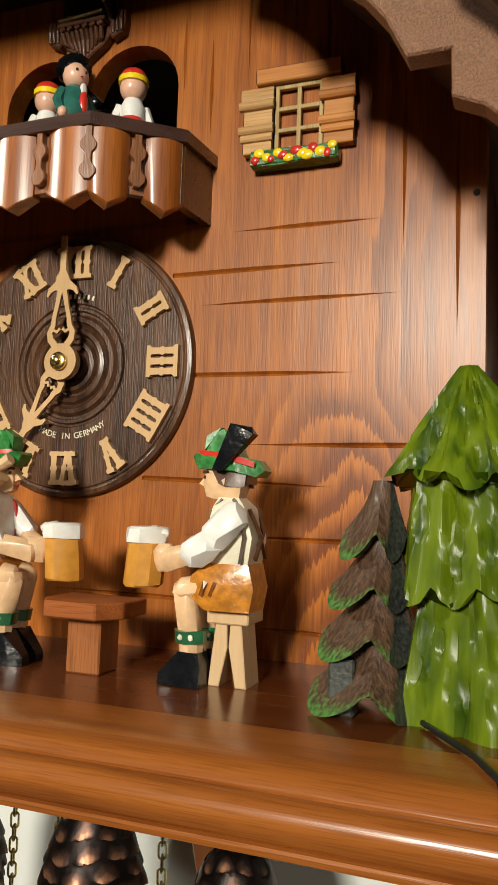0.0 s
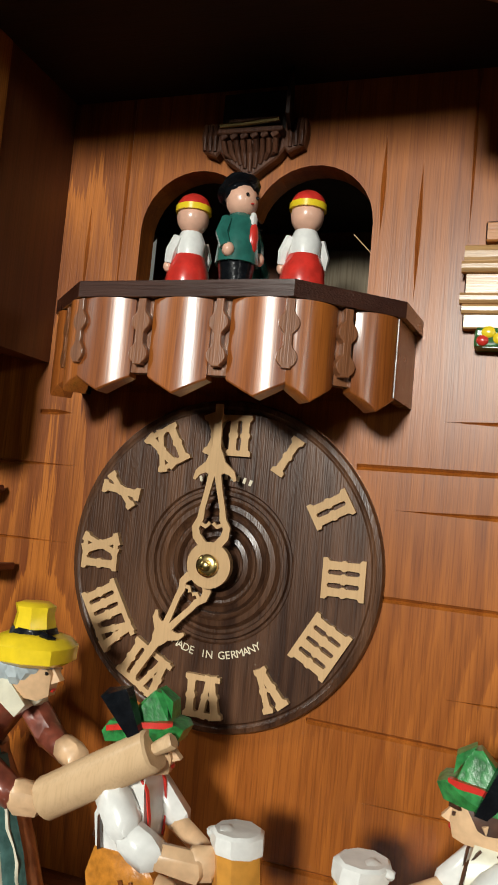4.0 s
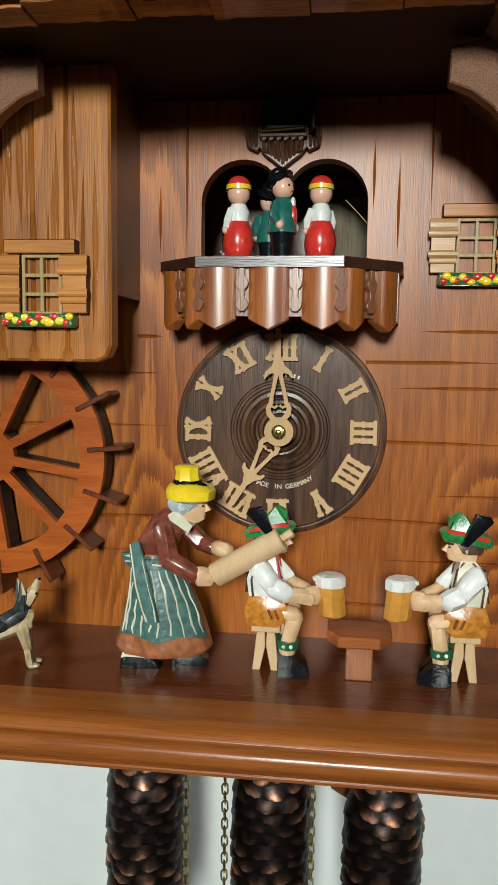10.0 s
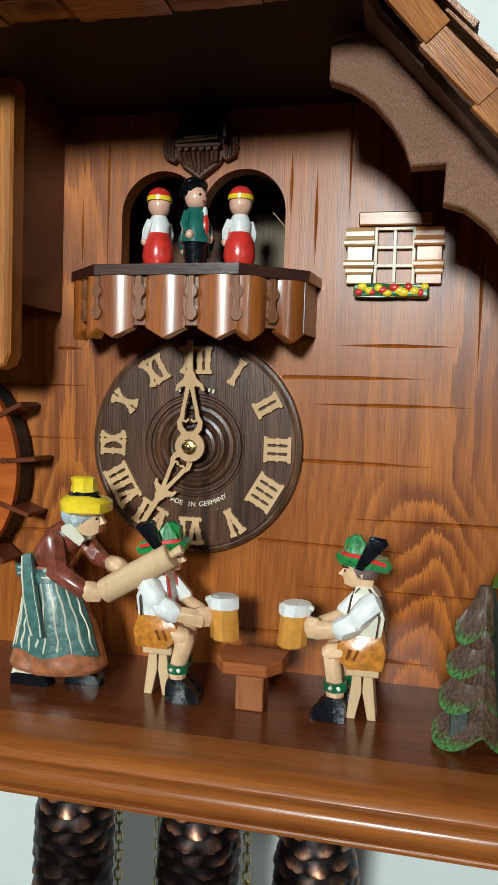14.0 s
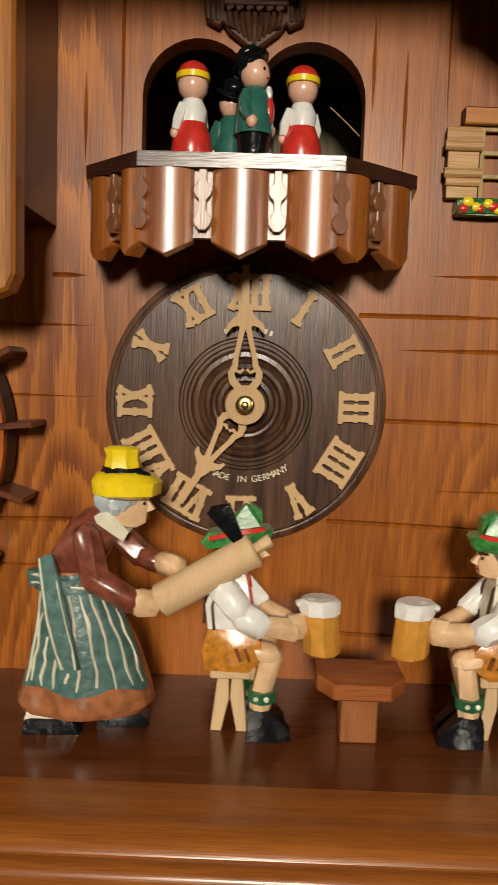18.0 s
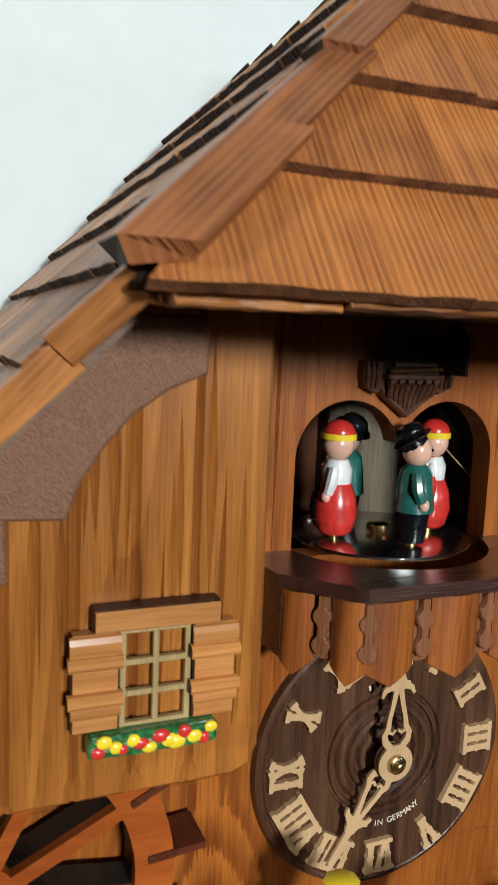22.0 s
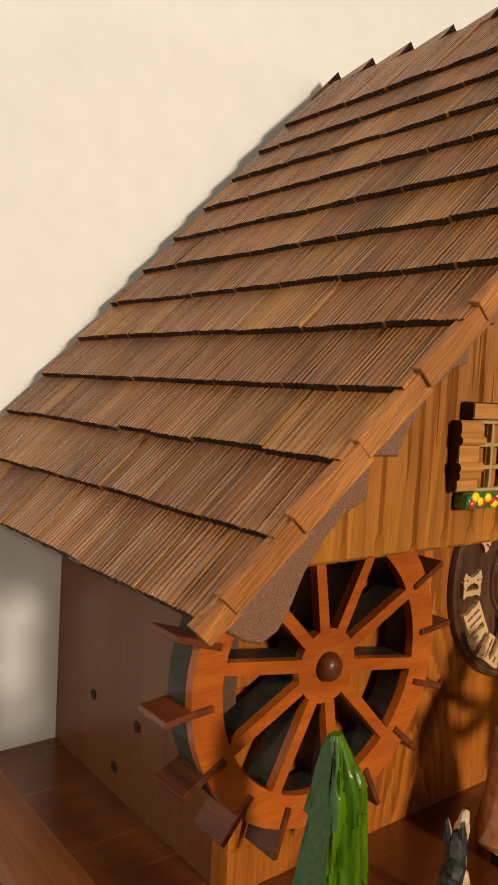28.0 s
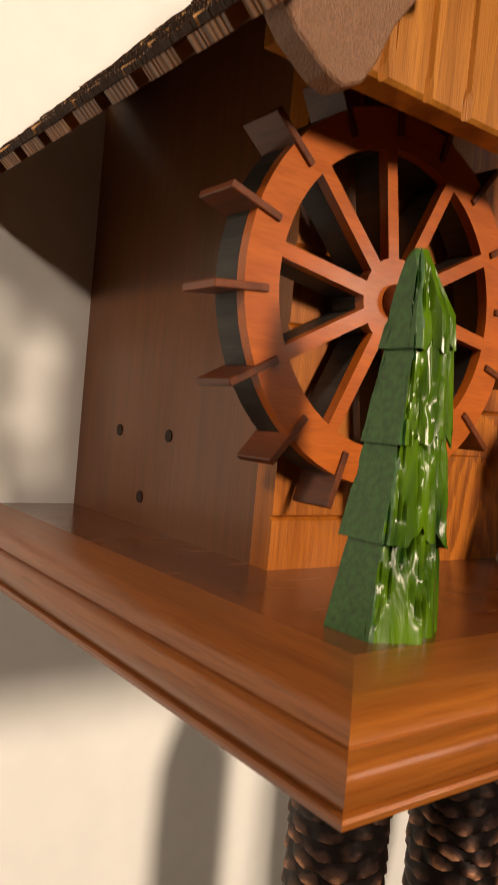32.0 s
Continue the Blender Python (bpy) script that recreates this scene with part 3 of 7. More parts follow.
def mirror(p):
    return Vector((2 * X0 - p[0], p[1], p[2]))


def front_y(z):
    """The roof's front edge: the leaning rake, and above it the hip."""
    return -7.85 - 0.207 * (z - 14.75) if z < HIP_Z else HIP_Y + 0.64 * (z - HIP_Z)


def back_y(z):
    """The roof's back edge leans a little."""
    return 16.6 - 0.085 * (z - 17)


roof = thing("roof", X0, 2, 15, "steep half-hipped roof of brown wooden shingles", "roof")


def deck(name, pts, n, mat):
    bm = bmesh.new()
    a = [bm.verts.new(p) for p in pts]
    b = [bm.verts.new(Vector(p) - n * 0.3) for p in pts]
    bm.faces.new(a)
    bm.faces.new(b[::-1])
    for i in range(len(a)):
        bm.faces.new((a[i], a[i - 1], b[i - 1], b[i]))
    return part(name, bm, mat, roof)


ridge_f, ridge_b = Vector((X0, HIP_Y + 0.64 * (41.4 - HIP_Z), 41.3)), Vector((X0, BACK, 41.3))
hip_l = Vector((X0 - (42.2 - HIP_Z) / SL, HIP_Y + 0.3, HIP_Z))
low = [Vector((-25.4, BACK + 1.5, 16.3)), Vector((-25.4, front_y(16) + 1.1, 16.3)), Vector((hip_l.x + 0.6, front_y(28.9) + 1.3, HIP_Z + 0.7)), hip_l + Vector((1.0, 1.6, 1.1)), ridge_f, ridge_b]
low = [p - N_L * 0.7 for p in low]
side_l = deck("left_slope", low, N_L, DECKW)
side_r = deck("right_slope", [mirror(p) for p in low], N_R, DECKW)
# the hip deck's colour is darkened to hold the roof's shade
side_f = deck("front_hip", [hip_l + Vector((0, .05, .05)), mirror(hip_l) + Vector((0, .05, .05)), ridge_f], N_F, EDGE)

side_r.location -= N_R * 0.85 * CM

SH = {}


def shingle_mesh(w, kind, mat, length=4.1, thick=0.25, end=None):
    """A split shingle: a wedge with an uneven butt; x across, y up the slope, z out."""
    end = end or JOINT
    key = (w, kind, length, end.name)
    if key in SH:
        return SH[key]
    rnd = random.Random(int(w * 100) + kind * 7)
    bm = bmesh.new()
    rows = []
    warp = [rnd.uniform(0.88, 1.1) for _ in range(8)]
    if mat is SHINGLE:
        cols, x = [], -w / 2
        while x < w / 2 - 0.1:
            step = rnd.uniform(0.15, 0.26)
            dip = rnd.uniform(0.035, 0.1)
            cols += [(x, 0.0), (x + step * 0.7, 0.0), (x + step * 0.86, -dip)]
            x += step
        cols = [c for c in cols if c[0] < w / 2 - 0.02] + [(w / 2, 0.0)]
    else:
        cols = [(-w / 2 + w * k / 5 + (rnd.uniform(-.02, .02) if 0 < k < 5 else 0), 0.0) for k in range(6)]
    for x, ridge in cols:
        s = min(6.99, 7 * (x / w + 0.5))
        e = rnd.uniform(-0.025, 0.025)
        t = thick * (warp[int(s)] * (1 - s % 1) + warp[int(s) + 1] * (s % 1)) if mat is SHINGLE else thick * rnd.uniform(0.88, 1.1)
        rows.append([bm.verts.new(p) for p in ((x, e, 0), (x, e + 0.02, t + ridge * 0.5), (x, length, 0.1 + ridge), (x, length, 0))])
    for a, b in zip(rows, rows[1:]):
        for i in range(4):
            bm.faces.new((a[i], b[i], b[(i + 1) % 4], a[(i + 1) % 4]))
    bm.faces.new(rows[0])
    bm.faces.new(rows[-1][::-1])
    bm.normal_update()
    # the butt faces take the colour with the shadow painted in
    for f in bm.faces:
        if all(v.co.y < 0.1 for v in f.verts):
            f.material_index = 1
        elif abs(f.normal.x) > 0.9:
            f.material_index = 2
        # one wall of each kerf gets the painted golden glint
        elif mat is SHINGLE and kind == 1 and abs(f.normal.z) > 0.15 and f.normal.x * (1 if f.normal.z > 0 else -1) > 0.5:
            f.material_index = 3
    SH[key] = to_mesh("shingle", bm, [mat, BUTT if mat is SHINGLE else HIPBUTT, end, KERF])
    return SH[key]


def lay(name, me, parent, origin, x, up, n, tilt=0.0, roll=0.0):
    """Place a piece with its x, up and out directions; tilt lifts its lower end."""
    x, up, n = Vector(x), Vector(up), Vector(n)
    m = Matrix((x, up, n)).transposed().to_4x4()
    ob = new(name, me)
    ob.parent = parent
    ob.matrix_basis = Matrix.Translation((Vector(origin) * CM) - parent.location) @ m @ Matrix.Rotation(tilt, 4, "X") @ Matrix.Rotation(roll, 4, "Y")
    return ob


WIDTHS = (2.3, 2.7, 3.1, 3.5, 4.0)
rnd, pick = random.Random(11), random.Random(4)


def lay_on(name, me, side, origin, x, up, n, tilt=0.0, keep=None, roll=0.0):
    """A piece on a slope; keep, where given, trims its outline in the world."""
    ob = lay(name, me, roof, origin, x, up, n, tilt, roll)
    ob.parent = side
    ob.location = ob.location - side.location
    if keep:
        m = Matrix.Translation(roof.location + side.location + (N_R * 0.85 * CM if side is side_r else Vector())) @ ob.matrix_basis
        inv = m.inverted()
        ob.data = me.copy()
        for v in ob.data.vertices:
            v.co = inv @ (keep((m @ v.co) / CM) * CM)
    return ob


def trim_slope(p):
    d = min(abs(p.x - X0), 99)
    s = -1 if p.x < X0 else 1
    z = p.z
    if z > 41.85:
        z, d = 41.85, max(d, 0.1)
    return Vector((X0 + s * d, max(p.y, front_y(p.z - 0.2) + 0.15), z))


def trim_hip(p):
    h = max((42.3 - p.z) / SL - 0.1, 0.05)
    return Vector((min(max(p.x, X0 - h), X0 + h), p.y, p.z))


def course(k):
    """Foot of the k-th course of shingles (x, z)."""
    return -26.3 + 1.87 * k, 15.05 + 2.065 * k


for k in range(12):
    cx, z = course(k)
    y0, y1 = front_y(z + 0.9) + (0.05 if z < HIP_Z - 1 else 0.3), back_y(z)
    cuts = []
    y = y0
    while y1 - y > 4.2:
        w = rnd.choice(WIDTHS)
        cuts.append((y, w))
        y += w
    cuts.append((y, round(y1 - y, 2)))
    for y, w in cuts:
        if w < 0.4:
            continue
        kind = rnd.randrange(2) and int(pick.random() < 0.6)
        me = shingle_mesh(round(w - 0.07, 2), kind, SHINGLE, 4.1 if k < 11 else 5.4, end=RAKE if y == y0 else JOINT)
        p = Vector((cx, y + w / 2, z)) - N_L * 0.22 + UP_L * rnd.uniform(-0.06, 0.06)
        # the piece's own x runs towards the front, so that x, up, out form a right-handed set
        lay_on("shingle", me, side_l, p, (0, -1, 0), UP_L, N_L, -0.055 + rnd.uniform(-.008, .008), trim_slope if (z > HIP_Z - 4 and y < y0 + 4) or k > 10 else None, rnd.uniform(-.018, .018))
        lay_on("shingle", me, side_r, mirror(p), (0, 1, 0), UP_R, N_R, -0.055, trim_slope if (z > HIP_Z - 4 and y < y0 + 4) or k > 10 else None)
# starter pieces under the eaves
bm = bmesh.new()
box(bm, -0.85, 0.85, 0.08, 1.5, -0.72, -0.24, 0.02)
block = to_mesh("eave_block", bm, SHINGLE)
for i in range(10):
    p = Vector((*course(0), 0)).xzy + Vector((0, -7.0 + i * 2.42, 0))
    lay_on("eave_block", block, side_l, p, (0, -1, 0), UP_L, N_L)
    lay_on("eave_block", block, side_r, mirror(p), (0, 1, 0), UP_R, N_R)
# front hip courses
for k in range(6):
    z = HIP_Z - (0.12 if k == 0 else -0.05) + 2.38 * k
    y = HIP_Y + 0.64 * (z - HIP_Z)
    half = (42.2 - z) / SL - 0.25
    x = X0 - half
    while x < X0 + half - 0.2:
        w = min(rnd.choice((3.1, 3.5, 4.0, 4.6, 5.2)), round(X0 + half - x, 2))
        if X0 + half - x - w < 1.0:
            w = round(X0 + half - x, 2)
        me = shingle_mesh(w, rnd.randrange(2), HIPWOOD, 3.3, 0.3 if k == 0 else 0.22)
        lay_on("hip_shingle", me, side_f, Vector((x + w / 2, y, z)) + N_F * 0.02, (1, 0, 0), UP_F, N_F, -0.05, trim_hip)
        x += w
# short boards that show under the hip's edge
x = X0 - 11.6
i = 0
while x < X0 + 11.4:
    w = (3.4, 4.1, 3.1, 3.8, 3.5)[i % 5]
    w = min(w, X0 + 11.6 - x)
    bm = bmesh.new()
    d = (0.0, -0.22, 0.1, -0.12)[i % 4]
    box(bm, x + .02, x + w - .02, -11.9 + d, -10.2, 28.7 + 0.09 * (i % 3), 29.1 - 0.03 * (i % 2), 0.03)
    bmesh.ops.subdivide_edges(bm, edges=[e for e in bm.edges if abs(e.verts[0].co.x - e.verts[1].co.x) > w / 2], cuts=7)
    for v in bm.verts:
        v.co.y += rnd.uniform(-.04, .04)
        v.co.z += rnd.uniform(-.035, .035)
    ob = part("under_board", bm, UNDERW, roof)
    x += w
    i += 1
# soffit: shade under the hip painted in as a near-black tone
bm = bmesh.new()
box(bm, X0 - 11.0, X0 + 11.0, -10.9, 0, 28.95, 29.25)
part("soffit", bm, EDGE, roof, "wooden soffit under the hip, its shade put into the colour")


def cap_piece(p, q, d1, n1, d2, n2, w1, w2, low_lift, high_lift, t=0.3):
    """Two mitred boards that meet along p to q, each in its own slope; the lower end p lies higher."""
    bm = bmesh.new()
    bis = (n1 + n2) / (1 + n1.dot(n2))
    for d, n, w in ((d1, n1, w1), (d2, n2, w2)):
        rows = []
        for e, lift in ((p, low_lift), (q, high_lift)):
            c = e + bis * (lift + t)
            rows.append([c, c + d * w, c + d * w - n * t, c - bis * t])
        v = [bm.verts.new(x) for r in rows for x in r]
        for f in ((0, 1, 2, 3), (7, 6, 5, 4), (0, 4, 5, 1), (1, 5, 6, 2), (2, 6, 7, 3), (3, 7, 4, 0)):
            bm.faces.new([v[i] for i in f])
    return bm


CAPW = ridged("cap_board_wood", (0.31, 0.114, 0.039), (0.145, 0.050, 0.018), "X", 210.0, 0.40, 0.7, 0.2, 0.5, wave=0.25, streak=0.5)


def cap_part(name, bm, along, out, label=""):
    """The cap as an object whose own y runs along its length, so that its grain does too."""
    along = along.normalized()
    x = along.cross(out).normalized()
    m = Matrix((x, along, x.cross(along))).transposed()
    for v in bm.verts:
        v.co = m.transposed() @ v.co
    bm.normal_update()
    for f in bm.faces:
        if abs(f.normal.y) > 0.8:
            f.material_index = 1
    ob = new(name, to_mesh(name, bm, [CAPW, BUTT]))
    ob.parent = roof
    ob.matrix_basis = Matrix.Translation(-roof.location) @ m.to_4x4()
    return tagged(ob, label)



for flip in (0, 1):
    a, b = Vector((X0 - (42.2 - HIP_Z) / SL, HIP_Y, HIP_Z)), ridge_f + Vector((0, 0.1, 0.25))
    h = (b - a).normalized()
    dl, df = Vector((0, 1, 0)), Vector((1, 0, 0))
    n = 5
    for i in range(n):
        p, q = a.lerp(b, i / n), a.lerp(b, (i + 1.12) / n if i < n - 1 else 1.0)
        bm = cap_piece(p, q, dl, N_L, df, N_F, (1.6, 1.3, 1.15, 1.08, 1.0)[i], (1.45, 1.2, 1.05, 1.0, 0.9)[i], 0.3, 0.08, 0.5 if i == 0 else 0.3)
        if flip:
            for v in bm.verts:
                v.co = mirror(v.co)
        ax, up = h.copy(), N_L + N_F
        if flip:
            ax.x, up.x = -ax.x, -up.x
        cap_part("hip_cap", bm, ax, up, "weathered cap board")
y = -3.65
while y < 16:
    p, q = Vector((X0, y, 41.68)), Vector((X0, min(y + 3.45, 16.9), 41.68))
    bm = cap_piece(p, q, -UP_L, N_L, -UP_R, N_R, 1.3, 1.3, 0.30, -0.14, 0.24)
    cap_part("ridge_cap", bm, Vector((0, 1, 0)), Vector((0, 0, 1)))
    y += 3.15
# sawn strips along the rakes, one for each course
for flip in (0, 1):
    for k in range(-1, 7):
        (ax, az), (bx, bz) = course(k), course(k + 1.04)
        a, b = Vector((ax + 0.5, 0, az + 0.5)), Vector((bx + 0.5, 0, bz + 0.5))
        if k == -1:
            a = a.lerp(b, 0.6)
        a.y, b.y = front_y(a.z) - 0.12, front_y(b.z) - 0.12
        t = (b - a).normalized()
        o = (N_L - t * N_L.dot(t)).normalized()
        L = (b - a).length
        bm = bmesh.new()
        wob = rnd.uniform(-0.04, 0.04)
        box(bm, 0, L, -1.05 if flip else -0.74, 0.02, -0.42, 0.0, 0.025)
        for v in bm.verts:
            v.co.y += 0.11 - 0.2 * v.co.x / L + wob * 0.5
            v.co.z += 0.14 - 0.1 * v.co.x / L + wob
        me = to_mesh("rake_strip", bm, RAKE)
        if flip:
            a, t, o = mirror(a) - N_R * 0.85, Vector((-t.x, t.y, t.z)), Vector((-o.x, o.y, o.z))
            me.transform(Matrix.Scale(-1, 4, (0, 0, 1)))
            me.flip_normals()
        ob = lay("rake_strip", me, roof, a, t, o, t.cross(o))
        tagged(ob, "sawn light-brown edge strip")

# carved brackets under the rakes
out = [(-13.3, 28.6), (-10.4, 28.6), (-10.38, 27.2), (-11.3, 26.85), (-12.2, 26.2), (-12.9, 25.4), (-13.4, 24.6), (-13.74, 23.71), (-15.09, 23.77), (-15.03, 22.28), (-15.9, 22.0), (-16.8, 21.3),
       (-17.6, 20.3), (-18.23, 19.05), (-19.48, 19.07), (-19.5, 17.7), (-20.4, 17.3), (-21.2, 16.57), (-21.9, 15.6), (-22.4, 14.5), (-22.8, 13.9), (-23.4, 13.6), (-24.0, 13.75), (-25.0, 14.35), (-25.6, 15.0)]
for flip, nm in ((0, "left"), (1, "right")):
    bm = bmesh.new()
    rise = {0: 1.0, 23: 0.4, 24: 1.0}
    plate(bm, [(2 * X0 - x - 0.9 + 0.74 * rise.get(i, 0), z - 0.15 + 0.67 * rise.get(i, 0)) for i, (x, z) in enumerate(out)] if flip else out, -7.25, -6.45, 0.07)
    for v in bm.verts:
        v.co.y -= 0.12 * (v.co.z - 21) * 0.3
    tagged(part("roof_bracket", bm, SAND), "scalloped roof bracket with a rough sand-brown finish", "bracket", "roof brackets")

# ---- dial ----
DX, DZ = 0.12, 11.62
dial = thing("clock_dial", DX, -0.4, DZ, "round dark brown wooden dial with carved light numerals", "clock dial")
bm = bmesh.new()
prof = [(0.0, 0.0), (5.72, 0.0), (5.72, 0.22), (5.66, 0.34), (5.5, 0.38), (5.44, 0.34), (5.38, 0.34), (5.32, 0.40), (2.72, 0.40), (2.66, 0.30), (2.58, 0.30), (2.52, 0.42), (2.4, 0.42), (2.34, 0.28), (2.24, 0.28), (2.1, 0.44),
        (1.92, 0.46), (1.8, 0.30), (1.72, 0.26), (1.62, 0.42), (1.46, 0.46), (1.34, 0.26), (1.24, 0.24), (1.12, 0.42), (0.96, 0.45), (0.86, 0.24), (0.7, 0.22), (0.6, 0.4), (0.0, 0.4)]
lathe(bm, prof, 96, Matrix.Translation((DX, 0, DZ)) @ Matrix.Rotation(radians(90), 4, "X"), caps=False)
part("disc", bm, DIALW, dial, "dark disc turned with concentric rings", True)


def bar(bm, p, q, w0, w1, y0, y1):
    """A flat bar from p to q (x, z), flaring at both ends."""
    p, q = Vector(p), Vector(q)
    t = (q - p).normalized()
    s = Vector((-t.y, t.x))
    L = (q - p).length
    rows = [(0, w0 * 1.7), (0.1, w0 * 1.75), (0.16, w0 * 1.05), (0.3, w0), (0.42, w0 * 0.95), (0.47, (w0 + w1) / 2 * 1.3), (0.53, (w0 + w1) / 2 * 1.3), (0.58, w1 * 0.95), (0.7, w1), (0.84, w1 * 1.05), (0.9, w1 * 1.75), (1, w1 * 1.7)]
    pts = [p + t * L * f + s * w / 2 for f, w in rows] + [p + t * L * f - s * w / 2 for f, w in reversed(rows)]
    plate(bm, [(v.x, v.y) for v in pts], y0, y1)


def numeral(text, hour):
    bm = bmesh.new()
    x, lay_y, h = 0.0, -0.62, 1.42
    adv = {"I": 0.43, "V": 0.9, "X": 0.9}
    total = sum(adv[c] for c in text)
    x = -total / 2
    k = 0
    for c in text:
        w = adv[c]
        cx = x + w / 2
        ys = (lay_y - 0.004 * k, -0.38)
        if c == "I":
            bar(bm, (cx, -h / 2), (cx, h / 2), 0.27, 0.27, *ys)
        elif c == "V":
            bar(bm, (cx - .02, -h / 2), (cx - .28, h / 2), 0.25, 0.27, *ys)
            bar(bm, (cx + .02, -h / 2), (cx + .28, h / 2), 0.2, 0.21, lay_y - 0.004 * k - .002, -0.38)
        else:
            bar(bm, (cx + .27, -h / 2), (cx - .27, h / 2), 0.27, 0.27, *ys)
            bar(bm, (cx - .27, -h / 2), (cx + .27, h / 2), 0.2, 0.2, lay_y - 0.004 * k - .002, -0.38)
        k += 1
        x += w
    if len(text) > 1:
        for zz in (-h / 2 + 0.1, h / 2 - 0.1):
            box(bm, -total / 2 + 0.1, total / 2 - 0.1, lay_y + 0.003, -0.38, zz - 0.09, zz + 0.09)
    a = radians(-30 * hour)
    m = Matrix.Translation((DX, 0, DZ)) @ Matrix.Rotation(-a, 4, "Y") @ Matrix.Translation((0, 0, 4.46))
    bmesh.ops.transform(bm, matrix=m, verts=bm.verts)
    part("numeral", bm, NUMERAL, dial, "light wooden Roman numeral " + text)


for h, t in enumerate(("I", "II", "III", "IIII", "V", "VI", "VII", "VIII", "IX", "X", "XI", "XII"), 1):
    numeral(t, h)


def strip(bm, pts, w, y0, y1):
    """A flat ribbon of width w (one or one a point) along the points (x, z)."""
    pts = [Vector(p) for p in pts]
    l, r = [], []
    for i, p in enumerate(pts):
        t = (pts[min(i + 1, len(pts) - 1)] - pts[max(i - 1, 0)]).normalized()
        s = Vector((-t.y, t.x)) * ((w[i] if isinstance(w, (list, tuple)) else w) / 2)
        l.append(p + s)
        r.append(p - s)
    plate(bm, [(v.x, v.y) for v in l + r[::-1]], y0, y1)


def clock_hand(name, y, turn, k, pointer, label):
    bm = bmesh.new()
    ring = arc(0, 0, 0.78 * k ** 0.3, 0, 360, 22)[:-1]
    plate(bm, ring, y, y + 0.13)
    j = 0
    for s in (-1, 1):
        j += 1
        strip(bm, [(s * 0.2, 0.6), (s * 0.5 * k, 0.95 * k), (s * 0.56 * k, 1.25 * k), (s * 0.40 * k, 1.55 * k), (s * 0.36 * k, 1.9 * k), (s * 0.24 * k, 2.4 * k), (s * 0.10 * k, 3.1 * k)], [0.3, 0.3, 0.26, 0.24, 0.2, 0.2, 0.24], y + 0.003 * j, y + 0.13)
        strip(bm, [(s * 0.48 * k, 1.42 * k), (s * 0.2 * k, 1.28 * k), (s * 0.06 * k, 1.42 * k)], 0.13, y + 0.003 * j + .006, y + 0.13)
        strip(bm, [(0, 3.2 * k), (s * 0.35 * k, 3.28 * k), (s * 0.62 * k, 3.1 * k), (s * 0.74 * k, 2.85 * k)], [0.5, 0.36, 0.22, 0.1], y + 0.003 * j + .012, y + 0.13)
    strip(bm, [(0, 3.0 * k), (0, 3.35 * k), (0, 3.75 * k), (0, 3.95 * k), (0, pointer)], [0.3, 0.8 * k, 0.5, 0.3, 0.26], y + 0.02, y + 0.13)
    bmesh.ops.transform(bm, matrix=Matrix.Translation((DX, 0, DZ)) @ Matrix.Rotation(radians(turn), 4, "Y"), verts=bm.verts)
    part(name, bm, NUMERAL, dial, label)


clock_hand("minute_hand", -1.25, -1.5, 1.0, 5.45, "carved light wooden minute hand")
clock_hand("hour_hand", -0.98, 212, 0.86, 4.75, "carved light wooden hour hand")
BRASS = paint("brass", (0.75, 0.55, 0.22), 0.25, 0.1, 0.0, 300.0, 0.05, 1.0)
bm = bmesh.new()
lathe(bm, [(0.0, 0.3), (0.13, 0.3), (0.13, 1.5), (0.38, 1.3), (0.38, 1.42), (0.3, 1.48), (0.16, 1.48), (0.16, 1.62), (0.1, 1.66), (0.0, 1.66)], 20, Matrix.Translation((DX, 0, DZ)) @ Matrix.Rotation(radians(90), 4, "X"), caps=False)
part("centre_nut", bm, BRASS, dial, "round brass hand nut", True)
CREAM = paint("cream_print", (0.78, 0.70, 0.52), 0.5, 0.05, 0.0)


def lettering(text, radius, mid, step, size):
    for i, c in enumerate(text):
        if c == " ":
            continue
        cu = bpy.data.curves.new("letter", "FONT")
        cu.body, cu.size, cu.align_x, cu.extrude = c, size * CM, "CENTER", 0.0001
        tmp = bpy.data.objects.new("letter", cu)
        scene.collection.objects.link(tmp)
        bpy.context.view_layer.update()
        me = bpy.data.meshes.new_from_object(tmp.evaluated_get(bpy.context.evaluated_depsgraph_get()))
        bpy.data.objects.remove(tmp)
        a = mid + (i - (len(text) - 1) / 2) * step
        m = Matrix.Translation((DX * CM, -0.415 * CM, DZ * CM)) @ Matrix.Rotation(radians(-a), 4, "Y") @ Matrix.Translation((0, 0, -radius * CM)) @ Matrix.Rotation(radians(90), 4, "X")
        me.transform(m)
        me.materials.clear()
        me.materials.append(CREAM)
        seat(new("letter", me), dial)


lettering("MADE IN GERMANY", 3.2, 4.5, 4.15, 0.37)
for i in range(9):
    bm = bmesh.new()
    box(bm, -0.05, 0.05, -0.425, -0.39, 2.92, 3.12, m=Matrix.Translation((DX, 0, DZ)) @ Matrix.Rotation(radians(-17 + i * 4.4), 4, "Y"))
    part("print_mark", bm, CREAM, dial)

# ---- dance platform ----
plat = thing("dance_platform", 0, -2.4, 20, "polygonal wooden balcony with pointed panels under a dark top board", "balcony")
PC, PR = (-0.1, 0.9), 4.35
corners = [(-6.35, 0.0), (-6.0, -2.5), (-3.75, -4.75), (3.32, -4.85), (6.2, -2.45), (6.45, 0.0)]
hole = [(PC[0] + PR * math.cos(radians(a)), PC[1] + PR * math.sin(radians(a))) for a in range(-12, -169, -6)]
bm = bmesh.new()
ring = [(x, y) for x, y in corners] + [(x, y) for x, y in hole if y < 0]
a = [bm.verts.new((x, y, 20.3)) for x, y in ring]
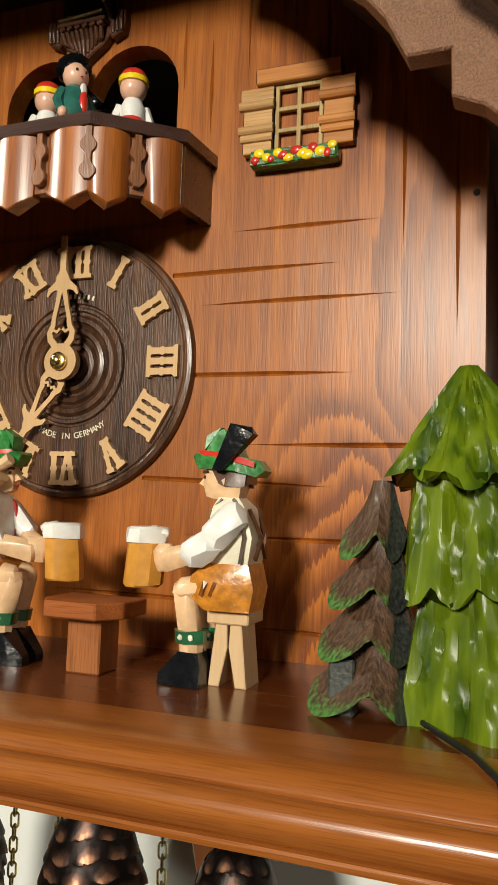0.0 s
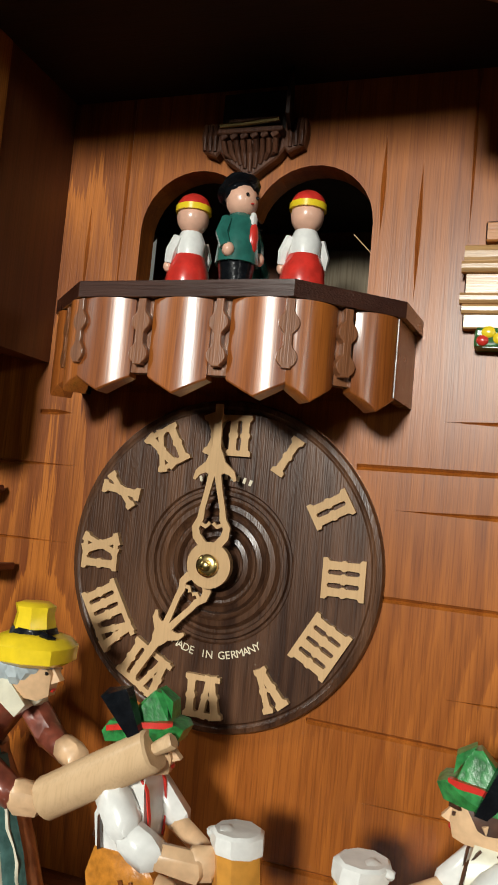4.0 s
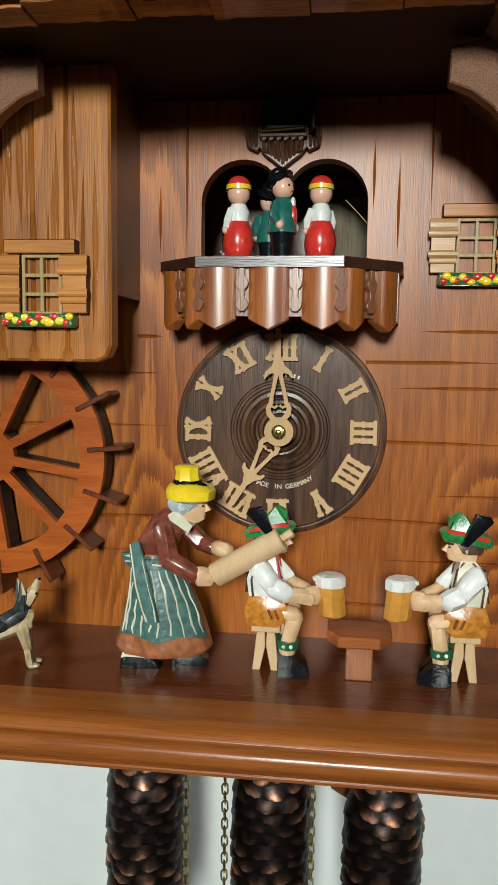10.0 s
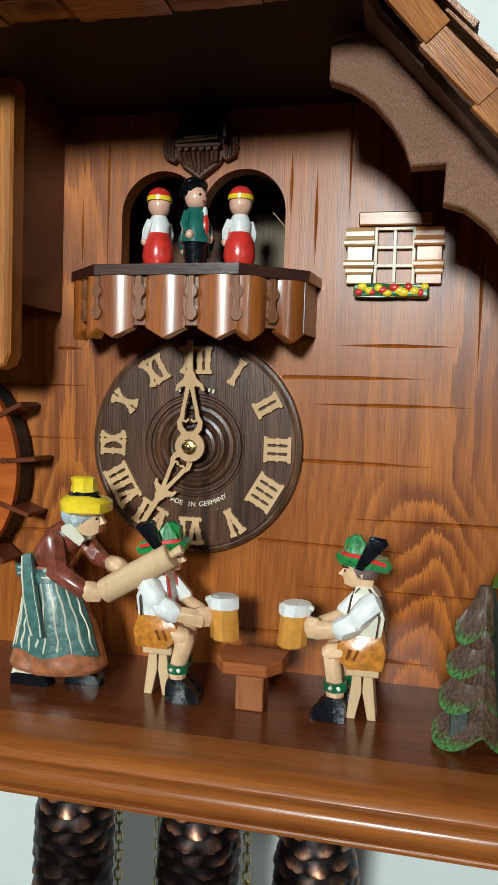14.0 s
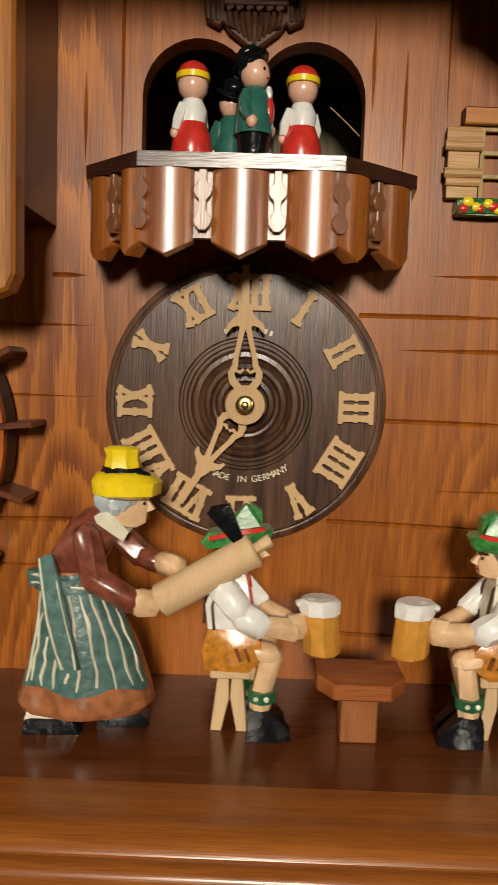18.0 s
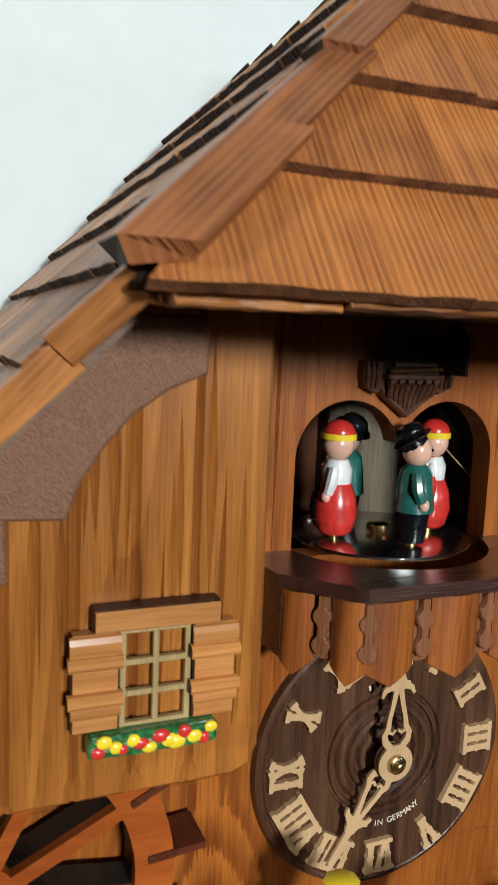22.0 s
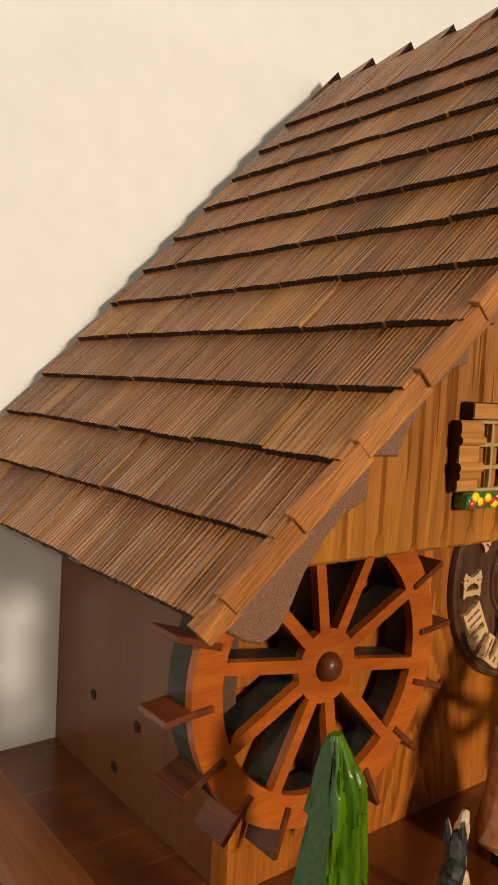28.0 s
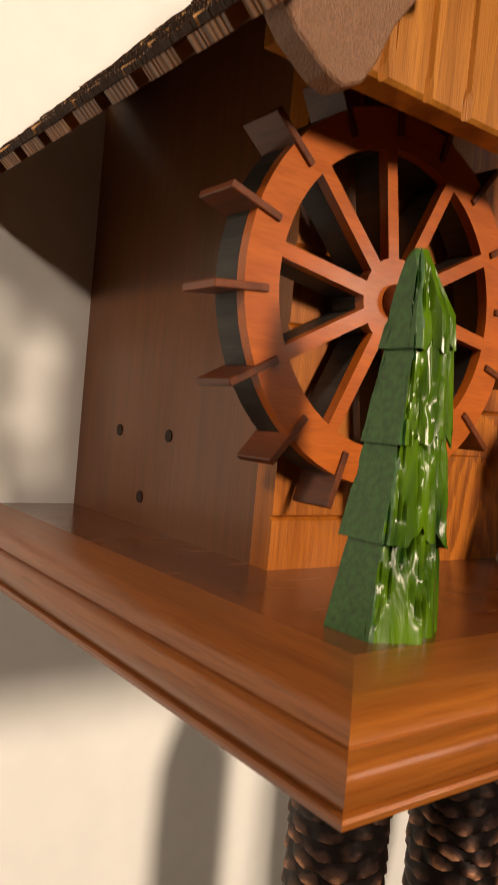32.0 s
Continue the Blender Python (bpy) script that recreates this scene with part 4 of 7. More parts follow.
f = bm.faces.new(a)
r = bmesh.ops.extrude_face_region(bm, geom=[f])
bmesh.ops.translate(bm, vec=(0, 0, -0.5), verts=[g for g in r["geom"] if isinstance(g, bmesh.types.BMVert)])
part("top_board", bm, BOARDW, plat, "dark brown top board with a round cutout")
bm = bmesh.new()
plate(bm, [(x * 0.93, y * 0.93) for x, y in corners], 0, 0.3, m=Matrix.Translation((0, 0, 17.6)) @ Matrix.Rotation(radians(90), 4, "X") @ Matrix.Scale(1, 4))
bmesh.ops.transform(bm, matrix=Matrix.Translation((0, 0, 35.4)) @ Matrix.Scale(-1, 4, (0, 0, 1)), verts=bm.verts)
part("under_board", bm, BOARDW, plat)


LINKW = wood("link_wood", (0.30, 0.12, 0.05), (0.18, 0.07, 0.03), "Z", 0.35, 1.0, 2.0, 0.4, polish=0.28)
LINK = [(0.13, 17.72)] + [(0.15, 17.78)] + arc(0, 18.05, 0.31, -55, 55, 8) + [(0.13, 18.4), (0.13, 18.72)] + arc(0, 19.05, 0.31, -55, 55, 8) + [(0.13, 19.4), (0.13, 19.76)]
LINK = LINK + [(-x2, z2) for x2, z2 in reversed(LINK)]


def facet(p, q, n_panels, half_ends):
    """Pointed panels with carved links between them along the edge p to q."""
    p, q = Vector(p), Vector(q)
    L = (q - p).length
    t = (q - p).normalized()
    o = Vector((t.y, -t.x))
    ang = math.atan2(t.y, t.x)
    link = 0.62
    w = (L - link * (n_panels - 1 + 2 * half_ends * 0.5)) / n_panels
    x = link * 0.5 * half_ends
    m0 = Matrix.Translation((p.x - o.x * 0.35, p.y - o.y * 0.35, 0)) @ Matrix.Rotation(ang, 4, "Z")
    for i in range(n_panels):
        c = x + w / 2
        bm = bmesh.new()
        cols = [c + w * f for f in (-0.5, -0.47, -0.38, -0.26, -0.13, 0, 0.13, 0.26, 0.38, 0.47, 0.5)]
        rows = []
        for v in cols:
            e = abs(v - c) / (w / 2)
            bulge = -0.10 - 0.28 * (1 - e ** 2)
            lo = 16.85 + 0.5 * e
            rows.append([bm.verts.new(q) for q in ((v, bulge, 19.78), (v, bulge, lo + 0.05), (v, bulge + 0.05, lo), (v, 0.35, lo), (v, 0.35, 19.78))])
        for u, v in zip(rows, rows[1:]):
            for j in range(5):
                bm.faces.new((u[j], v[j], v[(j + 1) % 5], u[(j + 1) % 5]))
        bm.faces.new(rows[0])
        bm.faces.new(rows[-1][::-1])
        bmesh.ops.transform(bm, matrix=m0, verts=bm.verts)
        part("panel", bm, PANEL, plat, "", True)
        x += w
        if i < n_panels - 1 or half_ends:
            c = x + link / 2
            bm = bmesh.new()
            plate(bm, [(c + x2, z2) for x2, z2 in LINK], -0.3, 0.2, 0.02, 0, m0)
            box(bm, c - link / 2 - 0.04, c + link / 2 + 0.04, 0.0, 0.34, 17.5, 19.76, 0, m0)
            part("baluster", bm, LINKW, plat, "flat sawn link with two round lobes")
            x += link


facet(corners[2], corners[3], 3, 0)
facet(corners[1], corners[2], 2, 0)
facet(corners[3], corners[4], 2, 0)
for (x0, y0), (x1, y1) in ((corners[0], corners[1]), (corners[4], corners[5])):
    bm = bmesh.new()
    k = 0.97
    vs = [bm.verts.new((x * q, y, z)) for z in (17.35, 19.78) for x, y, q in ((x0, y0, k), (x1, y1, k), (x1, y1, k - 0.06), (x0, y0, k - 0.06))]
    for f in ((0, 1, 2, 3), (7, 6, 5, 4), (0, 4, 5, 1), (1, 5, 6, 2), (2, 6, 7, 3), (3, 7, 4, 0)):
        bm.faces.new([vs[i] for i in f])
    part("end_board", bm, BOARDW, plat, "plain dark end board")
for c, turn in ((corners[2], -22), (corners[3], 22)):
    bm = bmesh.new()
    plate(bm, LINK, -0.12, 0.3, 0.02, 0, Matrix.Translation((c[0] * .965, c[1] * .965, 0)) @ Matrix.Rotation(radians(turn), 4, "Z"))
    part("baluster", bm, LINKW, plat, "flat sawn corner link")

STEEL = paint("polished_steel", (0.62, 0.60, 0.58), 0.2, 0.03, 0.0, 90.0, 0.0, 1.0)
disc = thing("turning_plate", PC[0], PC[1], 20.2, "polished round metal plate that carries the dancers", "turntable")
bm = bmesh.new()
lathe(bm, [(0.0, 20.38), (3.62, 20.38), (3.66, 20.42), (3.66, 20.5), (3.6, 20.52), (0.0, 20.52)], 64, Matrix.Translation((*PC, 0)), caps=False)
part("plate", bm, STEEL, disc, "", True)
bm = bmesh.new()
lathe(bm, [(0.0, 18), (0.3, 18), (0.3, 20.6), (0.45, 20.6), (0.45, 20.85), (0.3, 20.95), (0.0, 20.95)], 18, Matrix.Translation((*PC, 0)), caps=False)
part("spindle", bm, BRASS, disc, "", True)

# ---- water wheel ----
HX, HZ, WY = -15.78, 9.95, -2.05
wheel = thing("water_wheel", HX, -1.2, HZ, "red-brown wooden mill wheel with ten spokes and paddles", "water wheel")


def wheel_face(y0, y1, mat, label):
    bm = bmesh.new()
    n, sub = 10, 6
    RO, RI, RH, sw = 6.6, 5.25, 1.55, 0.27
    a0 = radians(-9)

    def P(r, a):
        return (HX + r * math.cos(a), HZ + r * math.sin(a))
    for i in range(n):
        c = a0 + 2 * math.pi * i / n
        e = 2 * math.pi / n
        rows = []
        for j in range(sub + 1):
            a = c + e * j / sub
            rows.append((P(RI, a), P(RO, a)))
        for u, v in zip(rows, rows[1:]):
            plate(bm, [u[0], u[1], v[1], v[0]], y0, y1)
        s = math.asin(sw / RH), math.asin(sw * 0.9 / RI)
        plate(bm, [P(RH * .98, c - s[0]), P(RI * 1.01, c - s[1]), P(RI * 1.01, c + s[1]), P(RH * .98, c + s[0])], y0 + 0.002, y1)
    plate(bm, [P(RH, a0 + math.pi * i / n) for i in range(2 * n)], y0, y1)
    bmesh.ops.remove_doubles(bm, verts=bm.verts, dist=0.002)
    return part("rim_and_spokes", bm, mat, wheel, label)


wheel_face(WY, WY + 0.42, WHEEL, "sawn red-brown wheel face")
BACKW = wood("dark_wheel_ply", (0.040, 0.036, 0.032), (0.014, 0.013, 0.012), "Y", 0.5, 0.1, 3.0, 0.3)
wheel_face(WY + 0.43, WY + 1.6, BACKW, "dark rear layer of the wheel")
bm = bmesh.new()
lathe(bm, [(0.6, 0.0), (0.62, 0.12), (0.52, 0.36), (0.34, 0.5), (0.12, 0.56), (0.0, 0.56)], 20, Matrix.Translation((HX, WY, HZ)) @ Matrix.Rotation(radians(90), 4, "X"), caps=False)
part("hub_button", bm, PADDLE, wheel, "round dark wooden hub button", True)
bm = bmesh.new()
lathe(bm, [(0.35, 0.0), (0.35, 3.0)], 12, Matrix.Translation((HX, WY + 3, HZ)) @ Matrix.Rotation(radians(90), 4, "X"))
part("axle", bm, EDGE, wheel)
me = None
for i in range(16):
    if me is None:
        bm = bmesh.new()
        box(bm, 5.7, 7.75, WY - 0.12, WY + 1.75, -0.13, 0.13, 0.03)
        for v in bm.verts:
            v.co -= Vector((0, WY, 0))
        me = to_mesh("paddle", bm, PADDLE)
    ob = new("paddle", me)
    ob.parent = wheel
    ob.matrix_basis = Matrix.Translation(Vector((HX, WY, HZ)) * CM - wheel.location) @ Matrix.Rotation(radians(-(5 + i * 22.5)), 4, "Y")

# ---- toy windows ----
GREEN = paint("green_paint", (0.035, 0.16, 0.045), 0.3, 0.35, 0.4, 700.0, 0.4)
RED = paint("red_paint", (0.62, 0.035, 0.025), 0.28, 0.12, 0.4)
YELLOW = paint("yellow_paint", (0.90, 0.66, 0.025), 0.26, 0.05, 0.5)
FRAMEW = wood("pale_frame_wood", (0.50, 0.37, 0.17), (0.40, 0.28, 0.12), "Z", 0.4, 0.2, 2.0, 0.1)
PALE = wood("pale_shutter_wood", (0.62, 0.38, 0.17), (0.48, 0.27, 0.11), "X", 0.36, 0.4, 2.5, 0.12, 0.1)
def stain_ends(bm, top=False):
    """Dark stain on the sawn ends of a board, and on its top where asked."""
    bm.normal_update()
    for f in bm.faces:
        if abs(f.normal.x) > 0.6 or top and f.normal.z > 0.6:
            f.material_index = 1


win = thing("toy_window", 9.95, 0, 19.3, "small wooden toy window with open shutters and a painted flower box", "window", "toy windows")
bm = bmesh.new()
box(bm, 8.25, 11.8, -0.62, 0, 22.8, 23.45, 0.05)
stain_ends(bm, True)
part("head_board", bm, [SHUTTER, ENDW], win)
bm = bmesh.new()
x0, x1, z0, z1 = 9.02, 11.02, 19.9, 22.78
w = 0.17
for a, b, c, d in ((x0, x0 + w, z0, z1), (x1 - w, x1, z0, z1), ((x0 + x1 - w) / 2, (x0 + x1 + w) / 2, z0 + w, z1 - w)):
    box(bm, a, b, -0.32, -0.1, c, d, 0.02)
for z in (z0 + w / 2, z0 + (z1 - z0) * 0.345, z0 + (z1 - z0) * 0.655, z1 - w / 2):
    box(bm, x0 + 0.01, x1 - 0.01, -0.315, -0.105, z - w / 2, z + w / 2, 0.02)
part("window_frame", bm, FRAMEW, win, "pale lattice frame with six openings")
for a, b, mat in ((7.7, 8.98, PALE), (11.06, 12.3, SHUTTER)):
    bm = bmesh.new()
    box(bm, a, b, -0.46, 0, 20.0, 22.74, 0.04)
    stain_ends(bm)
    sh = part("shutter", bm, [mat, ENDW], win)
    for z, h, d, o in ((22.42, 0.3, 0.12, 0.06), (21.98, 0.2, 0.24, 0.12), (20.95, 0.2, 0.24, 0.12), (20.62, 0.18, 0.16, 0.04)):
        bm = bmesh.new()
        pts = [(-0.455, z - h), (-0.46 - d * 0.7, z - h * 0.9), (-0.46 - d, z - h * 0.4), (-0.46 - d, z + h * 0.3), (-0.46 - d * 0.6, z + h * 0.85), (-0.455, z + h)]
        ends = [[bm.verts.new((x, y, q)) for y, q in pts] for x in (a - o, b + o * 0.6)]
        for i in range(6):
            bm.faces.new((ends[0][i], ends[0][(i + 1) % 6], ends[1][(i + 1) % 6], ends[1][i]))
        bm.faces.new(ends[0][::-1])
        bm.faces.new(ends[1])
        stain_ends(bm)
        part("batten", bm, [mat, ENDW], sh, "rounded log batten")
bm = bmesh.new()
box(bm, 8.12, 11.74, -0.75, 0, 19.33, 19.97, 0.1)
bmesh.ops.subdivide_edges(bm, edges=list(bm.edges), cuts=2, use_grid_fill=True)
r5 = random.Random(3)
for v in bm.verts:
    v.co += Vector((0, r5.uniform(-.05, .03), r5.uniform(-.04, .04)))
fb = part("flower_box", bm, GREEN, win, "green painted flower box")
for i in range(14):
    bm = bmesh.new()
    rad = r5.uniform(0.165, 0.225)
    bmesh.ops.create_uvsphere(bm, u_segments=9, v_segments=6, radius=rad)
    spot = Matrix.Translation((8.33 + i * 0.247 + r5.uniform(-.05, .05), -0.74, (19.52, 19.8, 19.64)[i % 3] + r5.uniform(-.04, .04)))
    bmesh.ops.transform(bm, matrix=spot @ Matrix.Diagonal((r5.uniform(.9, 1.35), 0.55, r5.uniform(.8, 1.1), 1)), verts=bm.verts)
    part("flower", bm, (RED, YELLOW, YELLOW, RED, YELLOW, RED, YELLOW)[i % 7], fb, "painted bloom", True)
w2 = copy_thing(win, Matrix.Translation(((9.95 - 21.05) * CM, -5.42 * CM, (19.3 - 2.5) * CM)))
tagged(w2, "small wooden toy window with open shutters on the plank bay")
RUST = wood("rust_shutter_wood", (0.62, 0.275, 0.076), (0.42, 0.165, 0.042), "X", 0.42, 0.25, 2.5, 0.12, 0.15, pore=0.35)
for ch in w2.children_recursive:
    if ch.name.split(".")[0] in ("shutter", "batten", "head_board"):
        ch.data = ch.data.copy()
        ch.data.materials[0] = RUST

# ---- cuckoo door ----
SHIELDW = wood("carved_shield_wood", (0.13, 0.052, 0.027), (0.045, 0.018, 0.011), "Z", 0.42, 0.3, 2.0, 0.4)
cd = thing("cuckoo_door", 0, -0.5, 25.5, "dark carved bird door with a ribbed shield above the arches, open", "cuckoo door")
bm = bmesh.new()
plate(bm, [(0, 25.3), (0.55, 25.72), (1.0, 26.05), (1.22, 26.35), (1.36, 26.2), (1.9, 26.45), (2.0, 27.0), (1.95, 27.45), (-1.95, 27.45), (-2.0, 27.0), (-1.9, 26.45), (-1.36, 26.2), (-1.22, 26.35), (-1.0, 26.05), (-0.55, 25.72)], -0.5, 0, 0.06)
part("shield", bm, SHIELDW, cd, "dark brown heart-shaped shield")
for s in (-1, 1):
    for i in range(3):
        bm = bmesh.new()
        tube(bm, [(s * (1.42 + 0.2 * i), -0.5, 26.4 + 0.03 * i), (s * (1.42 + 0.2 * i), -0.58, 26.9), (s * (1.42 + 0.2 * i), -0.5, 27.4)], [0.08, 0.1, 0.08], 8)
        part("side_rib", bm, SHIELDW, cd)
for i in range(9):
    x = -0.92 + i * 0.23
    bm = bmesh.new()
    tube(bm, [(x * 0.8, -0.5, 25.55 + abs(x) * 0.62), (x, -0.62, 26.2), (x * 1.08, -0.85, 26.6)], [0.08, 0.11, 0.1], 8)
    part("rib", bm, SHIELDW, cd)
# black sheet added for the roof's shade where the door would be
bm = bmesh.new()
plate(bm, [(-1.2, 27.0), (1.2, 27.0), (1.2, 28.5), (-1.2, 28.5)], -0.52, -0.42)
part("opening", bm, VOID, cd, "flat black plate in place of the shade above the ledge")
for i in range(6):
    bm = bmesh.new()
    x = -0.95 + i * 0.38
    box(bm, -0.14, 0.14, -0.95, -0.62, -0.1, 0.1, 0.03, Matrix.Translation((x, 0, 26.72)) @ Matrix.Rotation(radians(-30), 4, "Y"))
    part("cut_notch", bm, SHIELDW, cd)
bm = bmesh.new()
box(bm, -1.2, 1.25, -1.0, -0.3, 26.78, 26.98, 0.04)
part("ledge", bm, SHIELDW, cd)
bm = bmesh.new()
plate(bm, [(0, 26.98), (1.3, 26.98), (1.3, 28.4), (0.65, 29.0), (0, 28.4)], 0, 0.14, 0.02, 0, Matrix.Translation((1.28, -0.5, 0)) @ Matrix.Rotation(radians(-78), 4, "Z"))
part("door_leaf", bm, EDGE, cd, "dark door leaf standing open")
bm = bmesh.new()
tube(bm, [(-1.1, -0.95, 27.1), (-0.2, -0.95, 27.13), (1.1, -0.95, 27.22)], 0.09, 8)
part("wire", bm, BRASS, cd, "brass wire")
bm = bmesh.new()
box(bm, -0.85, 1.05, -0.8, -0.55, 27.25, 27.42, 0.03)
part("cross_bar", bm, SHIELDW, cd)

# ---- painted figures ----
SKIN = paint("pale_painted_wood", (0.72, 0.47, 0.27), 0.42, 0.08, 0.15)
ROSY = paint("rosy_paint", (0.78, 0.46, 0.33), 0.3, 0.06, 0.3)
WHITE = paint("white_paint", (0.80, 0.80, 0.77), 0.3, 0.05, 0.3)
CREAMP = paint("cream_paint", (0.72, 0.68, 0.53), 0.35, 0.06, 0.3)
BLACK = paint("black_lacquer", (0.006, 0.007, 0.009), 0.22, 0.2, 0.0, 300.0, 0.4)
BLACK.node_tree.nodes["Principled BSDF"].inputs["Specular IOR Level"].default_value = 0.28
MAROON = paint("maroon_stain", (0.22, 0.058, 0.035), 0.3, 0.25, 0.5, 220.0, 0.3)
TEAL = paint("teal_paint", (0.065, 0.15, 0.135), 0.36, 0.2, 0.3, 300.0, 0.5)
AMBER = paint("amber_lacquer", (0.52, 0.20, 0.025), 0.28, 0.2, 0.4, 350.0, 0.35)
BEER = paint("beer_paint", (0.60, 0.275, 0.045), 0.4, 0.08, 0.2)
LEAFG = paint("hat_green", (0.03, 0.22, 0.05), 0.34, 0.28, 0.25, 400.0, 0.4)
DKGREEN = paint("dark_green_band", (0.015, 0.12, 0.05), 0.3, 0.2, 0.4)
HAIR = paint("brown_hair_paint", (0.07, 0.028, 0.014), 0.3, 0.3, 0.4)
GREY = paint("grey_hair_paint", (0.45, 0.52, 0.55), 0.4, 0.12, 0.2)
HEM = paint("hem_stain", (0.36, 0.13, 0.055), 0.3, 0.22, 0.5, 240.0, 0.3)


class Figure:
    """Collects carved shapes of several paints into one mesh."""

    def __init__(self):
        self.bm, self.mats = bmesh.new(), []

    def mi(self, m):
        if m not in self.mats:
            self.mats.append(m)
        return self.mats.index(m)

    def blob(self, c, r, m, rot=(0, 0, 0), u=10, v=7, cut=None):
        q = bmesh.ops.create_uvsphere(self.bm, u_segments=u, v_segments=v, radius=1)
        M = Matrix.Translation(c) @ Euler([radians(a) for a in rot]).to_matrix().to_4x4() @ Matrix.Diagonal((*r, 1))
        bmesh.ops.transform(self.bm, matrix=M, verts=q["verts"])
        i = self.mi(m)
        for w in q["verts"]:
            for f in w.link_faces:
                f.material_index = i
        return self

    def limb(self, pts, rad, m, segs=8):
        tube(self.bm, pts, rad, segs, self.mi(m))
        return self

    def loft(self, rings, m, segs=16, power=1.0):
        """Rings of (cx, cy, z, rx, ry), closed at both ends."""
        vs = []
        for cx, cy, z, rx, ry in rings:
            vs.append([self.bm.verts.new((cx + rx * math.cos(2 * math.pi * k / segs), cy + ry * math.sin(2 * math.pi * k / segs), z)) for k in range(segs)])
        i = self.mi(m)
        fs = [self.bm.faces.new((a[k], a[(k + 1) % segs], b[(k + 1) % segs], b[k])) for a, b in zip(vs, vs[1:]) for k in range(segs)]
        fs += [self.bm.faces.new(vs[0][::-1]), self.bm.faces.new(vs[-1])]
        for f in fs:
            f.material_index = i
        return self

    def hull(self, pts, m):
        """A knife-cut solid: the convex hull of the points."""
        vs = [self.bm.verts.new(p) for p in pts]
        r = bmesh.ops.convex_hull(self.bm, input=vs)
        i = self.mi(m)
        for g in r["geom"]:
            if isinstance(g, bmesh.types.BMFace):
                g.material_index = i
        drop = [v for v in vs if v.is_valid and not v.link_faces]
        bmesh.ops.delete(self.bm, geom=drop, context="VERTS")
        return self

    def chunk(self, a, ra, b, rb, m, seed=0):
        """A faceted limb between two rough knobs."""
        rk = random.Random(seed * 17 + 5)
        pts = []
        for c, r in ((a, ra), (b, rb)):
            r = r if isinstance(r, tuple) else (r, r, r)
            turn = rk.uniform(0, 6)
            for lat, n in ((-62, 4), (-12, 6), (28, 6), (70, 4)):
                for k in range(n):
                    u = turn + 2 * math.pi * k / n + lat * 0.02 + rk.uniform(-.2, .2)
                    v = radians(lat)
                    pts.append((c[0] + r[0] * math.cos(v) * math.cos(u), c[1] + r[1] * math.cos(v) * math.sin(u), c[2] + r[2] * math.sin(v)))
        return self.hull(pts, m)

    def poly(self, rings, m, segs, seed=0):
        """Stacked uneven polygons (cx, cy, z, rx, ry), cut with a knife."""
        rk = random.Random(seed)
        k = [rk.uniform(0.95, 1.04) for _ in range(segs)]
        turn = rk.uniform(0, 1)
        rows = [[(cx + rx * q * math.cos(turn + 2 * math.pi * i / segs), cy + ry * q * math.sin(turn + 2 * math.pi * i / segs), z) for i, q in enumerate(k)] for cx, cy, z, rx, ry in rings]
        return self.sheet(rows, m, True)

    def sheet(self, rows, m, closed=False):
        """Rows of points joined into a skin; a closed one is capped at both ends."""
        vs = [[self.bm.verts.new(p) for p in r] for r in rows]
        i, n = self.mi(m), len(vs[0])
        fs = [self.bm.faces.new((a[k], a[(k + 1) % n], b[(k + 1) % n], b[k])) for a, b in zip(vs, vs[1:]) for k in range(n if closed else n - 1)]
        if closed:
            fs += [self.bm.faces.new(vs[0][::-1]), self.bm.faces.new(vs[-1])]
        for f in fs:
            f.material_index = i
        return self

    def ribbon(self, pts, width, thick, m):
        """A flat band facing the front, or the side where it runs in depth."""
        pts = [Vector(p) for p in pts]
        rows = []
        for i, p in enumerate(pts):
            t = (pts[min(i + 1, len(pts) - 1)] - pts[max(i - 1, 0)]).normalized()
            s = t.cross(Vector((0, -1, 0)))
            s = s.normalized() if s.length > 0.3 else Vector((0, 0, 1))
            o = s.cross(t).normalized() * thick / 2
            s = s * (width[i] if isinstance(width, (list, tuple)) else width) / 2
            rows.append([p + s + o, p - s + o, p - s - o, p + s - o])
        return self.sheet(rows, m, True)

    def make(self, name, label, category, group="", jitter=0.0, smooth=True, sharp=48):
        rj = random.Random(9)
        if jitter:
            for v in self.bm.verts:
                v.co += Vector((rj.uniform(-1, 1), rj.uniform(-1, 1), rj.uniform(-1, 1))) * jitter
        lo = min(v.co.z for v in self.bm.verts)
        for v in self.bm.verts:
            v.co.z -= 0 if abs(lo) > 0.5 else lo
        ob = part(name, self.bm, self.mats, None, "", False)
        if smooth:
            for p in ob.data.polygons:
                p.use_smooth = True
            ob.data.set_sharp_from_angle(angle=radians(sharp))
        return tagged(ob, label, category, group)


# the woman with the rolling pin
F = Figure()
CY = -4.7


